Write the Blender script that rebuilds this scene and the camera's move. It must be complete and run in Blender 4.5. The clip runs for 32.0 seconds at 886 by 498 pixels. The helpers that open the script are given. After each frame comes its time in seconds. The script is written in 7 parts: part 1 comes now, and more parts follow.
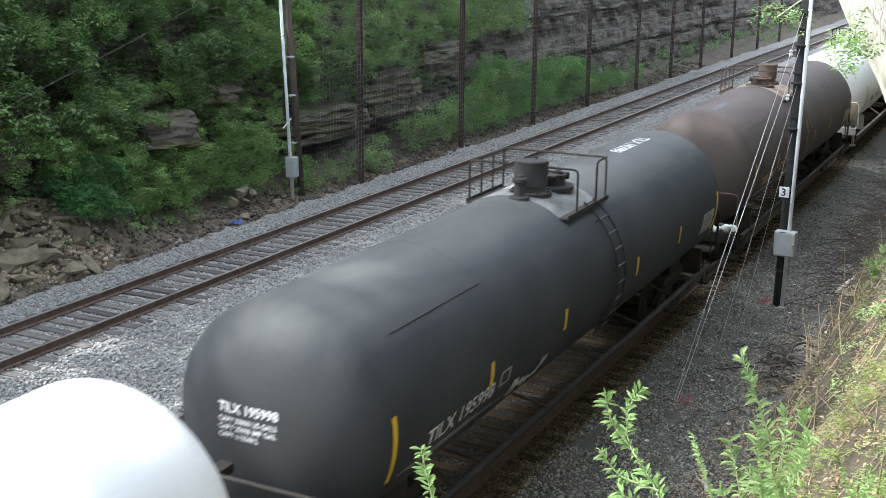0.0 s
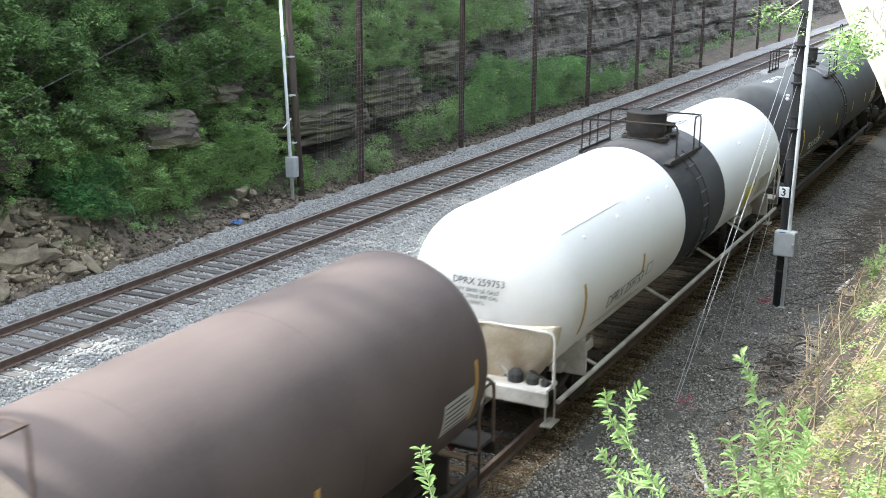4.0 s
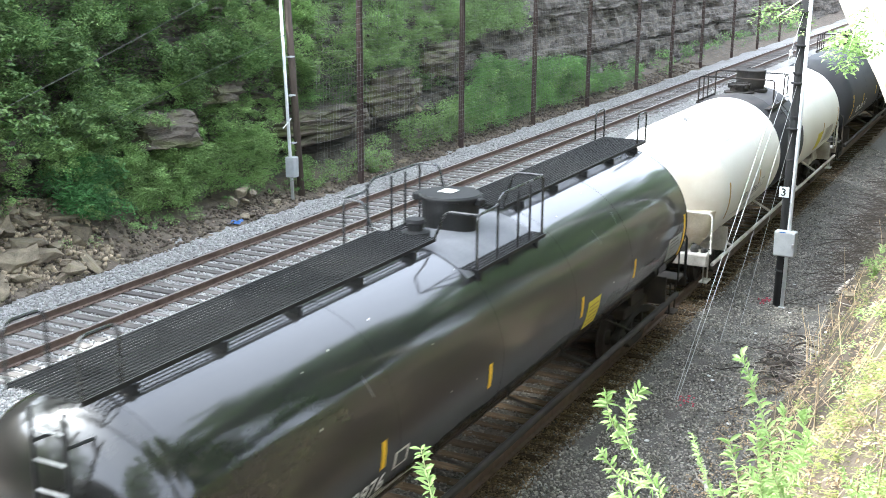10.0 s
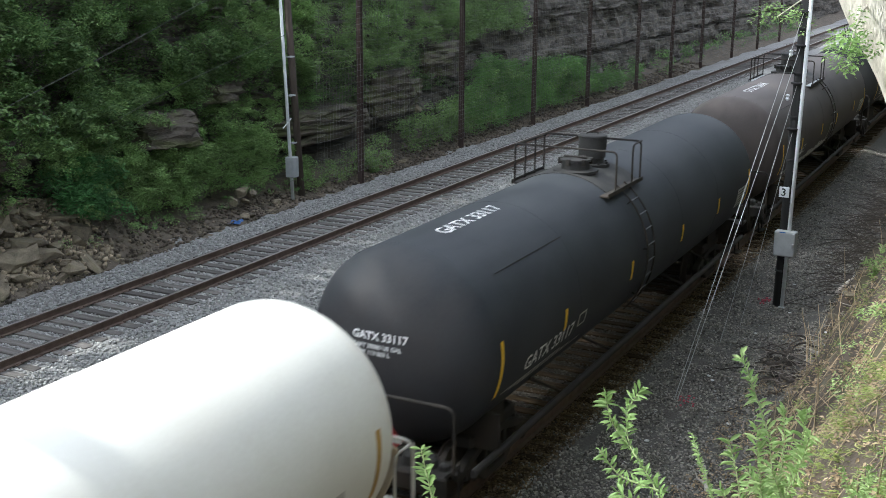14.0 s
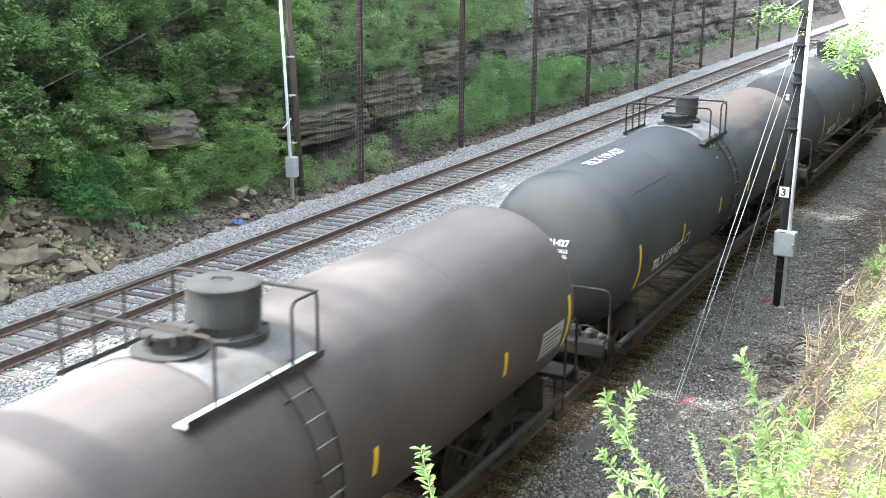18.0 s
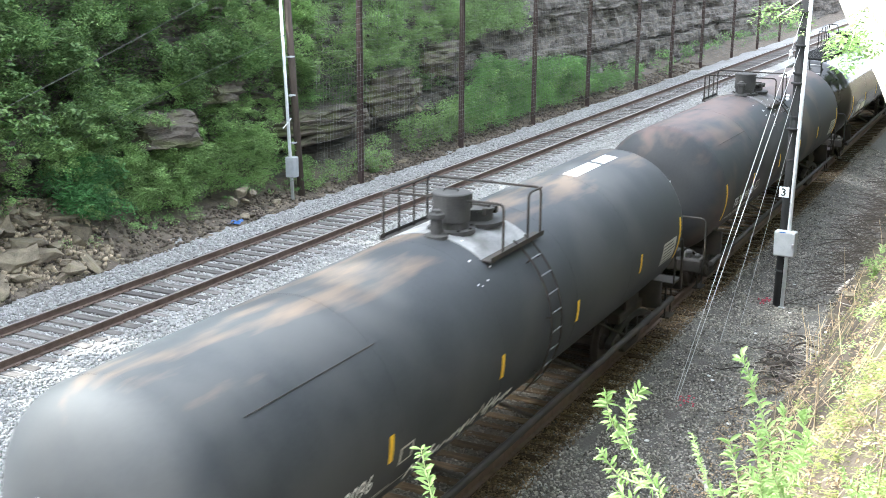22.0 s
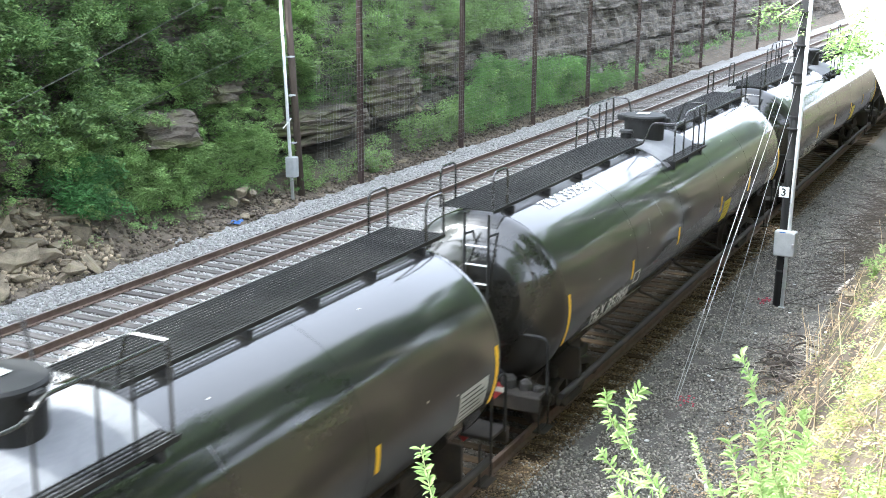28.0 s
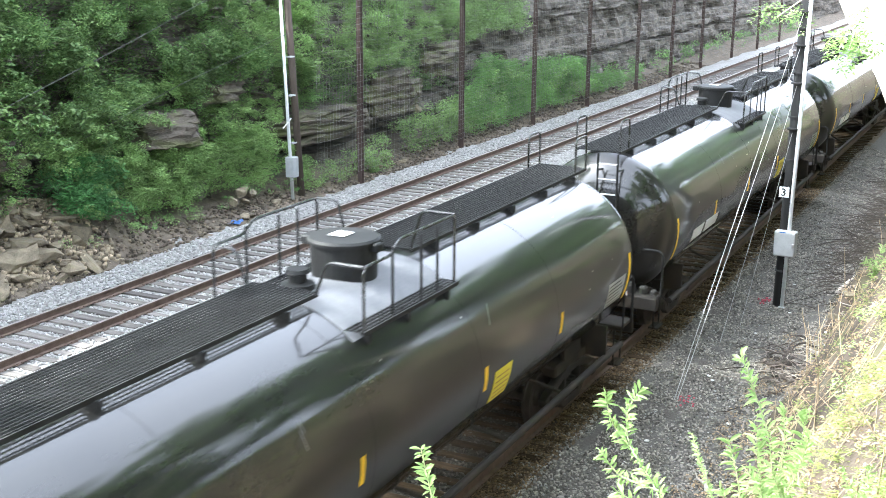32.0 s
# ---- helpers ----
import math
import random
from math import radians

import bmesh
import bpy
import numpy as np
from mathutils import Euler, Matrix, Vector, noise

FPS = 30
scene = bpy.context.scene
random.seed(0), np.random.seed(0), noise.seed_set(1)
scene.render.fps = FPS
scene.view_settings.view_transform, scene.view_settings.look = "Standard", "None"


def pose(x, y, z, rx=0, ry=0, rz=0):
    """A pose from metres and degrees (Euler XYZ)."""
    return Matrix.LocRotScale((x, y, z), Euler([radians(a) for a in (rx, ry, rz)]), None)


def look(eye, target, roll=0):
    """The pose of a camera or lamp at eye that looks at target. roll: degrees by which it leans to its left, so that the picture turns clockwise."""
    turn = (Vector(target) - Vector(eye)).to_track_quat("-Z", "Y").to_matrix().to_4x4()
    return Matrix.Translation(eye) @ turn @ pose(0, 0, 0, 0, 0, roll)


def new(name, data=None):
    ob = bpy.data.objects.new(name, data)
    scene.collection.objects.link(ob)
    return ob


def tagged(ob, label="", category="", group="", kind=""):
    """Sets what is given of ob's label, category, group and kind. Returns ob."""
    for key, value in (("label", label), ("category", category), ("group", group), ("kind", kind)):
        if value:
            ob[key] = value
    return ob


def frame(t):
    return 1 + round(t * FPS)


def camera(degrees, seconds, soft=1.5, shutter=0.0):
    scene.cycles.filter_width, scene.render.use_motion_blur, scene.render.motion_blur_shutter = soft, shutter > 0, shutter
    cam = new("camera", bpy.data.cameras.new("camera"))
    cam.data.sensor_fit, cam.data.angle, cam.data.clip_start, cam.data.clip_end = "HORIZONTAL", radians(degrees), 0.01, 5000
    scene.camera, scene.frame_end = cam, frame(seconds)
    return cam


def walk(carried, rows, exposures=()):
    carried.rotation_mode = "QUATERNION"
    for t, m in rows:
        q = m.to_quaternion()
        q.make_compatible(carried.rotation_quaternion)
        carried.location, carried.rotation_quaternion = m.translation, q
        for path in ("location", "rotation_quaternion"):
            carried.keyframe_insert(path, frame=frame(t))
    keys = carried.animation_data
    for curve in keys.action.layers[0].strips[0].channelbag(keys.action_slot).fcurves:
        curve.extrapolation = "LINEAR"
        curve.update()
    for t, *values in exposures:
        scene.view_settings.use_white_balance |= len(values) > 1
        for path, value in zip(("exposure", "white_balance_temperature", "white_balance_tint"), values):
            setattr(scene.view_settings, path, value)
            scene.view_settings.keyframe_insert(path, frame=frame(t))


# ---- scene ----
# The camera stands on the bank beside the line and does not move.
# x: across the line (right +), y: along it into the distance, z: up; 0 is the far track's rail head.
EYE = (7.81, 0.0, 7.81)
LOOK = (-0.4388, 0.8623, -0.2528)
cam = camera(40.65, 32.0, soft=0.85, shutter=0.3)
AIM = look(EYE, [EYE[i] + 20 * LOOK[i] for i in range(3)], 0.45)
STOPS = [(0.0, 1.88), (0.6, 2.50), (1.2, 2.90), (2.4, 2.84), (3.0, 2.63), (3.5, 2.55), (4.5, 1.95), (5.5, 1.35), (6.5, 1.35), (7.2, 1.65), (7.8, 2.57), (8.4, 2.95),
         (10.4, 2.90), (11.0, 2.50), (11.5, 1.90), (12.0, 1.35), (13.4, 1.35), (14.0, 1.40), (14.5, 1.65), (15.3, 2.35), (16.5, 2.85), (25.0, 3.00), (32.0, 3.20)]
EXPOSURES = [(t, e, 5800, 3) for t, e in STOPS]
walk(cam, [(0.0, AIM), (32.0, AIM)], EXPOSURES)

# ---- light ----
SUN_EL, SUN_AZ = 45.0, 245.0
world = bpy.data.worlds.new("sky")
scene.world = world
world.use_nodes = True
wn = world.node_tree.nodes
sky = wn.new("ShaderNodeTexSky")
sky.sky_type = "NISHITA"
sky.sun_disc = False
sky.sun_elevation, sky.sun_rotation = radians(SUN_EL), radians(SUN_AZ)
sky.dust_density, sky.air_density, sky.ozone_density = 8.0, 0.5, 0.5
wn["Background"].inputs[1].default_value = 0.15
haze = wn.new("ShaderNodeHueSaturation")
haze.inputs["Saturation"].default_value = 0.4
world.node_tree.links.new(sky.outputs[0], haze.inputs["Color"])
# a thin overcast evens out the clear sky
veil = wn.new("ShaderNodeMix")
veil.data_type = "RGBA"
veil.inputs[0].default_value = 0.55
veil.inputs[7].default_value = (5.1, 5.1, 5.75, 1)
world.node_tree.links.new(haze.outputs[0], veil.inputs[6])
world.node_tree.links.new(veil.outputs[2], wn["Background"].inputs[0])
sun = new("sun", bpy.data.lights.new("sun", "SUN"))
sun.data.energy, sun.data.angle, sun.data.color = 2.0, radians(0.7), (1.0, 0.94, 0.85)
_e, _a = radians(SUN_EL), radians(SUN_AZ)
sun_dir = Vector((math.sin(_a) * math.cos(_e), math.cos(_a) * math.cos(_e), math.sin(_e)))
sun.matrix_world = look(sun_dir * 50, (0, 0, 0))

# ---- materials ----


def nodes_of(m):
    m.use_nodes = True
    nt = m.node_tree
    return nt, nt.nodes, nt.links, nt.nodes["Principled BSDF"]


def surface(name, low, high, rough=0.7, metal=0.0, scale=3.0, fine=40.0, bump=0.3, bump_dist=0.01,
            stain=None, stain_scale=0.6, stain_amount=0.5, random_tint=0.0, island=False, spec=0.5, stretch=(1, 1, 1), rough_var=0.12, edge=(0.48, 0.68)):
    """A two-scale procedural surface: large mottling between two colours, fine grain, optional stains."""
    m = bpy.data.materials.new(name)
    nt, n, l, b = nodes_of(m)
    co = n.new("ShaderNodeTexCoord")
    mp = n.new("ShaderNodeMapping")
    mp.inputs["Scale"].default_value = stretch
    l.new(co.outputs["Object"], mp.inputs[0])
    big = n.new("ShaderNodeTexNoise")
    big.inputs["Scale"].default_value, big.inputs["Detail"].default_value = scale, 6
    small = n.new("ShaderNodeTexNoise")
    small.inputs["Scale"].default_value, small.inputs["Detail"].default_value = fine, 4
    for t in (big, small):
        l.new(mp.outputs[0], t.inputs["Vector"])
    add = n.new("ShaderNodeMath")
    add.operation = "MULTIPLY_ADD"
    l.new(small.outputs[0], add.inputs[0])
    add.inputs[1].default_value = 0.5
    l.new(big.outputs[0], add.inputs[2])
    ramp = n.new("ShaderNodeMapRange")
    ramp.inputs["From Min"].default_value, ramp.inputs["From Max"].default_value = 0.45, 1.05
    l.new(add.outputs[0], ramp.inputs[0])
    mix = n.new("ShaderNodeMix")
    mix.data_type = "RGBA"
    mix.inputs[6].default_value, mix.inputs[7].default_value = (*low, 1), (*high, 1)
    l.new(ramp.outputs[0], mix.inputs[0])
    out = mix.outputs[2]
    if stain:
        sn = n.new("ShaderNodeTexNoise")
        sn.inputs["Scale"].default_value, sn.inputs["Detail"].default_value = stain_scale, 5
        l.new(mp.outputs[0], sn.inputs["Vector"])
        sr = n.new("ShaderNodeMapRange")
        sr.inputs["From Min"].default_value, sr.inputs["From Max"].default_value = edge
        sr.inputs["To Max"].default_value = stain_amount
        l.new(sn.outputs[0], sr.inputs[0])
        sm = n.new("ShaderNodeMix")
        sm.data_type = "RGBA"
        l.new(sr.outputs[0], sm.inputs[0])
        l.new(out, sm.inputs[6])
        sm.inputs[7].default_value = (*stain, 1)
        out = sm.outputs[2]
    if random_tint:
        if island:
            g = n.new("ShaderNodeNewGeometry")
            rnd = g.outputs["Random Per Island"]
        else:
            g = n.new("ShaderNodeObjectInfo")
            rnd = g.outputs["Random"]
        mr = n.new("ShaderNodeMapRange")
        mr.inputs["To Min"].default_value, mr.inputs["To Max"].default_value = 1 - random_tint, 1 + random_tint
        l.new(rnd, mr.inputs[0])
        mu = n.new("ShaderNodeMix")
        mu.data_type, mu.blend_type = "RGBA", "MULTIPLY"
        mu.inputs[0].default_value = 1
        l.new(out, mu.inputs[6])
        l.new(mr.outputs[0], mu.inputs[7])
        out = mu.outputs[2]
    l.new(out, b.inputs["Base Color"])
    rr = n.new("ShaderNodeMapRange")
    rr.inputs["To Min"].default_value, rr.inputs["To Max"].default_value = max(0.02, rough - rough_var), min(1, rough + rough_var)
    l.new(add.outputs[0], rr.inputs[0])
    l.new(rr.outputs[0], b.inputs["Roughness"])
    b.inputs["Metallic"].default_value = metal
    b.inputs["Specular IOR Level"].default_value = spec
    if bump:
        bp = n.new("ShaderNodeBump")
        bp.inputs["Strength"].default_value, bp.inputs["Distance"].default_value = bump, bump_dist
        l.new(add.outputs[0], bp.inputs["Height"])
        l.new(bp.outputs[0], b.inputs["Normal"])
    return m


def leaf_material(name, low, high, tint=0.35):
    m = bpy.data.materials.new(name)
    nt, n, l, b = nodes_of(m)
    g = n.new("ShaderNodeNewGeometry")
    mix = n.new("ShaderNodeMix")
    mix.data_type = "RGBA"
    mix.inputs[6].default_value, mix.inputs[7].default_value = (*low, 1), (*high, 1)
    isl = n.new("ShaderNodeMapRange")
    isl.inputs["To Min"].default_value, isl.inputs["To Max"].default_value = 0.05, 0.95
    l.new(g.outputs["Random Per Island"], isl.inputs[0])
    l.new(isl.outputs[0], mix.inputs[0])
    co = n.new("ShaderNodeTexCoord")
    ns = n.new("ShaderNodeTexNoise")
    ns.inputs["Scale"].default_value = 0.9
    l.new(co.outputs["Object"], ns.inputs["Vector"])
    mr = n.new("ShaderNodeMapRange")
    mr.inputs["From Min"].default_value, mr.inputs["From Max"].default_value = 0.3, 0.7
    mr.inputs["To Min"].default_value, mr.inputs["To Max"].default_value = 1 - tint, 1 + tint
    l.new(ns.outputs[0], mr.inputs[0])
    mu = n.new("ShaderNodeMix")
    mu.data_type, mu.blend_type = "RGBA", "MULTIPLY"
    mu.inputs[0].default_value = 1
    l.new(mix.outputs[2], mu.inputs[6])
    l.new(mr.outputs[0], mu.inputs[7])
    l.new(mu.outputs[2], b.inputs["Base Color"])
    b.inputs["Roughness"].default_value = 0.55
    tr = n.new("ShaderNodeBsdfTranslucent")
    l.new(mu.outputs[2], tr.inputs[0])
    sh = n.new("ShaderNodeMixShader")
    sh.inputs[0].default_value = 0.4
    l.new(b.outputs[0], sh.inputs[1])
    l.new(tr.outputs[0], sh.inputs[2])
    l.new(sh.outputs[0], n["Material Output"].inputs[0])
    return m


M = {
    "ballast": surface("grey_ballast", (0.2, 0.193, 0.182), (0.4, 0.39, 0.373), 0.9, scale=20, fine=60, bump=0.9, bump_dist=0.04, stain=(0.17, 0.15, 0.13), stain_scale=0.35, stain_amount=0.45),
    "stone": surface("ballast_stone", (0.2, 0.194, 0.184), (0.46, 0.45, 0.43), 0.85, scale=8, fine=60, random_tint=0.4, island=True),
    "dark_gravel": surface("cinder_gravel", (0.04, 0.037, 0.032), (0.165, 0.153, 0.135), 0.9, scale=26, fine=110, bump=0.9, bump_dist=0.03, stain=(0.07, 0.058, 0.048), stain_scale=0.5, stain_amount=0.45),
    "dark_stone": surface("cinder_stone", (0.082, 0.075, 0.064), (0.31, 0.285, 0.245), 0.85, scale=8, fine=60, random_tint=0.75, island=True),
    # oily bed between the near rails, darkened further for shade beneath the train
    "oily_shaded_gravel": surface("oily_shaded_track_bed", (0.012, 0.01, 0.008), (0.05, 0.042, 0.034), 0.9, scale=26, fine=110, bump=0.9, bump_dist=0.03, stain=(0.05, 0.034, 0.02), stain_scale=0.8, stain_amount=0.5),
    "ochre_gravel": surface("rust_dusted_gravel", (0.04, 0.029, 0.018), (0.15, 0.108, 0.062), 0.92, scale=26, fine=110, bump=0.9, bump_dist=0.03, stain=(0.05, 0.04, 0.028), stain_scale=0.8, stain_amount=0.5),
    # oily stones, their colour also lowered for the train's shade
    "oily_shaded_stone": surface("oily_shaded_stone", (0.022, 0.019, 0.016), (0.1, 0.09, 0.078), 0.85, scale=8, fine=60, random_tint=0.7, island=True),
    "ochre_grit": surface("rust_dust_grit", (0.06, 0.041, 0.022), (0.22, 0.155, 0.085), 0.92, scale=8, fine=60, random_tint=0.6, island=True),
    "pebble": surface("pale_pebble", (0.16, 0.158, 0.15), (0.38, 0.375, 0.355), 0.85, scale=8, fine=60, random_tint=0.5, island=True),
    "scree": surface("tan_scree", (0.15, 0.122, 0.083), (0.42, 0.345, 0.24), 0.9, scale=6, fine=40, random_tint=0.55, island=True),
    "forest_floor": surface("shaded_undergrowth", (0.02, 0.03, 0.012), (0.07, 0.085, 0.035), 0.95, scale=1.5, fine=12, bump=0.9, bump_dist=0.05),
    "rubble": surface("brown_rubble", (0.057, 0.046, 0.034), (0.2, 0.162, 0.12), 0.95, scale=5, fine=40, random_tint=0.6, island=True),
    "dirt": surface("brown_dirt", (0.06, 0.049, 0.036), (0.2, 0.162, 0.12), 0.95, scale=2.5, fine=25, bump=0.9, bump_dist=0.05),
    "bank": surface("leaf_litter", (0.028, 0.021, 0.015), (0.095, 0.071, 0.05), 0.95, scale=3, fine=30, bump=0.9, bump_dist=0.04, stain=(0.1, 0.12, 0.04), stain_scale=0.8, stain_amount=0.4),
    "rock": surface("layered_rock", (0.022, 0.02, 0.0165), (0.23, 0.2, 0.163), 0.9, scale=1.5, fine=9, bump=1.0, bump_dist=0.12, stain=(0.028, 0.027, 0.02), stain_scale=1.4, stain_amount=0.75, stretch=(1, 1, 3.5)),
    "ledge": surface("mossy_sandstone", (0.036, 0.031, 0.024), (0.145, 0.122, 0.094), 0.9, scale=1.6, fine=14, bump=1.0, bump_dist=0.06, stain=(0.1, 0.12, 0.035), stain_scale=1.3, stain_amount=0.65, random_tint=0.15, stretch=(1, 1, 2.5)),
    "boulder": surface("sandstone_block", (0.1, 0.083, 0.057), (0.34, 0.285, 0.2), 0.9, scale=2.2, fine=16, bump=0.9, bump_dist=0.04, stain=(0.13, 0.115, 0.06), stain_scale=1.1, stain_amount=0.4, random_tint=0.3),
    "rail": surface("rusty_rail", (0.085, 0.056, 0.042), (0.19, 0.135, 0.105), 0.75, 0.3, scale=5, fine=60, bump=0.2, bump_dist=0.004),
    "rail_top": surface("worn_rail_head", (0.22, 0.19, 0.17), (0.42, 0.38, 0.35), 0.35, 0.9, scale=4, fine=60, bump=0.1),
    "tie": surface("weathered_timber", (0.075, 0.066, 0.06), (0.19, 0.172, 0.158), 0.92, scale=4, fine=50, bump=0.8, bump_dist=0.015, random_tint=0.35, stretch=(0.4, 3, 3)),
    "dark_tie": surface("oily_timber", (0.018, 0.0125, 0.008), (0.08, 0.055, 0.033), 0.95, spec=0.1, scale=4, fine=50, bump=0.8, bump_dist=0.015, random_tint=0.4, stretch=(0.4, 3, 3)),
    "rust_post": surface("rust_brown_steel", (0.04, 0.027, 0.022), (0.095, 0.063, 0.052), 0.85, 0.0, scale=3, fine=40, bump=0.2),
    "wood_pole": surface("creosote_wood", (0.05, 0.037, 0.03), (0.13, 0.1, 0.08), 0.9, scale=3, fine=40, bump=0.5, stretch=(3, 3, 0.4)),
    "black_pole": surface("tarred_pole", (0.012, 0.012, 0.013), (0.04, 0.038, 0.037), 0.85, scale=3, fine=40, bump=0.5, stretch=(3, 3, 0.4)),
    "netting": surface("galvanised_wire", (0.2, 0.19, 0.175), (0.36, 0.35, 0.33), 0.7, 0.2, scale=2, fine=30, bump=0),
    "white_pole": surface("white_painted_pole", (0.6, 0.61, 0.62), (0.85, 0.86, 0.87), 0.5, scale=3, fine=30, bump=0.1),
    "grey_box": surface("grey_enamel", (0.3, 0.31, 0.31), (0.45, 0.46, 0.46), 0.5, 0.2, scale=4, fine=60, bump=0.1, random_tint=0.1),
    "cable": surface("steel_cable", (0.35, 0.35, 0.34), (0.6, 0.6, 0.58), 0.6, 0.3, scale=5, fine=60, bump=0),
    "bark": surface("pale_bark", (0.42, 0.37, 0.3), (0.82, 0.76, 0.66), 0.9, scale=7, fine=40, bump=1.0, bump_dist=0.03, stretch=(2.5, 2.5, 0.35)),
    "bleached": surface("bleached_dead_wood", (0.2, 0.18, 0.155), (0.5, 0.46, 0.4), 0.9, scale=5, fine=40, bump=0.5, random_tint=0.3, island=True),
    "twig": surface("dead_twig", (0.08, 0.065, 0.055), (0.3, 0.26, 0.22), 0.9, scale=4, fine=40, bump=0.3, random_tint=0.5, island=True),
    "dark_twig": surface("bare_branch", (0.025, 0.02, 0.016), (0.095, 0.077, 0.062), 0.9, scale=4, fine=40, bump=0.3, random_tint=0.4, island=True),
    "stem": surface("pale_green_stem", (0.16, 0.22, 0.08), (0.34, 0.36, 0.18), 0.7, scale=6, fine=40, bump=0),
    "litter_leaf": leaf_material("dead_leaf", (0.15, 0.105, 0.06), (0.5, 0.38, 0.24), 0.3),
    # cable steel darkened to carry the tree shade on the stay cables
    "shaded_cable": surface("shade_darkened_cable", (0.06, 0.06, 0.055), (0.13, 0.13, 0.12), 0.8, 0.1, scale=5, fine=60, bump=0),
    "straw": surface("dry_stalk", (0.3, 0.22, 0.13), (0.6, 0.48, 0.32), 0.9, scale=4, fine=40, bump=0, random_tint=0.3, island=True),
    "leaf": leaf_material("shrub_leaf", (0.135, 0.235, 0.068), (0.37, 0.52, 0.19)),
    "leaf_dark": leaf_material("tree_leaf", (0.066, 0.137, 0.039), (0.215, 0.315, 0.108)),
    "leaf_blue": leaf_material("sumac_leaf", (0.07, 0.18, 0.055), (0.17, 0.37, 0.13)),
    "leaf_light": leaf_material("grass_leaf", (0.13, 0.27, 0.07), (0.27, 0.45, 0.15)),
    "leaf_bright": leaf_material("weed_leaf", (0.19, 0.32, 0.09), (0.43, 0.55, 0.23), 0.25),
    "leaf_yellow": leaf_material("dry_grass", (0.16, 0.24, 0.05), (0.4, 0.44, 0.15), 0.4),
    "blue": surface("blue_plastic", (0.02, 0.08, 0.28), (0.06, 0.16, 0.42), 0.35, scale=6, fine=40),
    "red_paint": surface("red_marker_paint", (0.28, 0.05, 0.07), (0.42, 0.1, 0.12), 0.8, scale=9, fine=60),
    "litter": surface("pale_litter", (0.5, 0.5, 0.48), (0.8, 0.8, 0.78), 0.6, scale=9, fine=60),
    # rolling stock
    "steel_black": surface("grimy_black_steel", (0.012, 0.011, 0.01), (0.045, 0.038, 0.032), 0.75, 0.2, scale=3, fine=40, bump=0.2, stain=(0.07, 0.05, 0.035), stain_scale=1.5, stain_amount=0.5),
    "steel_dark": surface("black_painted_steel", (0.008, 0.008, 0.008), (0.026, 0.026, 0.026), 0.5, 0.0, scale=3, fine=40, bump=0.15, spec=0.22),
    "rail_gloss": surface("shiny_black_pipe", (0.012, 0.012, 0.013), (0.03, 0.03, 0.03), 0.22, 0.0, scale=3, fine=40, bump=0.1, spec=0.8, rough_var=0.08),
    "steel_grey": surface("dusty_grey_steel", (0.024, 0.0232, 0.0225), (0.0713, 0.0675, 0.0638), 0.75, 0.2, scale=3, fine=40, bump=0.2),
    "steel_brown": surface("rust_stained_steel", (0.06, 0.04, 0.033), (0.17, 0.12, 0.095), 0.8, 0.1, scale=3, fine=40, bump=0.2),
    "steel_white": surface("dirty_white_steel", (0.35, 0.32, 0.28), (0.66, 0.63, 0.57), 0.6, scale=2.5, fine=30, bump=0.1, stain=(0.2, 0.15, 0.11), stain_scale=1.2, stain_amount=0.6),
    "steel_cream": surface("rust_stained_cream_steel", (0.42, 0.35, 0.25), (0.7, 0.62, 0.48), 0.65, scale=2.5, fine=30, bump=0.1, stain=(0.33, 0.2, 0.1), stain_scale=1.6, stain_amount=0.6),
    "paint_out": surface("grey_paint_out", (0.1, 0.103, 0.112), (0.17, 0.173, 0.183), 0.7, scale=3, fine=30, bump=0.05),
    "pad": surface("pale_grey_saddle_paint", (0.15, 0.15, 0.15), (0.33, 0.325, 0.32), 0.85, scale=3, fine=30, bump=0.1, spec=0.2, stain=(0.1, 0.095, 0.09), stain_scale=1.6, stain_amount=0.7),
    "pad_taupe": surface("taupe_saddle_paint", (0.1, 0.098, 0.097), (0.2, 0.19, 0.185), 0.85, scale=3, fine=30, bump=0.1, spec=0.2, stain=(0.1, 0.085, 0.075), stain_scale=1.6, stain_amount=0.6),
    "pad_tan": surface("tan_saddle_paint", (0.25, 0.19, 0.14), (0.45, 0.36, 0.28), 0.85, scale=3, fine=30, bump=0.1, spec=0.2, stain=(0.14, 0.1, 0.08), stain_scale=1.6, stain_amount=0.6),
    "wheel": surface("wheel_steel", (0.03, 0.025, 0.022), (0.09, 0.075, 0.062), 0.6, 0.6, scale=4, fine=50, bump=0.2),
    "tread": surface("polished_tread", (0.3, 0.29, 0.28), (0.5, 0.49, 0.47), 0.3, 0.9, scale=4, fine=50, bump=0),
    "yellow": surface("yellow_reflective_tape", (0.72, 0.42, 0.01), (0.88, 0.58, 0.03), 0.5, scale=4, fine=40, bump=0),
    "amber": surface("dirty_reflective_tape", (0.33, 0.19, 0.05), (0.55, 0.33, 0.08), 0.6, scale=5, fine=40, bump=0),
    "yellow_panel": surface("yellow_placard", (0.62, 0.5, 0.03), (0.82, 0.7, 0.06), 0.5, scale=6, fine=60, bump=0),
    "letter": surface("white_lettering", (0.66, 0.66, 0.65), (0.85, 0.85, 0.84), 0.6, scale=4, fine=30, bump=0),
    "letter_dim": surface("faded_lettering", (0.32, 0.3, 0.27), (0.62, 0.6, 0.56), 0.7, scale=4, fine=30, bump=0),
    "letter_gold": surface("tan_lettering", (0.5, 0.38, 0.22), (0.7, 0.56, 0.36), 0.7, scale=4, fine=30, bump=0),
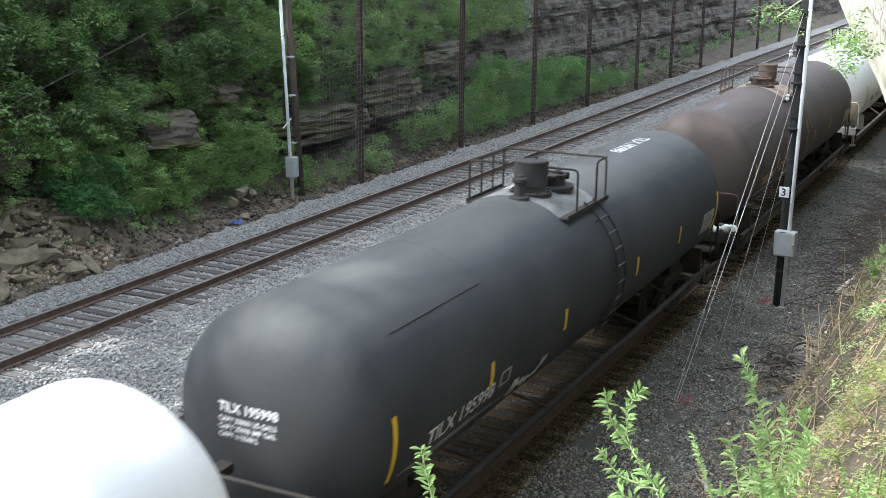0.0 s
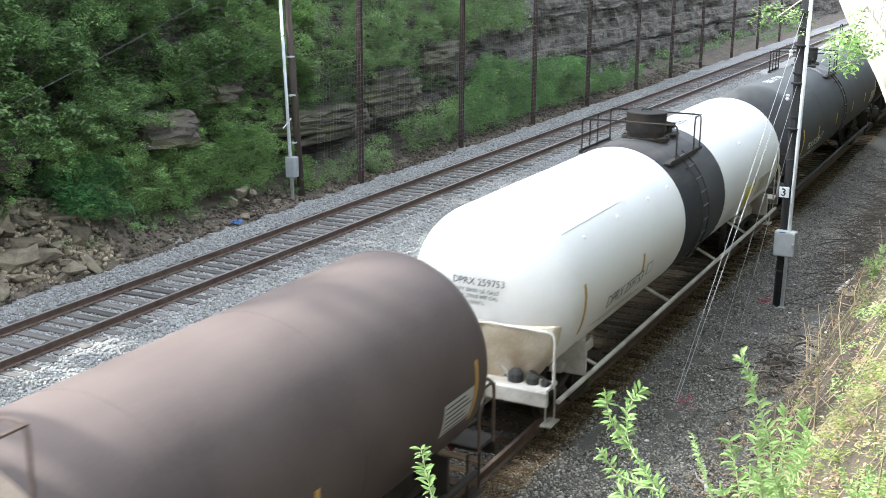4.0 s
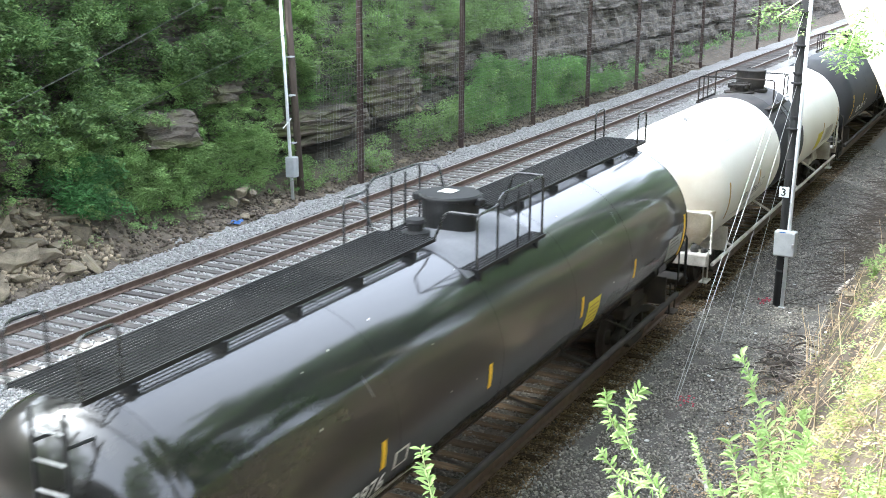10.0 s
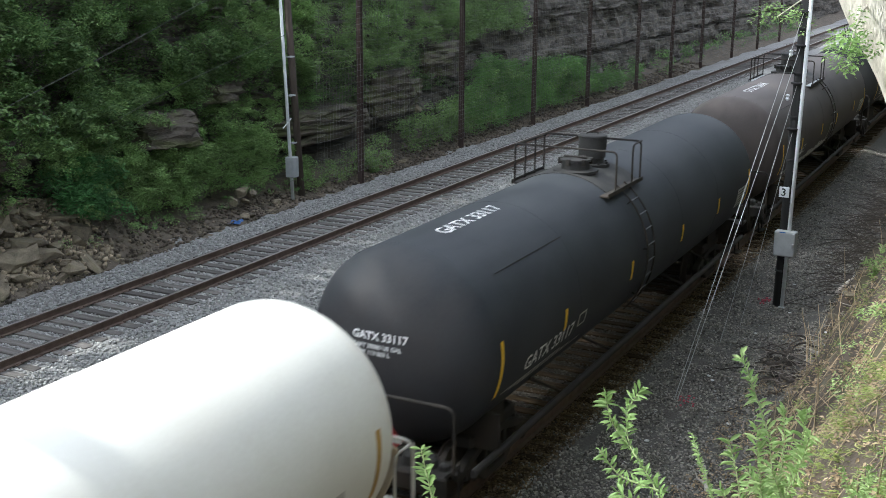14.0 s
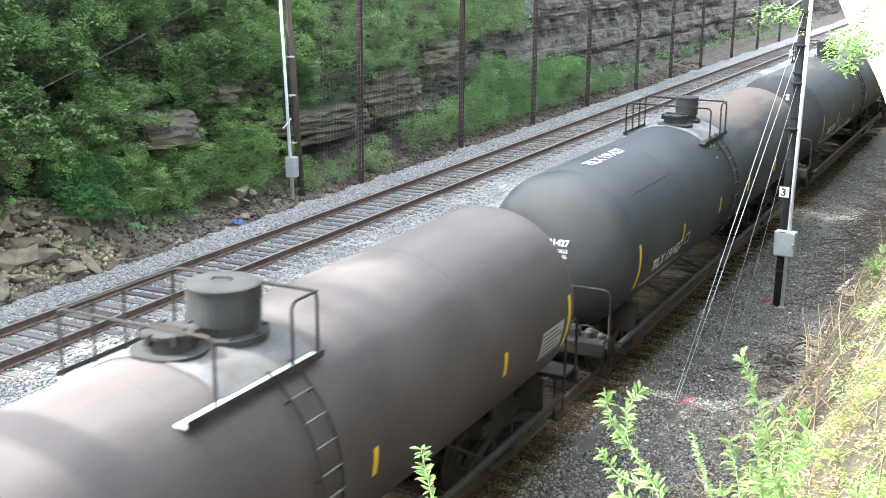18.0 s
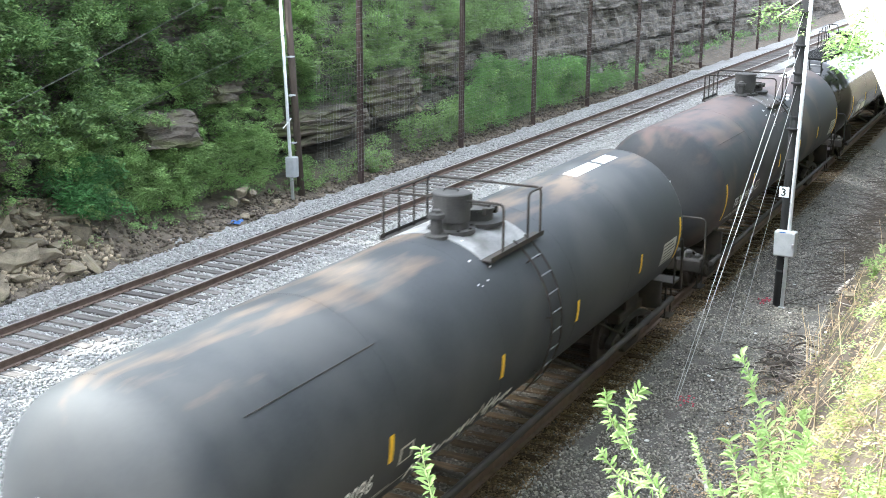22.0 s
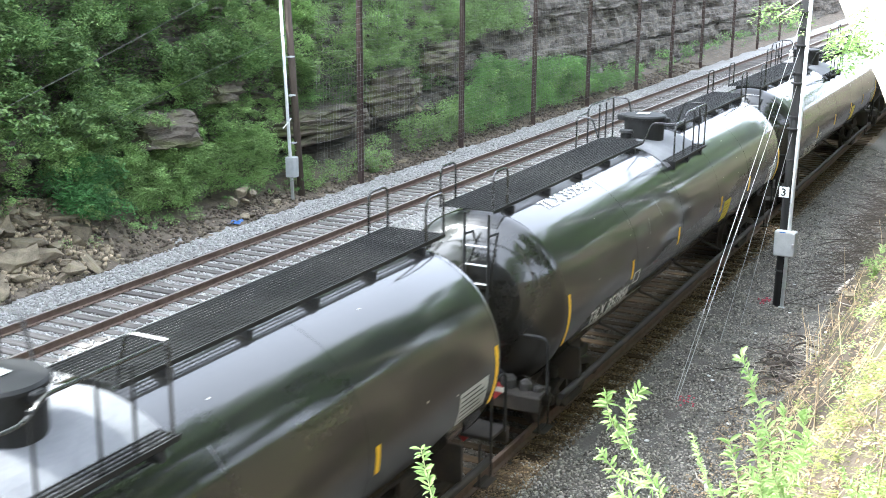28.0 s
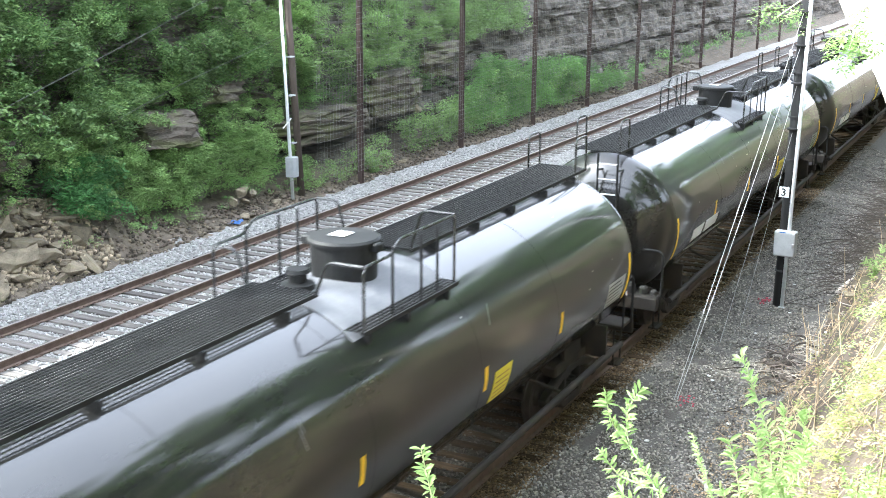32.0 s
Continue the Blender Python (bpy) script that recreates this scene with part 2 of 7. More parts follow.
    "letter_black": surface("black_lettering", (0.015, 0.015, 0.016), (0.05, 0.05, 0.05), 0.6, scale=4, fine=30, bump=0),
    "data_panel": surface("data_stencil_panel", (0.3, 0.31, 0.3), (0.55, 0.55, 0.53), 0.6, scale=20, fine=60, bump=0),
    "red_sign": surface("red_placard", (0.22, 0.015, 0.015), (0.36, 0.03, 0.028), 0.5, scale=6, fine=40, bump=0),
    "chrome": surface("bare_steel", (0.28, 0.28, 0.28), (0.5, 0.5, 0.49), 0.3, 0.9, scale=5, fine=40, bump=0),
}


def tank_paint(name, low, high, rough, stain, amount, dust, dust_sun_amount, spec=0.5, dirt=None, coat=0.0, crown=(4.3, 5.2), along=None, edge=(0.48, 0.68), patch=0.45, ragged=2.4):
    """Tank shell: mottled paint, patches of wear, and a crown tint of dusty or rusty streaks and painted-in sun."""
    m = surface(name, low, high, rough, 0.0, scale=0.9, fine=22, bump=0.06, bump_dist=0.004,
                stain=stain, stain_scale=patch, stain_amount=amount, spec=spec, rough_var=0.05, edge=edge)
    nt, n, l, b = nodes_of(m)
    base = b.inputs["Base Color"].links[0].from_socket
    co = n.new("ShaderNodeTexCoord")
    sep = n.new("ShaderNodeSeparateXYZ")
    l.new(co.outputs["Object"], sep.inputs[0])
    mp = n.new("ShaderNodeMapping")
    mp.inputs["Scale"].default_value = (1.6, 0.3, 1.6)
    l.new(co.outputs["Object"], mp.inputs[0])
    ns = n.new("ShaderNodeTexNoise")
    ns.inputs["Scale"].default_value, ns.inputs["Detail"].default_value = 1.3, 5
    l.new(mp.outputs[0], ns.inputs["Vector"])
    # crown tint with a ragged edge: dusty or rusty streaks, and painted-in sun
    top = n.new("ShaderNodeMath")
    top.operation = "MULTIPLY_ADD"
    l.new(ns.outputs[0], top.inputs[0])
    top.inputs[1].default_value = ragged
    l.new(sep.outputs[2], top.inputs[2])
    mr = n.new("ShaderNodeMapRange")
    mr.inputs["From Min"].default_value, mr.inputs["From Max"].default_value = crown
    mr.inputs["To Max"].default_value = dust_sun_amount
    l.new(top.outputs[0], mr.inputs[0])
    if along:
        yr = n.new("ShaderNodeMapRange")
        yr.inputs["From Min"].default_value, yr.inputs["From Max"].default_value = along
        l.new(sep.outputs[1], yr.inputs[0])
        ym = n.new("ShaderNodeMath")
        ym.operation = "MULTIPLY"
        l.new(yr.outputs[0], ym.inputs[0])
        ym.inputs[1].default_value = dust_sun_amount
        l.new(ym.outputs[0], mr.inputs["To Max"])
    mx = n.new("ShaderNodeMix")
    mx.data_type = "RGBA"
    l.new(mr.outputs[0], mx.inputs[0])
    l.new(base, mx.inputs[6])
    mx.inputs[7].default_value = (*dust, 1)
    out = mx.outputs[2]
    if dirt:
        # road dirt thrown up on the two ends and the belly
        ab = n.new("ShaderNodeMath")
        ab.operation = "ABSOLUTE"
        l.new(sep.outputs[1], ab.inputs[0])
        ad = n.new("ShaderNodeMath")
        ad.operation = "MULTIPLY_ADD"
        l.new(ns.outputs[0], ad.inputs[0])
        ad.inputs[1].default_value = 1.2
        l.new(ab.outputs[0], ad.inputs[2])
        dr = n.new("ShaderNodeMapRange")
        dr.inputs["From Min"].default_value, dr.inputs["From Max"].default_value = 8.2, 9.2
        dr.inputs["To Max"].default_value = dirt[3]
        l.new(ad.outputs[0], dr.inputs[0])
        m2 = n.new("ShaderNodeMix")
        m2.data_type = "RGBA"
        l.new(dr.outputs[0], m2.inputs[0])
        l.new(out, m2.inputs[6])
        m2.inputs[7].default_value = (*dirt[:3], 1)
        out = m2.outputs[2]
    l.new(out, b.inputs["Base Color"])
    b.inputs["Coat Weight"].default_value = coat
    b.inputs["Coat Roughness"].default_value = 0.09
    b.inputs["Coat IOR"].default_value = 1.62
    return m


BLACK = (0.02, 0.021, 0.023)
P = {
    # smooth pale crowns of these three hold painted sunlight besides dusty wear
    "grey": tank_paint("weathered_charcoal_paint", (0.03105, 0.0345, 0.0391), (0.05175, 0.05635, 0.0621), 0.62, (0.062, 0.064, 0.066), 0.35, (0.23, 0.22, 0.195), 0.45, dirt=(0.08, 0.072, 0.062, 0.3), crown=(3.75, 4.75), spec=0.3, ragged=1.0),
    "brown": tank_paint("faded_brown_paint", (0.0667, 0.0506, 0.04715), (0.1035, 0.0805, 0.0736), 0.62, (0.1, 0.078, 0.07), 0.4, (0.2, 0.15, 0.13), 0.5, dirt=(0.1, 0.08, 0.065, 0.35), crown=(3.75, 4.75), spec=0.3, ragged=1.0),
    "taupe": tank_paint("faded_taupe_paint", (0.0575, 0.0483, 0.046), (0.0897, 0.0759, 0.07245), 0.62, (0.09, 0.076, 0.071), 0.4, (0.24, 0.2, 0.18), 0.55, dirt=(0.085, 0.068, 0.056, 0.35), crown=(3.75, 4.75), spec=0.3, ragged=1.0),
    "navy": tank_paint("dull_black_paint", (0.023, 0.0253, 0.03105), (0.0414, 0.046, 0.0529), 0.62, (0.045, 0.048, 0.053), 0.4, (0.08, 0.083, 0.087), 0.25, dirt=(0.06, 0.045, 0.038, 0.4), spec=0.3),
    "rusty": tank_paint("black_paint_with_rust_patches", (0.0253, 0.02817, 0.0322), (0.0414, 0.04485, 0.04945), 0.62, (0.105, 0.078, 0.064), 0.6, (0.135, 0.085, 0.07), 0.6, dirt=(0.06, 0.05, 0.04, 0.3), crown=(4.55, 5.1), spec=0.3, edge=(0.52, 0.63), patch=0.5),
    "flecked": tank_paint("black_paint_with_faint_rust", (0.0276, 0.03047, 0.0345), (0.046, 0.05002, 0.05405), 0.62, (0.062, 0.062, 0.062), 0.5, (0.19, 0.13, 0.085), 0.5, dirt=(0.06, 0.055, 0.05, 0.3), crown=(4.95, 5.3), spec=0.3, edge=(0.5, 0.62)),
    "sandy": tank_paint("black_paint_with_sandy_crown", (0.0276, 0.03047, 0.0345), (0.046, 0.05002, 0.05405), 0.62, (0.06, 0.06, 0.06), 0.35, (0.165, 0.115, 0.08), 0.8, dirt=(0.085, 0.068, 0.052, 0.3), crown=(4.3, 4.9), along=(0.4, 2.2), spec=0.3),
    "gloss": tank_paint("glossy_black_paint", (0.0055, 0.0056, 0.005), (0.011, 0.0108, 0.0095), 0.3, (0.014, 0.013, 0.01), 0.3, (0.02, 0.02, 0.02), 0.2, dirt=(0.016, 0.014, 0.011, 0.3), coat=1.0, spec=0.12),
    "white": tank_paint("dusty_white_paint", (0.74, 0.735, 0.72), (0.86, 0.86, 0.85), 0.5, (0.66, 0.64, 0.6), 0.35, (0.82, 0.815, 0.8), 0.4, dirt=(0.5, 0.43, 0.33, 0.4)),
    "cream": tank_paint("cream_white_paint", (0.72, 0.69, 0.61), (0.85, 0.83, 0.76), 0.5, (0.66, 0.6, 0.5), 0.4, (0.8, 0.79, 0.75), 0.4, dirt=(0.56, 0.45, 0.29, 0.65)),
    "band": tank_paint("black_band_paint", (0.026, 0.027, 0.03), (0.045, 0.046, 0.05), 0.62, (0.07, 0.065, 0.06), 0.4, (0.14, 0.125, 0.115), 0.55, spec=0.3),
}

# ---- mesh helpers ----


def part(name, bm, material, parent, label="", smooth=False):
    me = bpy.data.meshes.new(name)
    bm.to_mesh(me)
    bm.free()
    return part_of(name, me, material, parent, label, smooth)


def part_of(name, me, material, parent, label="", smooth=False):
    if material and not me.materials:
        me.materials.append(material)
    if smooth:
        me.shade_smooth()
    ob = new(name, me)
    ob.parent = parent
    if label:
        tagged(ob, label=label)
    return ob


def thing(name, at, label, category, group="", kind=""):
    ob = new(name)
    ob.empty_display_size = 0.2
    ob.matrix_world = at if isinstance(at, Matrix) else Matrix.Translation(at)
    return tagged(ob, label, category, group, kind)


def add_box(bm, lo, hi, bevel=0.0, m=None):
    sx, sy, sz = (hi[i] - lo[i] for i in range(3))
    c = [(hi[i] + lo[i]) / 2 for i in range(3)]
    mat = Matrix.Translation(c) @ Matrix.Diagonal((sx, sy, sz, 1))
    if m is not None:
        mat = m @ mat
    r = bmesh.ops.create_cube(bm, size=1, matrix=mat)
    if bevel:
        es = list({e for v in r["verts"] for e in v.link_edges})
        bmesh.ops.bevel(bm, geom=es, offset=bevel, segments=1, affect="EDGES", profile=0.5)


def box(lo, hi, bevel=0.0, m=None):
    bm = bmesh.new()
    add_box(bm, lo, hi, bevel, m)
    return bm


def add_tube(bm, pts, r, seg=8, r_end=None, cap=True):
    """A round bar through the points."""
    pts = [Vector(p) for p in pts]
    rings = []
    n = len(pts)
    up = None
    for i, p in enumerate(pts):
        d = (pts[min(i + 1, n - 1)] - pts[max(i - 1, 0)]).normalized()
        if up is None:
            up = Vector((0, 0, 1)) if abs(d.z) < 0.9 else Vector((1, 0, 0))
        a = d.cross(up)
        if a.length < 1e-4:
            a = d.cross(Vector((0, 1, 0)))
        a.normalize()
        b = a.cross(d).normalized()
        up = b
        rr = r if r_end is None else r + (r_end - r) * i / max(1, n - 1)
        rings.append([bm.verts.new(p + (a * math.cos(q) + b * math.sin(q)) * rr) for q in (2 * math.pi * k / seg for k in range(seg))])
    for u, v in zip(rings, rings[1:]):
        for k in range(seg):
            bm.faces.new((u[k], u[(k + 1) % seg], v[(k + 1) % seg], v[k]))
    if cap:
        bm.faces.new(rings[0][::-1])
        bm.faces.new(rings[-1])


def tube(pts, r, seg=8, r_end=None):
    bm = bmesh.new()
    add_tube(bm, pts, r, seg, r_end)
    return bm


def bend(pts, radius=0.12, steps=4):
    """Rounds the corners of a path."""
    pts = [Vector(p) for p in pts]
    out = [pts[0]]
    for a, b, c in zip(pts, pts[1:], pts[2:]):
        u, v = (a - b), (c - b)
        r = min(radius, u.length * 0.45, v.length * 0.45)
        s, e = b + u.normalized() * r, b + v.normalized() * r
        for k in range(steps + 1):
            t = k / steps
            out.append(s * (1 - t) ** 2 + b * 2 * t * (1 - t) + e * t * t)
    out.append(pts[-1])
    return out


def add_lathe(bm, profile, seg, axis="z", at=(0, 0, 0)):
    """Turns (radius, height) pairs about an axis."""
    rings = []
    for r, h in profile:
        ring = []
        for k in range(seg):
            q = 2 * math.pi * k / seg
            c, s = r * math.cos(q), r * math.sin(q)
            p = {"z": (c, s, h), "y": (c, h, s), "x": (h, c, s)}[axis]
            ring.append(bm.verts.new((p[0] + at[0], p[1] + at[1], p[2] + at[2])))
        rings.append(ring)
    for u, v in zip(rings, rings[1:]):
        for k in range(seg):
            bm.faces.new((u[k], u[(k + 1) % seg], v[(k + 1) % seg], v[k]))
    bm.faces.new(rings[0][::-1])
    bm.faces.new(rings[-1])
    bmesh.ops.recalc_face_normals(bm, faces=bm.faces)


def lathe(profile, seg=24, axis="z", at=(0, 0, 0)):
    bm = bmesh.new()
    add_lathe(bm, profile, seg, axis, at)
    return bm


def mesh_from_arrays(name, verts, faces, material):
    """A mesh from numpy arrays: verts (n, 3), faces (m, k)."""
    me = bpy.data.meshes.new(name)
    n, (m, k) = len(verts), faces.shape
    me.vertices.add(n)
    me.vertices.foreach_set("co", verts.astype(np.float32).ravel())
    me.loops.add(m * k)
    me.loops.foreach_set("vertex_index", faces.astype(np.int32).ravel())
    me.polygons.add(m)
    me.polygons.foreach_set("loop_start", np.arange(0, m * k, k, dtype=np.int32))
    me.update(calc_edges=True)
    me.validate()
    me.materials.append(material)
    return me

# ---- setting: ground, tracks, rock wall ----
BED = [(-70, 15.0), (-30, 11.0), (-22.5, 9.0), (-17.0, 1.2), (-15.3, 0.1), (-13.5, -0.42), (-13.0, -0.46), (-11.9, -0.24), (-8.5, -0.21),
       (-7.0, -0.42), (-6.2, -0.56), (1.2, -0.56), (1.9, -0.72), (3.5, -0.72), (4.0, -0.5), (7.4, 5.0), (8.3, 5.7), (30, 9.0), (70, 12.0)]


def bed(x):
    for (a, za), (b, zb) in zip(BED, BED[1:]):
        if x <= b:
            return za + (zb - za) * (x - a) / (b - a)
    return BED[-1][1]


def ground_z(x, y):
    if 1.5 < x < 9:
        x -= 0.4 * min(1.0, max(0.0, (19 - y) / 6)) * min(1.0, (x - 1.5) / 2)
        x += 0.55 * noise.noise((x * 0.2, y * 0.28, 8.0)) + 0.2 * noise.noise((x * 0.6, y * 0.9, 3.0))
    if x < -13.2 and 8 < y < 29:
        # fallen scree against the foot of the rock
        u = min(1.0, (-13.25 - x) / 1.5)
        steep = 1.0 if y < 21.5 else max(0.0, 1 - (y - 21.5) / 6.5)
        mound = -0.42 + 1.75 * steep * max(0.0, u) + 0.08 * noise.noise((x * 2, y * 2, 1))
        if mound > bed(x):
            return mound
    rough = 0.012 if -13 < x < 1.2 else (0.05 if x < 3.6 and x > 0 else 0.14)
    return bed(x) + rough * noise.noise((x * 1.7, y * 1.7, 0.3)) + (0.35 * noise.noise((x * 0.35, y * 0.35, 4)) + 0.12 * noise.noise((x * 1.3, y * 1.3, 5)) if x > 4.3 else 0.0)


def spread(*runs):
    out = []
    for a, b, step in runs:
        n = max(1, round((b - a) / step))
        out += [a + (b - a) * k / n for k in range(n)]
    return out + [runs[-1][1]]


def make_ground():
    xs = spread((-400, -70, 60), (-70, -20, 8), (-20, -14, 0.6), (-14, 9, 0.3), (9, 30, 4), (30, 70, 10), (70, 400, 60))
    ys = spread((-400, -40, 60), (-40, 0, 5), (0, 12, 0.8), (12, 60, 0.45), (60, 130, 1.5), (130, 400, 30))
    bm = bmesh.new()
    grid = [[bm.verts.new((x, y, ground_z(x, y))) for x in xs] for y in ys]
    for j in range(len(ys) - 1):
        for i in range(len(xs) - 1):
            f = bm.faces.new((grid[j][i], grid[j][i + 1], grid[j + 1][i + 1], grid[j + 1][i]))
            x = (xs[i] + xs[i + 1]) / 2 + 0.35 * noise.noise((xs[i] * 0.9, ys[j] * 0.9, 2))
            if xs[i] > 2:
                x += 0.6 * noise.noise((xs[i] * 0.5, ys[j] * 0.5, 6)) + 0.55 * noise.noise((xs[i] * 0.2, ys[j] * 0.28, 8.0))
            f.material_index = 2 if x < -13.05 else 0 if x < -3.3 else 1 if x < 3.9 else 3 if x < 9.2 else 4
            # strip under the train: oil, with the train's shade in its colour
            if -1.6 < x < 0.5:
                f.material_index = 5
            elif 0.5 <= x < 1.15:
                f.material_index = 6
    me = bpy.data.meshes.new("ground")
    bm.to_mesh(me)
    bm.free()
    for k in ("ballast", "dark_gravel", "dirt", "bank", "forest_floor", "oily_shaded_gravel", "ochre_gravel"):
        me.materials.append(M[k])
    me.shade_smooth()
    tagged(new("ground", me), "railway cutting floor of grey ballast, dark cinders and brown earth", "ground", kind="structure")


def stones(name, n, area, size, material, label, seed, keep=None, lift=0.0):
    """Loose angular stones on the ground, uncountable."""
    rng = np.random.default_rng(seed)
    xs = rng.uniform(area[0], area[1], n)
    ys = area[2] + (area[3] - area[2]) * rng.uniform(0, 1, n) ** 1.6
    if keep is not None:
        ok = keep(xs, ys)
        xs, ys = xs[ok], ys[ok]
        n = len(xs)
    zs = np.array([ground_z(x, y) for x, y in zip(xs, ys)]) + 0.2 * size + lift * rng.uniform(0, 1, n)
    s = size * rng.uniform(0.5, 1.25, n)
    cube = np.array([(x, y, z) for x in (-1, 1) for y in (-1, 1) for z in (-1, 1)], float)
    v = cube[None] * rng.uniform(0.55, 1.1, (n, 8, 3)) * 0.5
    a = rng.uniform(0, 2 * np.pi, n)
    b = rng.uniform(-0.6, 0.6, n)
    ca, sa, cb, sb = np.cos(a), np.sin(a), np.cos(b), np.sin(b)
    x1 = v[..., 0] * ca[:, None] - v[..., 1] * sa[:, None]
    y1 = v[..., 0] * sa[:, None] + v[..., 1] * ca[:, None]
    y2 = y1 * cb[:, None] - v[..., 2] * sb[:, None]
    z2 = y1 * sb[:, None] + v[..., 2] * cb[:, None]
    v = np.stack([x1, y2, z2 * 0.8], -1) * s[:, None, None] + np.stack([xs, ys, zs], -1)[:, None]
    q = np.array([(0, 1, 3, 2), (4, 6, 7, 5), (0, 4, 5, 1), (2, 3, 7, 6), (0, 2, 6, 4), (1, 5, 7, 3)])
    faces = (q[None] + 8 * np.arange(n)[:, None, None]).reshape(-1, 4)
    ob = new(name, mesh_from_arrays(name, v.reshape(-1, 3), faces, material))
    return tagged(ob, label, "gravel", kind="stuff")


RAIL = [(-0.075, -0.18), (0.075, -0.18), (0.075, -0.165), (0.012, -0.15), (0.012, -0.05), (0.037, -0.038), (0.037, -0.006), (0.028, 0.0),
        (-0.028, 0.0), (-0.037, -0.006), (-0.037, -0.038), (-0.012, -0.05), (-0.012, -0.15), (-0.075, -0.165)]


def rail_mesh(y0, y1, worn=True):
    bm = bmesh.new()
    a = [bm.verts.new((x, y0, z)) for x, z in RAIL]
    b = [bm.verts.new((x, y1, z)) for x, z in RAIL]
    n = len(RAIL)
    for k in range(n):
        f = bm.faces.new((a[k], b[k], b[(k + 1) % n], a[(k + 1) % n]))
        f.material_index = 1 if worn and k in (6, 7, 8) else 0
    bm.faces.new(a), bm.faces.new(b[::-1])
    bmesh.ops.recalc_face_normals(bm, faces=bm.faces)
    me = bpy.data.meshes.new("rail")
    bm.to_mesh(me)
    bm.free()
    me.materials.append(M["rail"]), me.materials.append(M["rail_top"])
    return me


def tie_mesh(material, seed):
    rng = random.Random(seed)
    bm = box((-1.3, -0.115, -0.09), (1.3, 0.115, 0.0), 0.012)
    for v in bm.verts:
        v.co += Vector((rng.uniform(-0.03, 0.03), rng.uniform(-0.008, 0.008), rng.uniform(-0.008, 0.004)))
    me = bpy.data.meshes.new("tie")
    bm.to_mesh(me)
    bm.free()
    me.materials.append(material)
    return me


def plate_mesh():
    bm = box((-0.11, -0.1, 0.0), (0.11, 0.1, 0.014), 0.004)
    for x in (-0.09, 0.09):
        for y in (-0.06, 0.06):
            add_box(bm, (x - 0.012, y - 0.012, 0.01), (x + 0.012, y + 0.012, 0.035))
    me = bpy.data.meshes.new("tie_plate")
    bm.to_mesh(me)
    bm.free()
    me.materials.append(M["rail"])
    return me


def track(x, z, y0, y1, tie_y0, tie_y1, material, label, spacing=0.47, plates=True, seed=3, worn=True):
    top = thing("railway_track", (x, 0, z), label, "railway track", kind="structure")
    me = rail_mesh(y0, y1, worn)
    for s in (-0.7525, 0.7525):
        part_of("rail", me, None, top).location = (s, 0, 0)
    ties = [tie_mesh(material, seed + k) for k in range(5)]
    plate = plate_mesh()
    rng = random.Random(seed)
    for k in range(int((tie_y1 - tie_y0) / spacing)):
        t = part_of("tie", ties[rng.randrange(5)], None, top)
        t.location = (rng.uniform(-0.06, 0.06), tie_y0 + k * spacing + rng.uniform(-0.04, 0.04), -0.185)
        t.rotation_euler = (0, 0, rng.uniform(-0.02, 0.02))
        if plates and tie_y0 + k * spacing < 30:
            for s in (-0.7525, 0.7525):
                p = part_of("tie_plate", plate, None, top)
                p.location = (s, t.location.y, -0.183)
    return top


def wall_x(y, z):
    """The mean face of the rock wall."""
    return -14.35 - 0.4 * max(0.0, z) + 0.5 * noise.noise((y * 0.09, z * 0.15, 9.0))


def make_rock_wall():
    rng = random.Random(11)
    layers, z = [], -0.6
    while z < 9.5:
        h = rng.choice((0.1, 0.14, 0.2, 0.3, 0.5))
        layers.append((z, z + h, rng.uniform(-0.3, 0.3)))
        z += h
    ys = spread((8, 30, 0.3), (30, 66, 0.16), (66, 110, 0.3), (110, 190, 1.5))
    cuts = []
    for i, _ in enumerate(layers):
        row, y = [], 8.0
        while y < 190:
            w = rng.uniform(0.35, 1.7) * (1 + max(0, y - 60) / 60)
            row.append((y + w, rng.uniform(-0.3, 0.3)))
            y += w
        cuts.append(row)
    bm = bmesh.new()
    rows = []
    for i, (a, b, off) in enumerate(layers):
        vals, k = [], 0
        for y in ys:
            while k < len(cuts[i]) - 1 and y > cuts[i][k][0]:
                k += 1
            big = noise.noise((y * 0.16, i * 0.5, 3.3))
            hollow = -0.9 if 32.5 < y < 41 and 0.7 < (a + b) / 2 < 1.75 else 0.0
            vals.append(off * 1.15 + cuts[i][k][1] * 1.2 + 0.4 * big - 0.6 + hollow)
        for zz, back in ((a + 0.015, 0.05), ((a + b) / 2, 0.0), (b - 0.015, 0.03)):
            rows.append([bm.verts.new((wall_x(y, zz) + v - back + 0.09 * noise.noise((y * 3.4, zz * 4, 1)) + 0.16 * noise.noise((y * 1.1, zz * 1.4, 11)), y,
                                       zz + 0.14 * noise.noise((y * 0.3, zz * 0.4, 7)) + 0.04 * noise.noise((y * 1.6, i, 7)))) for y, v in zip(ys, vals)])
    for u, v in zip(rows, rows[1:]):
        for k in range(len(ys) - 1):
            bm.faces.new((u[k], v[k], v[k + 1], u[k + 1]))
    me = bpy.data.meshes.new("rock_wall")
    bm.to_mesh(me)
    bm.free()
    me.materials.append(M["rock"])
    tagged(new("rock_wall", me), "dark layered rock face of the cutting, partly overgrown", "rock wall", kind="structure")


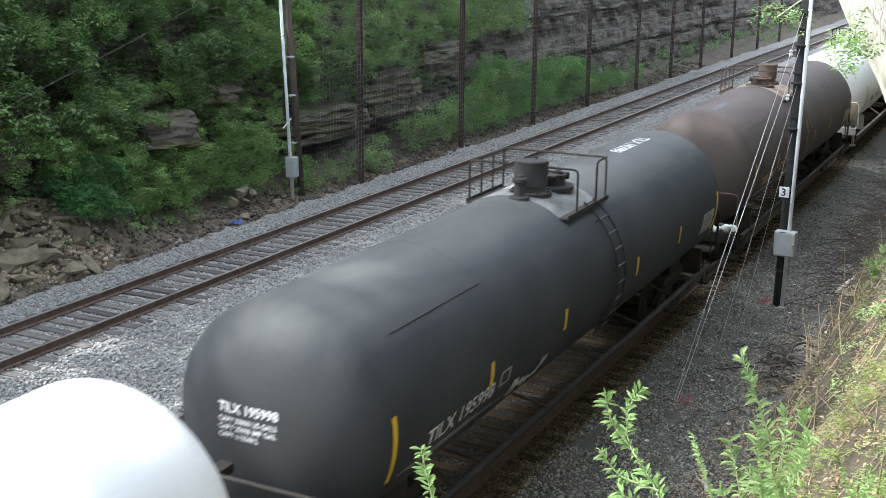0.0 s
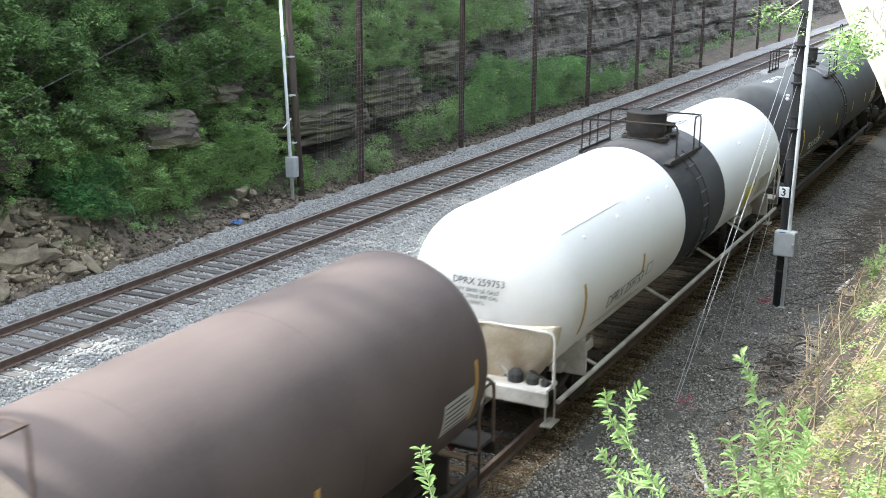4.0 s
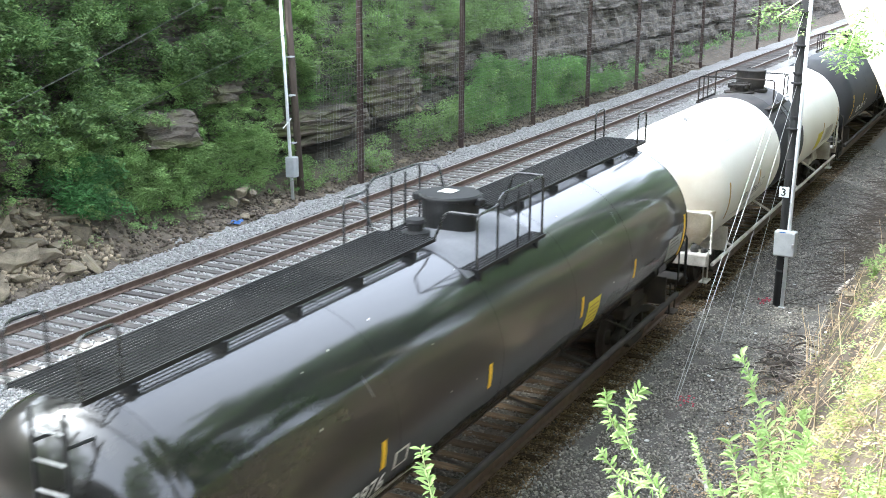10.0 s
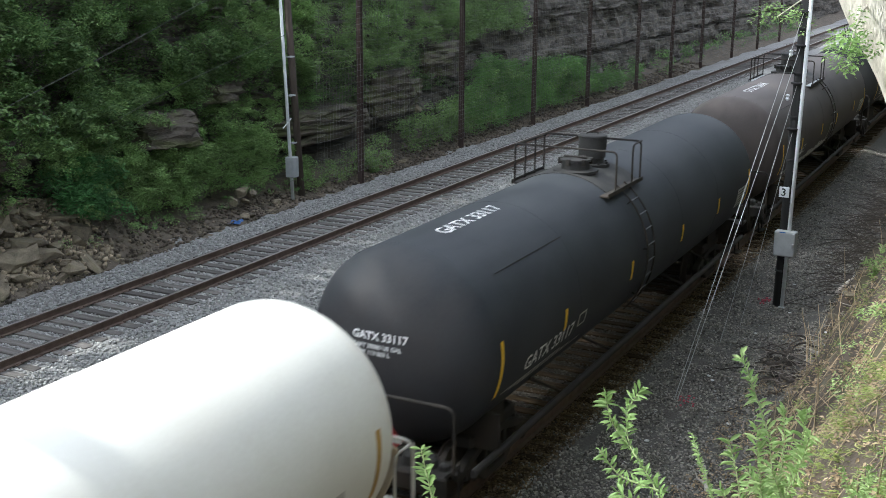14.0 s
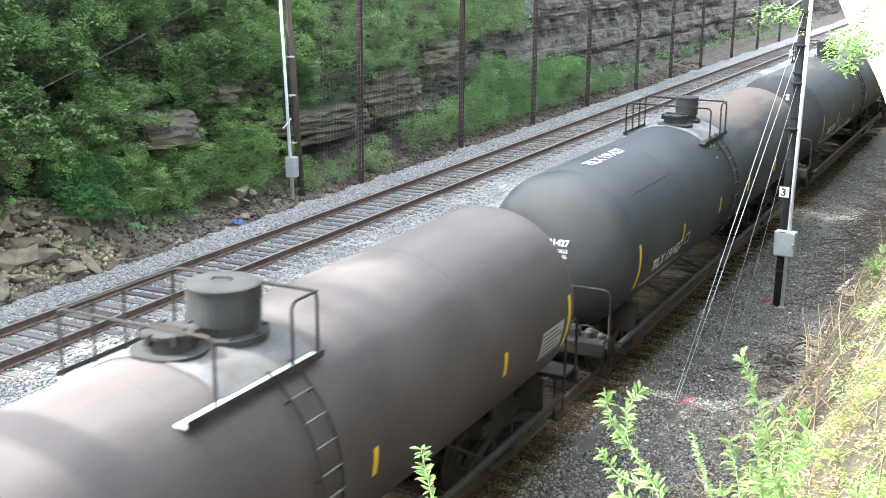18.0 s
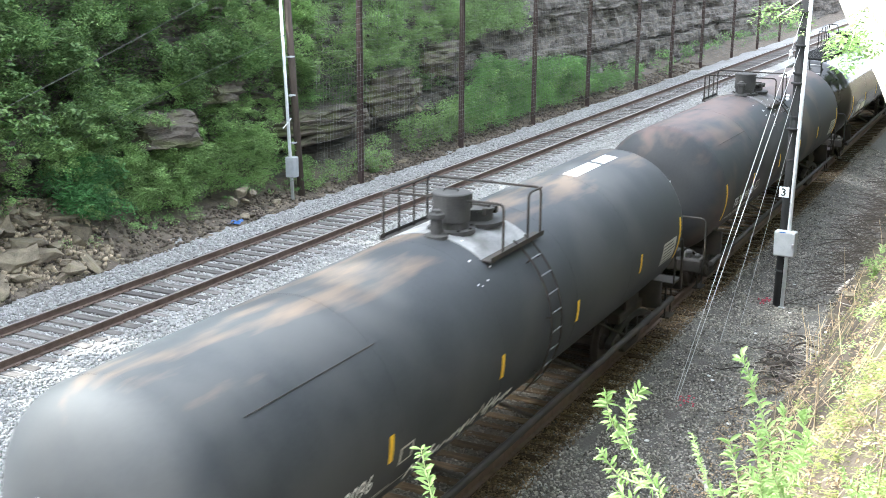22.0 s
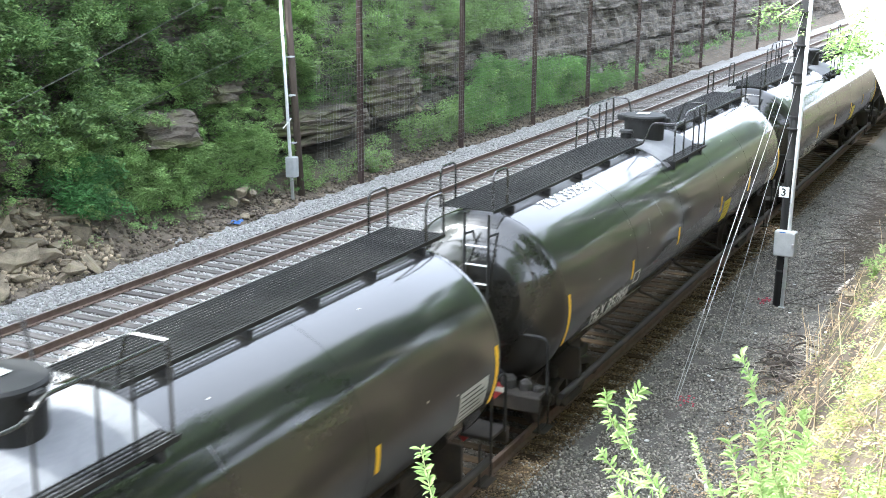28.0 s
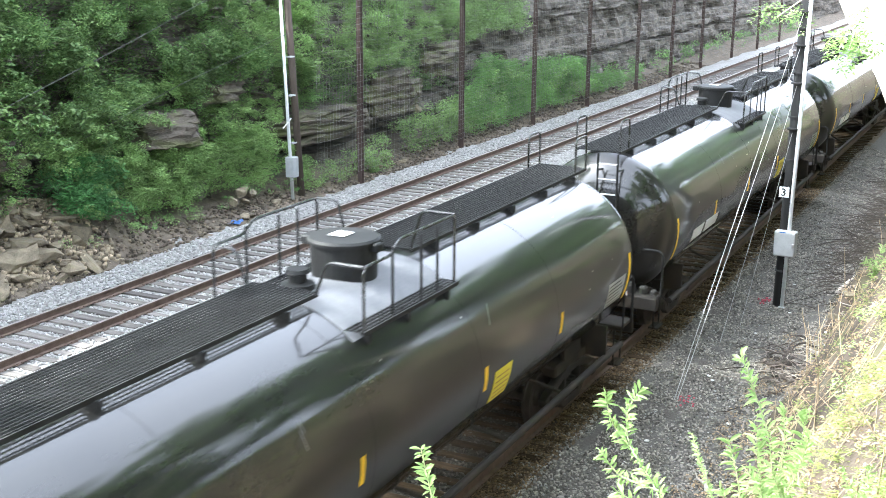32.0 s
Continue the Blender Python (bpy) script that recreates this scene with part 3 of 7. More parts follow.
def boulder_mesh(seed):
    rng = random.Random(seed)
    bm = bmesh.new()
    for _ in range(18):
        p = Vector((rng.gauss(0, 1), rng.gauss(0, 1), rng.gauss(0, 1))).normalized()
        bm.verts.new(Vector((max(-0.8, min(0.8, p.x)), p.y, max(-0.62, min(0.62, p.z)))) * rng.uniform(0.85, 1.05))
    hull = bmesh.ops.convex_hull(bm, input=bm.verts)
    loose = [v for v in bm.verts if not v.link_faces]
    bmesh.ops.delete(bm, geom=loose, context="VERTS")
    bmesh.ops.bevel(bm, geom=bm.edges[:], offset=0.022, segments=1, affect="EDGES")
    for v in bm.verts:
        v.co += v.co.normalized() * 0.09 * noise.noise(v.co * 3 + Vector((seed, 0, 0)))
    me = bpy.data.meshes.new("boulder")
    bm.to_mesh(me)
    bm.free()
    me.materials.append(M["boulder"])
    return me


def make_boulders():
    kinds = [boulder_mesh(s) for s in range(9)]

    def put(x, y, z, sx, sy, sz, rz, k, label, tilt=0.0):
        ob = new("boulder", kinds[k % 9])
        ob.matrix_world = Matrix.LocRotScale((x, y, z), Euler((tilt, tilt * 0.5, rz)), (sx, sy, sz))
        tagged(ob, label, "boulder", "boulders of the cutting")
    def ledge(name, x, y, z, slabs, seed, label):
        """An outcrop of stacked slabs, split along the bedding."""
        top = thing(name, (x, y, z), label, "rock ledge", "rock ledges of the bank")
        rng = random.Random(seed)
        h = 0.0
        for w, l, t in slabs:
            bm = bmesh.new()
            for _ in range(26):
                a = rng.uniform(0, 6.28)
                bm.verts.new((math.cos(a) * w * rng.uniform(0.75, 1.1), math.sin(a) * l * rng.uniform(0.75, 1.1), rng.choice((0.0, t)) + rng.uniform(-0.05, 0.05) * t))
            bmesh.ops.convex_hull(bm, input=bm.verts)
            bmesh.ops.delete(bm, geom=[v for v in bm.verts if not v.link_faces], context="VERTS")
            bmesh.ops.triangulate(bm, faces=bm.faces)
            bmesh.ops.subdivide_edges(bm, edges=bm.edges[:], cuts=5, use_grid_fill=True)
            for v in bm.verts:
                q = v.co * 2.2 + Vector((seed, h, 0))
                v.co += Vector((noise.noise(q), noise.noise(q + Vector((5, 0, 0))), 0.4 * noise.noise(q + Vector((0, 5, 0))))) * 0.2
                q = v.co * 7
                v.co += Vector((noise.noise(q), noise.noise(q + Vector((3, 0, 0))), 0.6 * noise.noise(q + Vector((0, 0, 3))))) * 0.06
                v.co.x += 0.05 * math.sin(v.co.z * 26 + 3 * noise.noise(v.co * 1.5))
            o = part("slab", bm, M["ledge"], top)
            o.location = (rng.uniform(-0.1, 0.15), rng.uniform(-0.25, 0.25), h)
            o.rotation_euler = (rng.uniform(-0.06, 0.06), rng.uniform(-0.06, 0.06), 0)
            h += t * 0.92
    ledge("rock_outcrop", -14.95, 27.0, 1.75, ((0.7, 1.1, 0.2), (1.05, 1.45, 0.6), (0.8, 1.15, 0.4)), 3, "mossy brown sandstone outcrop jutting from the bank")
    ledge("rock_outcrop", -15.3, 29.6, 2.85, ((0.8, 1.2, 0.25), (0.9, 1.0, 0.3)), 5, "flat brown rock ledge under ivy")
    ledge("rock_outcrop", -15.1, 20.6, 2.2, ((0.7, 1.0, 0.35), (0.6, 0.9, 0.35)), 7, "grey rock ledge half hidden by shrubs")
    ledge("rock_outcrop", -14.75, 34.9, 1.02, ((0.75, 2.9, 0.3), (0.95, 3.3, 0.45), (0.7, 2.6, 0.35)), 9, "dark overhanging rock ledge behind the netting")
    ledge("rock_outcrop", -14.85, 40.0, 1.25, ((0.6, 2.2, 0.6), (0.8, 2.4, 0.6), (0.6, 1.8, 0.5)), 11, "grey jointed rock outcrop behind the netting")
    ledge("rock_outcrop", -15.0, 44.6, 2.25, ((0.6, 1.9, 0.5), (0.8, 2.1, 0.5), (0.6, 1.5, 0.4)), 13, "grey jointed rock outcrop above the grass")
    for q, (dy, dz, k) in enumerate(((0.0, 0.3, 0.22), (0.5, 0.12, 0.17), (-0.45, 0.05, 0.15), (0.15, -0.05, 0.12))):
        put(-13.75, 28.9 + dy, dz, k, k * 1.4, k * 1.1, 0.6 * q, q + 2, "tan angular rock at the foot of the bank", 0.3)
    put(-14.4, 41.3, 1.25, 0.25, 0.35, 0.25, 0.2, 4, "pale white rock lying on the slope")
    rng = random.Random(5)
    for i in range(170):
        y = 14.5 + 7.8 * rng.random()
        x = -13.3 - 1.45 * rng.random() * (1.0 if y < 22.5 else 0.6)
        s = rng.choice((0.08, 0.1, 0.13, 0.17, 0.22, 0.3, 0.4)) * rng.uniform(0.8, 1.2)
        put(x, y, ground_z(x, y) + 0.06 * s, s * rng.uniform(0.8, 1.3), s * rng.uniform(0.9, 2.2), s * rng.uniform(0.35, 0.9), rng.uniform(0, 6), rng.randrange(6),
            "fallen angular sandstone block in the scree", rng.uniform(-0.5, 0.5))
    for i in range(60):
        y = rng.uniform(26, 80)
        s = rng.uniform(0.06, 0.2)
        x = rng.uniform(-14.3, -13.3)
        put(x, y, ground_z(x, y) + s * 0.2, s, s * 1.2, s * 0.7, rng.uniform(0, 6), rng.randrange(6), "small fallen stone at the foot of the rock wall")


# ---- vegetation ----


def leaves(name, centres, radii, per, size, material, label, seed, flat=0.5, droop=0.25, slim=0.45, kind="stuff", parent=None, category="foliage", squash=0.8):
    """Many pointed leaves, folded along the midrib, in clumps."""
    rng = np.random.default_rng(seed)
    c = np.repeat(np.asarray(centres, float), per, 0)
    r = np.repeat(np.asarray(radii, float), per, 0)
    n = len(c)
    d = rng.normal(0, 1, (n, 3))
    d /= np.linalg.norm(d, axis=1)[:, None]
    p = c + d * (r * rng.uniform(0.25, 1, n) ** 0.5)[:, None] * np.array((1, 1, squash))
    a = rng.uniform(0, 2 * np.pi, n)
    ax = np.stack([np.cos(a), np.sin(a), rng.uniform(-droop - 0.35, 0.25, n)], -1)
    ax /= np.linalg.norm(ax, axis=1)[:, None]
    up = np.stack([rng.normal(0, flat, n), rng.normal(0, flat, n), np.ones(n)], -1)
    side = np.cross(ax, up)
    side /= np.linalg.norm(side, axis=1)[:, None]
    nrm = np.cross(side, ax)
    s = size * rng.uniform(0.55, 1.25, n)
    L, w = s[:, None], (s * slim * rng.uniform(0.7, 1.2, n))[:, None]
    base, tip = p, p + ax * L - nrm * L * 0.12
    m1 = p + ax * L * 0.45
    v = np.stack([base, m1 + side * w * 0.5 + nrm * w * 0.18, tip, m1 - side * w * 0.5 + nrm * w * 0.18], 1).reshape(-1, 3)
    k = 4 * np.arange(n)[:, None]
    faces = np.concatenate([k + np.array([[0, 1, 2]]), k + np.array([[0, 2, 3]])], 0)
    ob = new(name, mesh_from_arrays(name, v, faces, material))
    if parent:
        ob.parent = parent
        return tagged(ob, kind="stuff")
    return tagged(ob, label, category, kind=kind)


def scatter(rng, n, y0, y1, z0, z1, out=(0.0, 0.5), holes=(), top=None):
    """Places on the rock wall, clear of the holes and under the line that top gives."""
    pts = []
    while len(pts) < n:
        y, z = rng.uniform(y0, y1), rng.uniform(z0, z1)
        if top and z > top(y) + 0.9 * noise.noise((y * 0.35, z, 2.0)):
            continue
        if any(((y - a) / ra) ** 2 + ((z - b) / rb) ** 2 < 1 for a, b, ra, rb in holes):
            continue
        pts.append((wall_x(y, z) + rng.uniform(*out), y, max(z, ground_z(wall_x(y, z) + 0.3, y))))
    return pts


def make_hillside_plants():
    rng = random.Random(21)
    holes = [(19.0, 0.7, 3.4, 1.2), (34.8, 1.3, 3.0, 0.85), (39.8, 2.0, 2.2, 1.0), (44.6, 2.9, 1.9, 0.7), (27.3, 2.5, 1.5, 0.55), (29.8, 3.05, 1.6, 0.45), (21.0, 2.5, 1.0, 0.4)]
    def patch(name, n, ys, zs, out, r, per, size, mat, label, bunch=0, top=None, **kw):
        if bunch:
            pts = []
            for c in scatter(rng, n // bunch, *ys, *zs, out=out, holes=holes):
                R = rng.uniform(0.3, 0.75)
                for _ in range(bunch):
                    # clumps sit on the lit outer side of each bush
                    d = Vector((rng.gauss(0.5, 0.6), rng.gauss(0, 0.8), rng.gauss(0.45, 0.6))).normalized()
                    pts.append((c[0] + R * d.x, c[1] + R * d.y * 1.25, c[2] + R * d.z))
        else:
            pts = scatter(rng, n, *ys, *zs, out=out, holes=holes, top=top)
        leaves(name, pts, [rng.uniform(*r) for _ in pts], per, size, M[mat], label, rng.randrange(9999), **kw)
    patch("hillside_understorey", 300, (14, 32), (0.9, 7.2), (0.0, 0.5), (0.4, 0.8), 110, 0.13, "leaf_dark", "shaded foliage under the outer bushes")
    patch("hillside_trees", 1000, (14, 31.5), (2.9, 7.2), (0.2, 1.5), (0.16, 0.34), 120, 0.105, "leaf_dark", "dark green broadleaf foliage covering the upper bank", bunch=10, flat=0.35)
    # layered boughs of a broadleaf tree reaching out over the bank
    tiers = []
    for c in scatter(rng, 58, 13.5, 22.5, 3.0, 7.2, out=(1.0, 1.9)):
        a = rng.uniform(-0.9, 0.5)
        for k in range(7):
            d = 0.17 * k
            tiers.append((c[0] + d * math.cos(a) + rng.uniform(-0.08, 0.08), c[1] + d * math.sin(a) + rng.uniform(-0.2, 0.2), c[2] - 0.05 * k - 0.012 * k * k))
    leaves("overhanging_boughs", tiers, [rng.uniform(0.16, 0.28) for _ in tiers], 34, 0.15, M["leaf_dark"], "layered leafy boughs drooping over the upper bank", 45, flat=0.22, slim=0.62, squash=0.28)
    patch("hillside_shrubs", 900, (14, 32), (0.9, 3.4), (0.2, 0.9), (0.12, 0.28), 115, 0.075, "leaf", "green shrubs and vines growing over the bank", bunch=8, flat=0.35)
    patch("sumac_shrubs", 46, (20.8, 24.0), (0.7, 2.2), (0.5, 1.2), (0.25, 0.5), 150, 0.14, "leaf_blue", "blue-green shrubs above the scree", slim=0.28)
    patch("low_shrubs", 230, (24.5, 31.6), (0.35, 1.7), (0.2, 0.8), (0.15, 0.4), 120, 0.075, "leaf", "low green plants at the foot of the bank")
    patch("upper_vines", 1100, (31, 47), (3.2, 6.6), (0.3, 1.0), (0.15, 0.32), 110, 0.085, "leaf", "thick green vines hanging over the rock face", bunch=8, flat=0.35)
    patch("upper_vines_far", 260, (47, 54), (3.7, 6.4), (0.4, 1.0), (0.25, 0.6), 90, 0.12, "leaf", "green vines along the top of the rock face")
    patch("rock_ivy", 130, (32.5, 45), (1.9, 3.6), (0.2, 0.6), (0.15, 0.4), 110, 0.08, "leaf_dark", "patches of ivy on the dark rock")
    patch("slope_bush", 90, (39.5, 46), (0.0, 1.3), (0.3, 0.9), (0.2, 0.45), 130, 0.1, "leaf", "green bush at the foot of the rock face")
    patch("grass_slope", 420, (44.5, 68), (0.1, 2.9), (0.1, 0.9), (0.2, 0.5), 120, 0.2, "leaf_light", "bright green grass on the slope below the rock", slim=0.11, droop=0.0,
          top=lambda y: 0.9 + 0.42 * (y - 44.5) if y < 49 else 2.8 - 0.15 * (y - 49))
    patch("slope_herbs", 120, (44.5, 60), (0.0, 2.2), (0.3, 1.0), (0.15, 0.35), 80, 0.12, "leaf", "leafy weeds among the grass of the slope", top=lambda y: 0.7 + 0.4 * (y - 44.5) if y < 49 else 2.4 - 0.15 * (y - 49))
    patch("soil_weeds", 60, (23, 32), (-0.1, 0.8), (0.6, 1.3), (0.06, 0.18), 50, 0.06, "leaf_light", "small tufts on the bare soil at the bank's foot", slim=0.3)
    patch("foot_plants", 70, (32, 38), (-0.3, 0.9), (0.3, 0.9), (0.15, 0.35), 110, 0.08, "leaf", "sparse plants behind the wire fence")
    tops = [(x + rng.uniform(-0.5, 0.55), y + rng.uniform(-1.1, 1.1), z + rng.uniform(-0.05, 0.12)) for x, y, z in
            ((-14.95, 27.0, 2.85), (-15.3, 29.6, 3.4), (-15.1, 20.6, 2.9), (-15.0, 34.6, 2.4), (-14.9, 39.3, 3.15)) for _ in range(34)]
    leaves("ledge_moss", tops, [rng.uniform(0.1, 0.22) for _ in tops], 60, 0.06, M["leaf_light"], "moss and creepers on the rock ledges", 33, slim=0.35)
    patch("scree_weeds", 40, (14, 27), (-0.2, 1.2), (0.5, 1.3), (0.08, 0.22), 60, 0.06, "leaf", "small weeds growing between the fallen stones")
    patch("far_plants", 70, (62, 120), (-0.2, 1.0), (0.2, 0.8), (0.2, 0.6), 80, 0.14, "leaf_light", "scattered weeds below the far rock face")


def make_right_bank():
    rng = random.Random(31)
    # ground cover on the near bank
    pts = []
    while len(pts) < 3300:
        x, y = rng.uniform(4.6, 8.6), 4 + 18 * rng.random() ** 1.5
        if x < 5.9 + 0.05 * (y - 5) + 0.4 * noise.noise((x, y * 0.7, 1)) and rng.random() < 0.8:
            continue
        pts.append((x, y, ground_z(x, y) + 0.06))
    leaves("bank_grass", pts, [rng.uniform(0.05, 0.16) for _ in pts], 34, 0.065, M["leaf_yellow"], "yellow-green grass and weeds on the sunlit bank", 7, slim=0.14, droop=-0.3)
    pts = [(x, y, ground_z(x, y) + rng.uniform(0.05, 0.35)) for x, y in ((rng.uniform(5.9, 7.3), rng.uniform(5.5, 9.5)) for _ in range(55))]
    leaves("bank_weeds", pts, [rng.uniform(0.08, 0.2) for _ in pts], 45, 0.055, M["leaf_bright"], "bright green leafy weeds on the bank", 8, slim=0.3)
    pts = [(x, y, ground_z(x, y) + rng.uniform(0.1, 0.4)) for x, y in ((rng.uniform(5.6, 9), rng.uniform(13, 30)) for _ in range(45))]
    leaves("bank_bushes", pts, [rng.uniform(0.12, 0.35) for _ in pts], 70, 0.07, M["leaf_bright"], "bright green bushes on the upper bank", 9, slim=0.4)
    # thicket outside the view, added only to darken what the glossy tanks mirror
    pts = []
    while len(pts) < 420:
        x, y = rng.uniform(4.6, 9.2), rng.uniform(9, 62)
        if x > 8.4 - 0.1 * y:
            pts.append((x, y, ground_z(x, y) + rng.uniform(0.1, 0.5)))
    leaves("mirror_thicket", pts, [rng.uniform(0.3, 0.6) for _ in pts], 60, 0.13, M["leaf_dark"], "green thicket added out of view on the near bank for the tanks to mirror", 19, slim=0.5)
    pts = []
    while len(pts) < 3600:
        x, y = rng.uniform(3.2, 8.2), 4 + 22 * rng.random() ** 1.4
        pts.append((x, y, ground_z(x, y) + 0.02))
    leaves("leaf_litter", pts, [0.12] * len(pts), 19, 0.06, M["litter_leaf"], "brown dead leaves lying on the bank", 17, flat=0.25, slim=0.5)
    bm = bmesh.new()
    for i in range(46):
        x, y = rng.uniform(4.3, 7.4), rng.uniform(8, 26)
        z = ground_z(x, y)
        h = rng.uniform(0.4, 1.2)
        add_tube(bm, [(x, y, z), (x + rng.uniform(-0.1, 0.1), y, z + h * 0.6), (x + rng.uniform(-0.3, 0.2), y, z + h)], 0.008, 4, 0.003)
    for i in range(900):
        x, y = rng.uniform(4.0, 7.6), rng.uniform(5, 25)
        z = ground_z(x, y) + 0.03
        a, L = rng.uniform(0, 6.3), rng.uniform(0.1, 0.5)
        add_tube(bm, [(x, y, z), (x + L * math.cos(a), y + L * math.sin(a), ground_z(x + L * math.cos(a), y + L * math.sin(a)) + rng.uniform(0.02, 0.12))], rng.uniform(0.003, 0.007), 4, 0.002)
    me = bpy.data.meshes.new("straw")
    bm.to_mesh(me), bm.free()
    me.materials.append(M["straw"])
    tagged(new("dry_straw", me), "dry straw and dead stalks on the bank", "straw", kind="stuff")


def add_leaf(bm, p, q, d, L, w):
    """One pointed leaf from p along q, folded along its midrib."""
    up = q.cross(d).normalized()
    sd = q.cross(up).normalized()
    rows = []
    for f, wd, dz in ((0, 0.15, 0), (0.3, 0.85, 0.02), (0.55, 1.0, 0.0), (0.8, 0.6, -0.05), (1.0, 0.04, -0.16)):
        c = p + q * L * f + Vector((0, 0, dz * L))
        rows.append([bm.verts.new(c + sd * w * wd + up * w * 0.3), bm.verts.new(c), bm.verts.new(c - sd * w * wd + up * w * 0.3)])
    for u, v in zip(rows, rows[1:]):
        bm.faces.new((u[0], u[1], v[1], v[0]))
        bm.faces.new((u[1], u[2], v[2], v[1]))


def weed(name, stems, leaf_len, seed, label, r=0.005, single=False):
    """A leafy weed: bent stems with narrow pointed leaves all round, crowded at the tips."""
    rng = random.Random(seed)
    top = thing(name, stems[0][0], label, "weed", "weeds on the bank")
    o = Vector(stems[0][0])
    for st in stems:
        pts = [Vector(p) - o for p in st]
        stem = part("stem", tube(bend(pts, 0.2, 3), r, 5, r * 0.5), M["stem"], top)
        ln = [0]
        for a, b in zip(pts, pts[1:]):
            ln.append(ln[-1] + (b - a).length)
        s = ln[-1] * 0.1
        bm = bmesh.new()
        while s < ln[-1]:
            k = min(max(i for i in range(len(ln)) if ln[i] <= s), len(pts) - 2)
            p = pts[k].lerp(pts[k + 1], (s - ln[k]) / (ln[k + 1] - ln[k]))
            d = (pts[k + 1] - pts[k]).normalized()
            tip = s / ln[-1]
            for _ in range(4 if tip > 0.7 else 3):
                g = d.cross(Vector((0.45, 0.86, 0.2))).normalized()
                a = rng.uniform(0, 6.28)
                q = g * math.cos(a) + d.cross(g) * math.sin(a) * 0.8
                q = (q + d * rng.uniform(0.0, 1.3 if tip > 0.7 else 0.8) + Vector((0, 0, rng.uniform(-0.4, 0.3)))).normalized()
                L = leaf_len * rng.uniform(0.45, 1.3)
                w = L * rng.uniform(0.08, 0.14)
                if single:
                    lb = bmesh.new()
                    add_leaf(lb, p, q, d, L, w)
                    part("leaf", lb, M["leaf_bright"], stem)
                else:
                    add_leaf(bm, p, q, d, L, w)
            s += leaf_len * rng.uniform(0.2, 0.4)
        if single:
            bm.free()
        else:
            tagged(part("leaves", bm, M["leaf_bright"], stem), kind="stuff")
    return top


def make_weeds():
    weed("weed", [[(6.72, 4.45, 4.3), (6.66, 4.5, 5.2), (6.5, 4.65, 5.5), (6.3, 4.8, 5.62), (6.27, 4.86, 5.75), (6.32, 4.91, 5.85)],
                  [(6.3, 4.8, 5.62), (6.2, 4.84, 5.7), (6.17, 4.85, 5.83)], [(6.5, 4.65, 5.5), (6.3, 4.7, 5.5), (6.2, 4.72, 5.6)],
                  [(6.6, 4.6, 5.4), (6.45, 4.62, 5.42), (6.32, 4.62, 5.47)]], 0.06, 1, "bright green leafy weed in front of the gravel", single=True)
    weed("weed", [[(5.8, 3.9, 3.4), (5.78, 3.95, 5.4), (5.75, 3.97, 5.59), (5.7, 4.0, 5.7), (5.67, 4.02, 5.77)]], 0.05, 2, "small green weed shoot rising into view", single=True)
    weed("weed", [[(6.64, 5.25, 4.1), (6.62, 5.27, 5.0), (6.59, 5.27, 5.22), (6.5, 5.3, 5.4), (6.45, 5.36, 5.48)]], 0.025, 3, "thin budding weed stalk on the bank")
    weed("weed", [[(6.6, 6.9, 4.3), (6.5, 7.1, 4.8), (6.3, 7.3, 5.1), (6.21, 7.39, 5.22)], [(6.6, 6.9, 4.3), (6.62, 6.9, 4.8), (6.6, 6.95, 5.05)],
                  [(6.6, 6.8, 4.4), (6.75, 6.7, 4.8), (6.8, 6.7, 5.05)], [(6.5, 6.5, 4.5), (6.4, 6.6, 4.8), (6.35, 6.6, 4.95)], [(6.6, 6.8, 4.4), (6.5, 6.75, 4.75), (6.48, 6.75, 5.0)], [(6.62, 6.9, 4.4), (6.72, 6.9, 4.9), (6.74, 6.9, 5.12)]], 0.075, 4, "tall bushy green weed on the bank")
    weed("weed", [[(6.9, 6.0, 4.7), (6.8, 5.9, 5.0), (6.75, 5.85, 5.15)], [(6.9, 6.0, 4.7), (6.7, 6.0, 4.9), (6.6, 6.0, 5.05)],
                  [(6.8, 5.6, 4.8), (6.65, 5.6, 5.0), (6.55, 5.6, 5.1)], [(6.8, 5.8, 4.7), (6.72, 5.8, 5.0), (6.7, 5.8, 5.12)]], 0.065, 5, "low leafy green weed on the bank")
    rng = random.Random(77)
    for k in range(11):
        x, y = rng.uniform(6.0, 7.0), rng.uniform(6.2, 9.2)
        z = ground_z(x, y)
        stems = []
        for m in range(3):
            dx, dy, h = rng.uniform(-0.25, 0.15), rng.uniform(-0.15, 0.2), rng.uniform(0.25, 0.6)
            stems.append([(x, y, z - 0.05), (x + dx * 0.4, y + dy * 0.4, z + h * 0.6), (x + dx, y + dy, z + h)])
        weed("weed", stems, rng.uniform(0.05, 0.075), 100 + k, "bushy bright green weed on the bank")


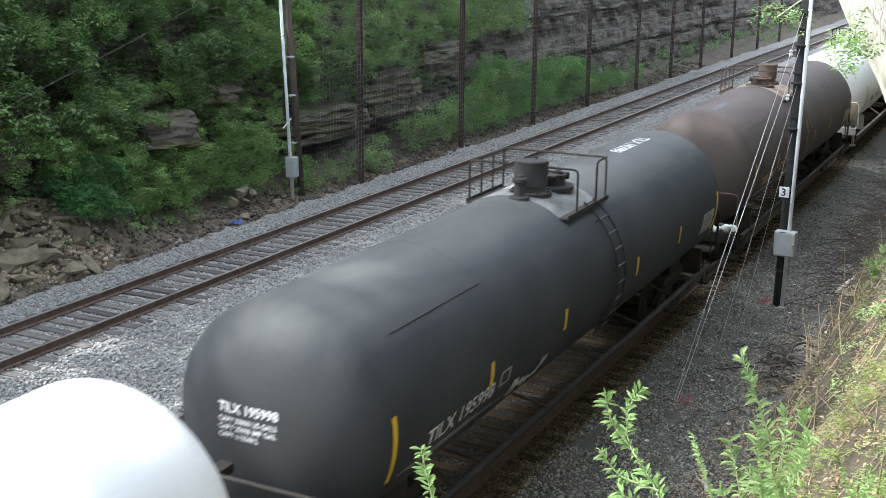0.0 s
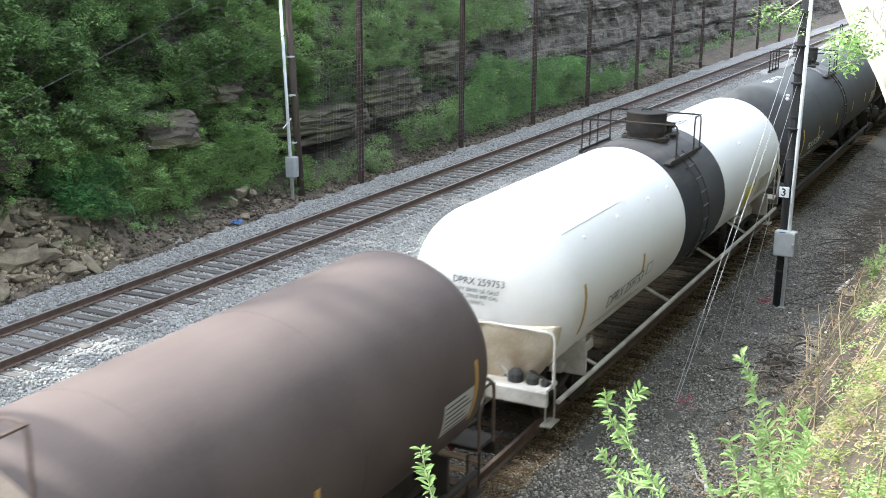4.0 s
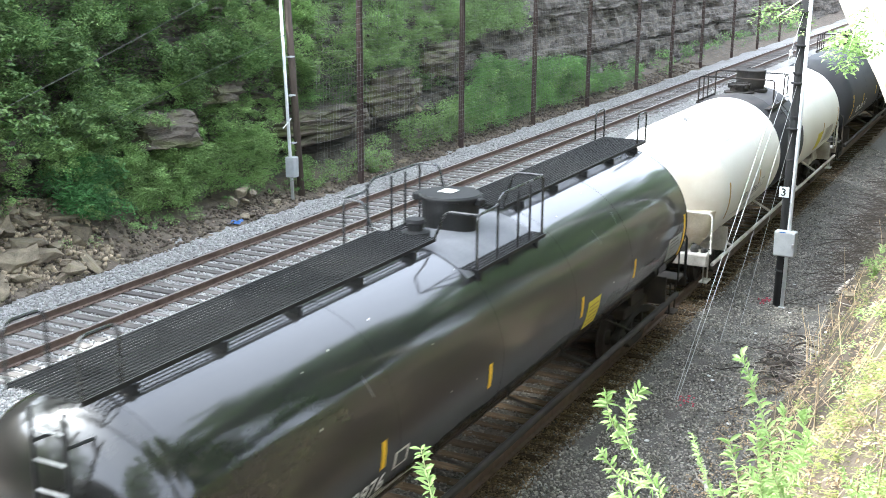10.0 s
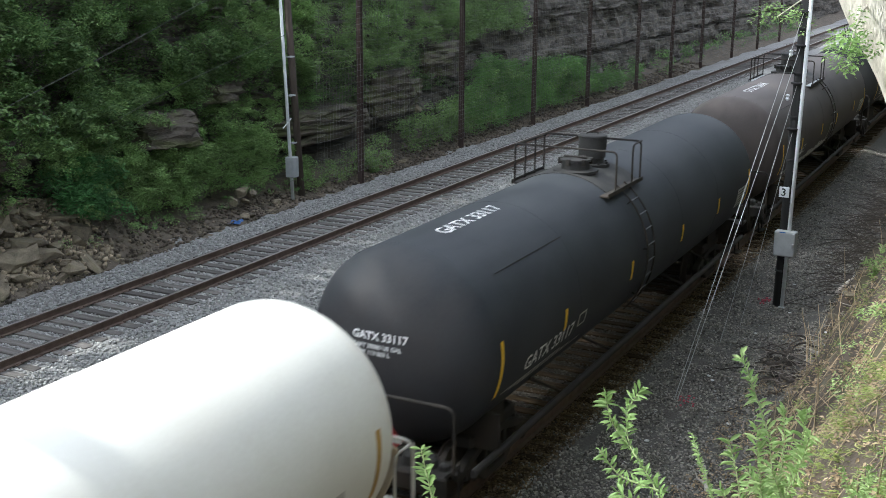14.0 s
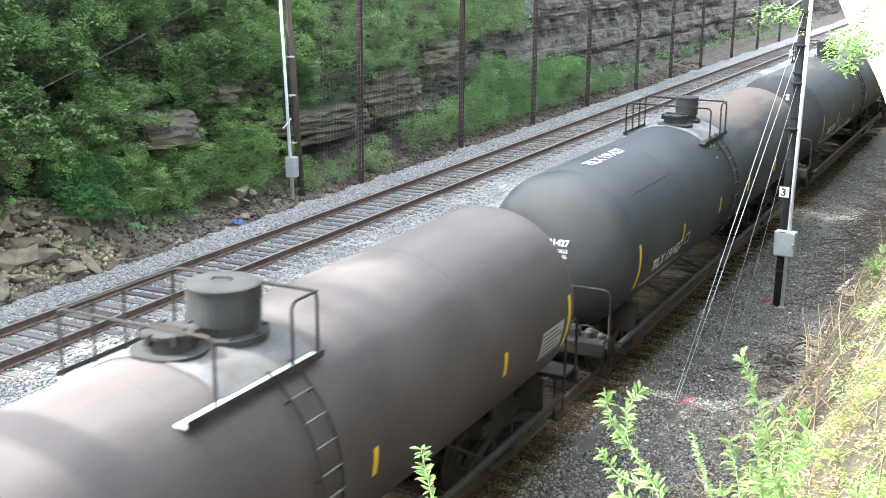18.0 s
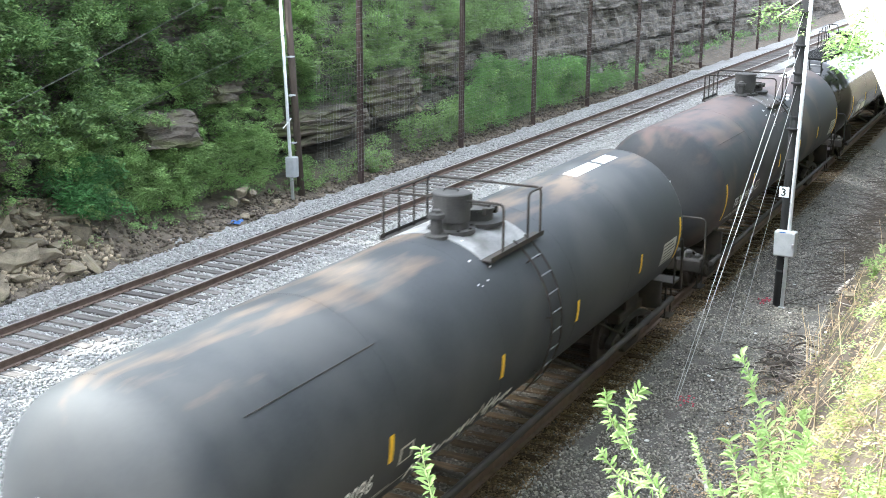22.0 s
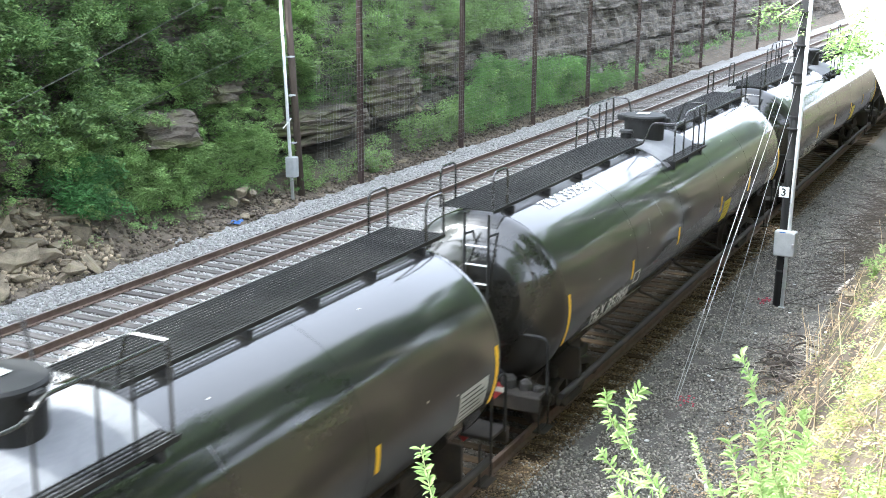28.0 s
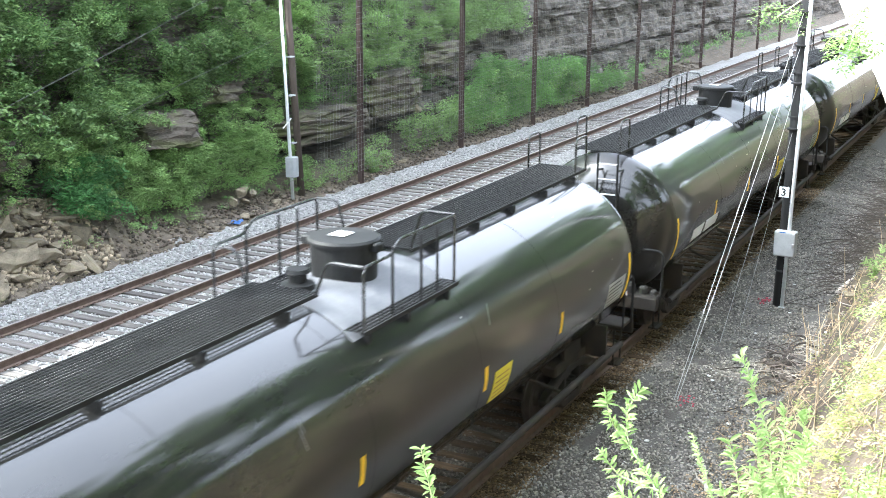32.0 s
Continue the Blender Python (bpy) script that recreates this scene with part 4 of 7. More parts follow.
def make_debris():
    """Dead branches and twigs heaped at the foot of the bank."""
    rng = random.Random(41)
    bm = bmesh.new()
    for i in range(110):
        x, y = rng.gauss(4.1, 0.45), rng.gauss(23.0, 1.6)
        z = max(ground_z(x, y), -0.72) + rng.uniform(0.02, 0.25)
        a, L = rng.uniform(0, 6.3), rng.uniform(0.2, 0.8)
        d = Vector((math.cos(a), math.sin(a), rng.uniform(-0.15, 0.2)))
        mid = Vector((x, y, z)) + d * L * 0.5 + Vector((rng.uniform(-0.1, 0.1), rng.uniform(-0.1, 0.1), 0.05))
        add_tube(bm, [(x, y, z), mid, Vector((x, y, z)) + d * L], rng.uniform(0.004, 0.012), 4, 0.003)
    for i in range(60):
        x, y = rng.gauss(3.75, 0.3), rng.gauss(23.6, 0.9)
        z = -0.7 + rng.uniform(0.0, 0.3)
        p, a = [Vector((x, y, z))], rng.uniform(0, 6.3)
        for k in range(6):
            a += rng.uniform(-0.9, 0.9)
            p.append(p[-1] + Vector((math.cos(a), math.sin(a), rng.uniform(-0.25, 0.3))) * 0.16)
        add_tube(bm, p, rng.uniform(0.006, 0.014), 5, 0.004)
    me = bpy.data.meshes.new("branch_pile")
    bm.to_mesh(me), bm.free()
    me.materials.append(M["twig"])
    tagged(new("twig_litter", me), "pale dry twigs and straw at the bank's foot", "twigs", kind="stuff")
    bm = bmesh.new()
    for i in range(46):
        x, y = rng.gauss(3.7, 0.38), rng.gauss(23.3, 0.75)
        z = max(ground_z(x, y), -0.7) + rng.uniform(0.03, 0.3)
        p, a = [Vector((x, y, z))], rng.uniform(0, 6.3)
        step = rng.uniform(0.07, 0.2)
        for k in range(6):
            a += rng.uniform(-1.1, 1.1)
            p.append(p[-1] + Vector((math.cos(a), math.sin(a), rng.uniform(-0.35, 0.35))) * step)
        add_tube(bm, p, rng.choice((0.014, 0.02, 0.028, 0.05)), 7, 0.008)
    me = bpy.data.meshes.new("branch_pile")
    bm.to_mesh(me), bm.free()
    me.materials.append(M["dark_twig"])
    tagged(new("branch_pile", me), "heap of dead grey branches and twigs at the bank's foot", "branch pile", kind="stuff")
    bm = bmesh.new()
    for i in range(1700):
        y = rng.uniform(28, 62)
        x = rng.uniform(3.4, 5.4) - 0.01 * (y - 28)
        z = ground_z(x, y) + rng.uniform(0, 0.8)
        a, L = rng.uniform(2.0, 4.3), rng.uniform(0.4, 1.3)
        d = Vector((math.cos(a), math.sin(a) * 0.8, rng.uniform(-0.1, 0.5)))
        p = [Vector((x, y, z))]
        for k in range(4):
            d = (d + Vector((rng.uniform(-0.3, 0.3), rng.uniform(-0.3, 0.3), rng.uniform(-0.35, 0.15)))).normalized()
            p.append(p[-1] + d * L / 4)
        add_tube(bm, p, rng.uniform(0.006, 0.014), 4, 0.003)
    me = bpy.data.meshes.new("brush")
    bm.to_mesh(me), bm.free()
    me.materials.append(M["dark_twig"])
    tagged(new("bare_brush", me), "tangle of bare dark branches along the shaded bank", "brush", kind="stuff")


def make_tree():
    t = thing("tree", (7.0, 8.9, 4.8), "tree with pale rough bark leaning beside the bank", "tree")
    o = Vector((7.0, 8.9, 4.8))
    path = [Vector(p) - o for p in ((7.4, 8.83, 4.4), (7.16, 8.84, 6.2), (7.02, 8.85, 6.72), (6.83, 8.86, 7.08), (6.62, 8.86, 7.4), (6.4, 8.9, 7.9), (6.1, 9.0, 9.5), (5.9, 9.2, 12.5))]
    bm = tube(bend(path, 0.4, 4), 0.23, 20, 0.2)
    for v in bm.verts:
        v.co += v.co.normalized() * 0.012 * noise.noise(v.co * 6)
    part("trunk", bm, M["bark"], t, smooth=True)
    rng = random.Random(51)
    cs = []
    for k in range(4):
        z0 = 5.5 + k * 1.0
        a = rng.uniform(0, 6.3)
        b = Vector((-0.4, 0.2, z0))
        e = b + Vector((math.cos(a) * 2.2, math.sin(a) * 2.2, 0.9))
        part("limb", tube([b, (b + e) / 2 + Vector((0, 0, 0.2)), e], 0.05, 6, 0.015), M["bark"], t)
        for i in range(12):
            q = b.lerp(e, rng.uniform(0.3, 1.1)) + Vector((rng.gauss(0, 0.5), rng.gauss(0, 0.5), rng.gauss(0, 0.4)))
            cs.append(tuple(q))
    leaves("crown", cs, [0.4] * len(cs), 30, 0.12, M["leaf"], "", 5, parent=t)
    cs = [tuple(Vector((6.57, 8.38, 7.14)) - o + Vector((rng.gauss(0, 0.07), rng.gauss(0, 0.1), rng.gauss(0, 0.09)))) for _ in range(18)]
    part("branch", tube([Vector((6.62, 8.86, 7.4)) - o, Vector((6.6, 8.5, 7.35)) - o, Vector((6.56, 8.38, 7.1)) - o], 0.012, 5, 0.004), M["bark"], t)
    leaves("low_spray", cs, [0.08] * len(cs), 34, 0.042, M["leaf"], "", 6, parent=t)
    # a spray of another tree's leaves hanging over the line
    u = thing("overhanging_branch", (5.6, 14.2, 7.9), "green leafy branch hanging over the track", "branch")
    o = Vector((5.6, 14.2, 7.9))
    part("stem", tube([(2.4, 0.4, 0.5), (1.0, 0.2, 0.1), (0, 0, -0.4), Vector((4.98, 13.68, 6.98)) - o], 0.03, 6, 0.006), M["bark"], u)
    cs = [tuple(Vector((4.98, 13.68, 6.98)) - o + Vector((rng.gauss(0.05, 0.13), rng.gauss(0, 0.15), rng.gauss(0.0, 0.07)))) for _ in range(16)]
    leaves("spray", cs, [0.12] * len(cs), 20, 0.05, M["leaf"], "", 61, parent=u)


def make_bank_trees():
    """A dense line of trees along the top of the near bank; the glossy tanks mirror it."""
    rng = random.Random(91)
    for k in range(17):
        x, y = 10.2 + (k % 2) * 2.6 + rng.uniform(-0.5, 0.5), 6.0 + k * 5.2 + rng.uniform(-1, 1)
        z0 = ground_z(x, y)
        t = thing("tree", (x, y, z0), "broadleaf tree on the bank beside the line", "tree", "trees on the bank")
        lean = Vector((-0.05, rng.uniform(-0.06, 0.06), 1))
        h = rng.uniform(13.5, 17.5)
        part("trunk", tube([Vector((0, 0, -0.3)), lean * (h * 0.4), lean * (h * 0.7) + Vector((-0.3, 0, 0)), lean * h], 0.2, 10, 0.05), M["bark"], t, smooth=True)
        cs = []
        for _ in range(17):
            b = lean * h * rng.uniform(0.1, 0.97)
            a = rng.uniform(0, 6.3)
            e = b + Vector((math.cos(a) * 3.4 - 0.5, math.sin(a) * 3.0, rng.uniform(0.3, 1.4)))
            part("limb", tube([b, b.lerp(e, 0.5) + Vector((0, 0, 0.2)), e], 0.05, 6, 0.015), M["bark"], t)
            for _ in range(14):
                q = b.lerp(e, rng.uniform(0.2, 1.15)) + Vector((rng.gauss(0, 0.5), rng.gauss(0, 0.7), rng.gauss(0.1, 0.5)))
                if q.x + x > (8.4 if q.z + z0 < 10.5 else 5.8):
                    cs.append(tuple(q))
        leaves("crown", cs, [0.85] * len(cs), 56, 0.34, M["leaf_dark"], "", rng.randrange(999), parent=t, slim=0.65)


def make_unseen_south_trees():
    """Unseen trees added to close the cutting behind the camera; tank ends mirror dark."""
    rng = random.Random(29)
    spots = [(-15.5, -5), (-17.5, -11), (-15.8, -17), (-18.0, -23), (-15.5, -29), (9.5, -7), (6.2, -13), (10.5, -15), (6.0, -20), (9.0, -25), (6.2, -30)]
    for x, y in spots:
        x, y = x + rng.uniform(-0.5, 0.5), y + rng.uniform(-0.8, 0.8)
        z0 = ground_z(x, y)
        h = rng.uniform(17.0, 20.0) - 0.5 * z0
        t = thing("tree", (x, y, z0), "leafy tree added behind the camera to darken the tank ends", "tree", "trees to the south")
        part("trunk", tube([Vector((0, 0, -0.3)), Vector((0.1, 0, h * 0.5)), Vector((0, 0, h * 0.95))], 0.22, 9, 0.05), M["wood_pole"], t, smooth=True)
        cs = []
        for _ in range(150):
            u = rng.uniform(0.06, 1.0)
            q = 4.2 * math.sin(math.pi * min(1.0, 0.15 + u * 0.83)) ** 0.5 * math.sqrt(rng.uniform(0.05, 1.0))
            a = rng.uniform(0, 6.283)
            if u > 0.35 or not -12.0 < x + q * math.cos(a) < 3.4:
                cs.append((q * math.cos(a), q * math.sin(a), h * u))
        leaves("crown", cs, [rng.uniform(0.6, 1.0) for _ in cs], 30, 0.42, M["leaf_dark"], "", rng.randrange(999), parent=t, slim=0.6)


def make_unseen_hill_trees():
    """Unseen tall trees above the rock wall, added to shade the line's far part."""
    rng = random.Random(17)
    for k in range(20):
        y = 4.2 + k * 4.4 + rng.uniform(-0.7, 0.7)
        x = -20.6 + rng.uniform(-0.9, 0.9)
        z0 = ground_z(x, y)
        # four of them stand taller to keep stray sun off the gravel
        h = rng.uniform(20.5, 24.5) + (3.0 if 1 <= k <= 4 else 0.0)
        t = thing("tree", (x, y, z0), "tall broadleaf tree added out of view to block the sun", "tree", "trees above the rock wall")
        lean = Vector((rng.uniform(-0.02, 0.05), rng.uniform(-0.03, 0.03), 1))
        part("trunk", tube([Vector((0, 0, -0.4)), lean * h * 0.5, lean * h * 0.97], 0.26, 9, 0.05), M["wood_pole"], t, smooth=True)
        cs = []
        for _ in range(150):
            u = rng.uniform(0.18, 1.0)
            w = 2.9 * math.sin(math.pi * min(1.0, 0.12 + u * 0.86)) ** 0.6
            a = rng.uniform(0, 6.283)
            q = w * math.sqrt(rng.uniform(0.1, 1.0))
            cs.append(tuple(lean * h * u + Vector((q * math.cos(a), q * math.sin(a), 0))))
        for _ in range(7):
            b = lean * h * rng.uniform(0.25, 0.85)
            e = Vector(rng.choice(cs))
            part("limb", tube([b, b.lerp(e, 0.5) + Vector((0, 0, 0.3)), e], 0.07, 6, 0.02), M["wood_pole"], t)
        leaves("crown", cs, [rng.uniform(0.6, 1.0) for _ in cs], 36, 0.42, M["leaf_dark"], "", rng.randrange(999), parent=t, slim=0.6)


# ---- fence, poles, wires ----


def make_fence():
    ys = [31.9, 34.8, 42.6, 50.0, 57.0, 64.8, 71.4, 78.2, 86.5, 94.5, 102.5]
    top = thing("rockfall_fence", (-13.1, 0, -0.45), "tall rockfall fence of rusty posts and wire netting", "fence")
    h = 8.2
    bm = bmesh.new()
    for lo, hi in (((-0.08, -0.08, 0), (0.08, -0.068, h)), ((-0.08, 0.068, 0), (0.08, 0.08, h)), ((-0.008, -0.07, 0), (0.008, 0.07, h))):
        add_box(bm, lo, hi)
    me = bpy.data.meshes.new("post")
    bm.to_mesh(me), bm.free()
    me.materials.append(M["rust_post"])
    for y in ys[1:]:
        part_of("post", me, None, top).location = (0, y, 0)
    rng = random.Random(61)
    for a, b in zip(ys, ys[1:]):
        bm = bmesh.new()
        step = 0.19 if a < 60 else 0.3
        r = 0.003 if a < 60 else 0.0035
        n = int((b - a) / step)
        def wire(p, q):
            d = (Vector(q) - Vector(p)).normalized()
            s = d.cross(Vector((1, 0, 0))).normalized() * r
            t = Vector((r, 0, 0))
            va = [bm.verts.new(Vector(p) + c) for c in (s, -s + t, -s - t)]
            vb = [bm.verts.new(Vector(q) + c) for c in (s, -s + t, -s - t)]
            for k in range(3):
                bm.faces.new((va[k], va[(k + 1) % 3], vb[(k + 1) % 3], vb[k]))
        for k in range(n + 1):
            y = a + (b - a) * k / n
            j = rng.uniform(-0.02, 0.02)
            wire((0.15, y + j, 0.5), (0.15, y - j, h - 0.2))
        for k in range(int((h - 0.7) / step) + 1):
            z = 0.5 + k * step
            sag = rng.uniform(-0.02, 0.02)
            wire((0.15, a, z), (0.15, (a + b) / 2, z - 0.04 + sag))
            wire((0.15, (a + b) / 2, z - 0.04 + sag), (0.15, b, z))
        part("netting", bm, M["netting"], top, "square-mesh steel wire netting")


def cable(name, pts, r, label, material="cable"):
    o = Vector(pts[0])
    t = thing(name, pts[0], label, "cable", "cables")
    part("strand", tube([Vector(p) - o for p in pts], r, 6), M[material], t)


def make_poles():
    # signal pole by the near track
    t = thing("signal_pole", (2.52, 28.2, -0.75), "tarred pole with a white conduit, metal box and number sign", "pole")
    part("shaft", tube([(0, 0, -0.2), (0.07, -0.15, 4), (0.14, -0.3, 8.2)], 0.13, 14, 0.11), M["black_pole"], t, smooth=True)
    part("conduit", tube([(0.11, -0.12, 0.02), (0.2, -0.27, 4), (0.27, -0.42, 8.2)], 0.045, 10), M["white_pole"], t, "white plastic conduit", smooth=True)
    part("base_plate", box((0.03, -0.2, -0.03), (0.2, -0.05, 0.05), 0.01), M["grey_box"], t)
    b = part("junction_box", box((-0.14, -0.42, 1.35), (0.36, -0.17, 1.95), 0.02), M["grey_box"], t, "grey metal junction box")
    part("box_lid", box((-0.12, -0.435, 1.38), (0.34, -0.42, 1.92), 0.006), M["grey_box"], b)
    part("hasp", box((0.28, -0.46, 1.58), (0.33, -0.435, 1.68), 0.006), M["chrome"], b)
    part("band", box((-0.02, -0.44, 1.925), (0.12, -0.436, 1.948), 0.0), M["blue"], b)
    s = part("number_sign", box((-0.13, -0.3, 2.74), (0.1, -0.285, 2.99), 0.01), M["white_pole"], t, "white square sign with a black 3")
    tm = text_mesh("3", 0.25)
    v = tm.copy()
    for q in v.vertices:
        q.co = Vector((-0.085 + q.co.x, -0.305, 2.78 + q.co.y))
    part_of("numeral", v, M["letter_black"], s)
    for k, z in enumerate((0.9, 3.6, 4.6, 5.6, 6.6)):
        w = z * 0.018
        part("strap", lathe([(0.15, z), (0.155, z + 0.02), (0.15, z + 0.04)], 12, "z", (w, -w * 2.1, 0)), M["black_pole"], t)
    for k, z in enumerate((5.0, 6.0)):
        part("insulator", lathe([(0.02, z), (0.05, z + 0.03), (0.03, z + 0.08), (0.05, z + 0.12), (0.02, z + 0.15)], 10, "z", (-0.1, -0.35, 0)), M["white_pole"], t)
    for k, (z, g, r) in enumerate(((6.25, (2.1, 20.9, -0.7), 0.0065), (5.5, (2.14, 21.0, -0.7), 0.0065), (4.65, (2.0, 24.75, -0.7), 0.0055), (3.6, (2.1, 26.15, -0.7), 0.0045))):
        top = (2.52 + 0.018 * z, 28.1 - 0.037 * z, z)
        cable("guy_wire", [top, [(top[i] + g[i]) / 2 - (0.03 if i == 2 else 0) for i in range(3)], g], r, "steel guy wire from the pole down to the gravel")
        part("ring", lathe([(0.145, z - 0.02), (0.155, z), (0.145, z + 0.02)], 12, "z", (0.018 * z, -0.1 - 0.037 * z, 0.75)), M["black_pole"], t)
    # white mast across the line
    t = thing("white_mast", (-13.4, 31.1, -0.45), "slim white mast with a grey cabinet beside the rusty post", "mast")
    part("shaft", tube([(0, 0, 0), (-0.1, -0.4, 8.2)], 0.055, 12, 0.045), M["white_pole"], t, smooth=True)
    part("cabinet", box((-0.12, -0.22, 0.85), (0.2, 0.08, 1.5), 0.02), M["grey_box"], t, "grey metal cabinet")
    part("bracket", tube([(0, 0, 2.7), (0.0, -0.45, 2.45)], 0.02, 6), M["white_pole"], t)
    for z in (1.9, 3.4, 4.6):
        part("clamp", box((-0.08, -0.1, z), (0.1, 0.15, z + 0.04), 0.005), M["grey_box"], t)
    t = thing("timber_post", (-13.6, 31.9, -0.45), "rust-brown timber post at the end of the netting", "post")
    part("shaft", tube([(0, 0, -0.1), (-0.12, -0.55, 8.2)], 0.12, 10, 0.11), M["wood_pole"], t, smooth=True)
    cable("stay_cable", [(-12.6, 29.9, 5.0), (-13.3, 25.6, 3.85), (-14.2, 22.4, 2.6)], 0.008, "thin stay cable running into the trees", "shaded_cable")
    cable("stay_cable", [(-13.2, 29.0, 6.7), (-13.6, 24.5, 5.2), (-13.9, 19.5, 3.7)], 0.009, "thin stay cable crossing the foliage", "shaded_cable")


def make_bank_foot():
    """The few larger things at the foot of the near bank."""
    rng = random.Random(15)
    z = ground_z(3.9, 29.3)
    bm = tube(bend([(3.8, 28.6, z + 0.06), (3.88, 29.2, z + 0.12), (4.05, 30.0, z + 0.16)], 0.2, 3), 0.06, 9, 0.04)
    for v in bm.verts:
        v.co += Vector((noise.noise(v.co * 6), 0, noise.noise(v.co * 6 + Vector((4, 0, 0))))) * 0.012
    me = bpy.data.meshes.new("log")
    bm.to_mesh(me), bm.free()
    me.materials.append(M["bark"])
    tagged(new("fallen_branch", me), "thick pale broken branch lying on the soil", "branch")
    for k, (x, y, size) in enumerate(((3.94, 27.6, 0.17), (4.15, 24.4, 0.16), (4.35, 24.6, 0.13), (4.5, 24.1, 0.1), (4.6, 24.7, 0.12))):
        ob = new("rock", boulder_mesh(20 + k))
        ob.matrix_world = Matrix.LocRotScale((x, y, ground_z(x, y) + 0.05), Euler((0.2, 0.1, k)), (size, size * 1.3, size * 0.75))
        tagged(ob, "tan rock at the foot of the near bank" if k == 0 else "pale broken rock among the twigs", "rock", "rocks below the near bank")
    z = ground_z(3.55, 17.8)
    bm = tube(bend([(3.72, 17.3, z - 0.03), (3.66, 17.5, z + 0.05), (3.52, 17.9, z + 0.08), (3.4, 18.3, z + 0.05)], 0.1, 3), 0.05, 8, 0.02)
    add_tube(bm, [(3.62, 17.6, z + 0.06), (3.44, 17.7, z + 0.09), (3.34, 17.95, z + 0.08)], 0.025, 6, 0.01)
    add_tube(bm, [(3.7, 17.35, z + 0.02), (3.84, 17.55, z + 0.05), (3.9, 17.8, z + 0.02)], 0.03, 6, 0.01)
    for v in bm.verts:
        v.co += noise.noise_vector(v.co * 9) * 0.012
    me = bpy.data.meshes.new("root")
    bm.to_mesh(me), bm.free()
    me.materials.append(M["bleached"])
    tagged(new("dead_root", me), "bleached forked root lying on the gravel", "root")
    bm = bmesh.new()
    for i in range(70):
        x, y = rng.gauss(4.25, 0.3), rng.gauss(23.6, 0.7)
        p, a = [Vector((x, y, ground_z(x, y) + rng.uniform(0.03, 0.2)))], rng.uniform(0, 6.3)
        for k in range(5):
            a += rng.uniform(-0.9, 0.9)
            p.append(p[-1] + Vector((math.cos(a), math.sin(a), rng.uniform(-0.3, 0.35))) * 0.12)
        add_tube(bm, p, rng.choice((0.007, 0.01, 0.018)), 5, 0.004)
    me = bpy.data.meshes.new("twigs")
    bm.to_mesh(me), bm.free()
    me.materials.append(M["bleached"])
    tagged(new("bleached_twigs", me), "sun-bleached tangled twigs beside the dark branches", "twigs", kind="stuff")
    for x, y in ((5.43, 22.2), (5.2, 23.6), (5.5, 20.6)):
        z = ground_z(x, y)
        stems = [[(x, y, z - 0.05), (x + dx * 0.4, y + dy * 0.4, z + h * 0.6), (x + dx, y + dy, z + h)] for dx, dy, h in
                 ((rng.uniform(-0.25, 0.2), rng.uniform(-0.2, 0.2), rng.uniform(0.25, 0.5)) for _ in range(4))]
        weed("weed", stems, 0.1, int(x * 100), "bright green clump growing on the litter")
    bm = bmesh.new()
    for k in range(9):
        x, y = rng.uniform(4.3, 5.4), rng.uniform(19.5, 26)
        z = ground_z(x, y)
        h = rng.uniform(0.7, 1.5)
        add_tube(bm, [(x, y, z - 0.05), (x - 0.06, y + 0.05, z + h * 0.5), (x + rng.uniform(-0.3, 0.1), y, z + h)], 0.012, 5, 0.004)
    me = bpy.data.meshes.new("stalks")
    bm.to_mesh(me), bm.free()
    me.materials.append(M["straw"])
    tagged(new("dead_stalks", me), "tall dead stalks standing on the bank", "stalks", kind="stuff")


def make_shadow_girder():
    """A slim girder added out of view; its shadow crosses the passing tanks."""
    t = thing("shadow_girder", (-12.0, 2.82, 13.4), "slim girder added overhead out of view to cast a shadow", "bridge")
    part("girder", box((-13.0, -0.22, -0.22), (33.0, 0.22, 0.22), 0.02), M["steel_grey"], t)
    for x in (-12.5, 32.5):
        part("leg", box((x - 0.2, -0.2, -13.4 - (0.6 if x < 0 else -3.0)), (x + 0.2, 0.2, -0.25), 0.02), M["steel_grey"], t)
    t.rotation_euler = (0, 0, radians(4.4))


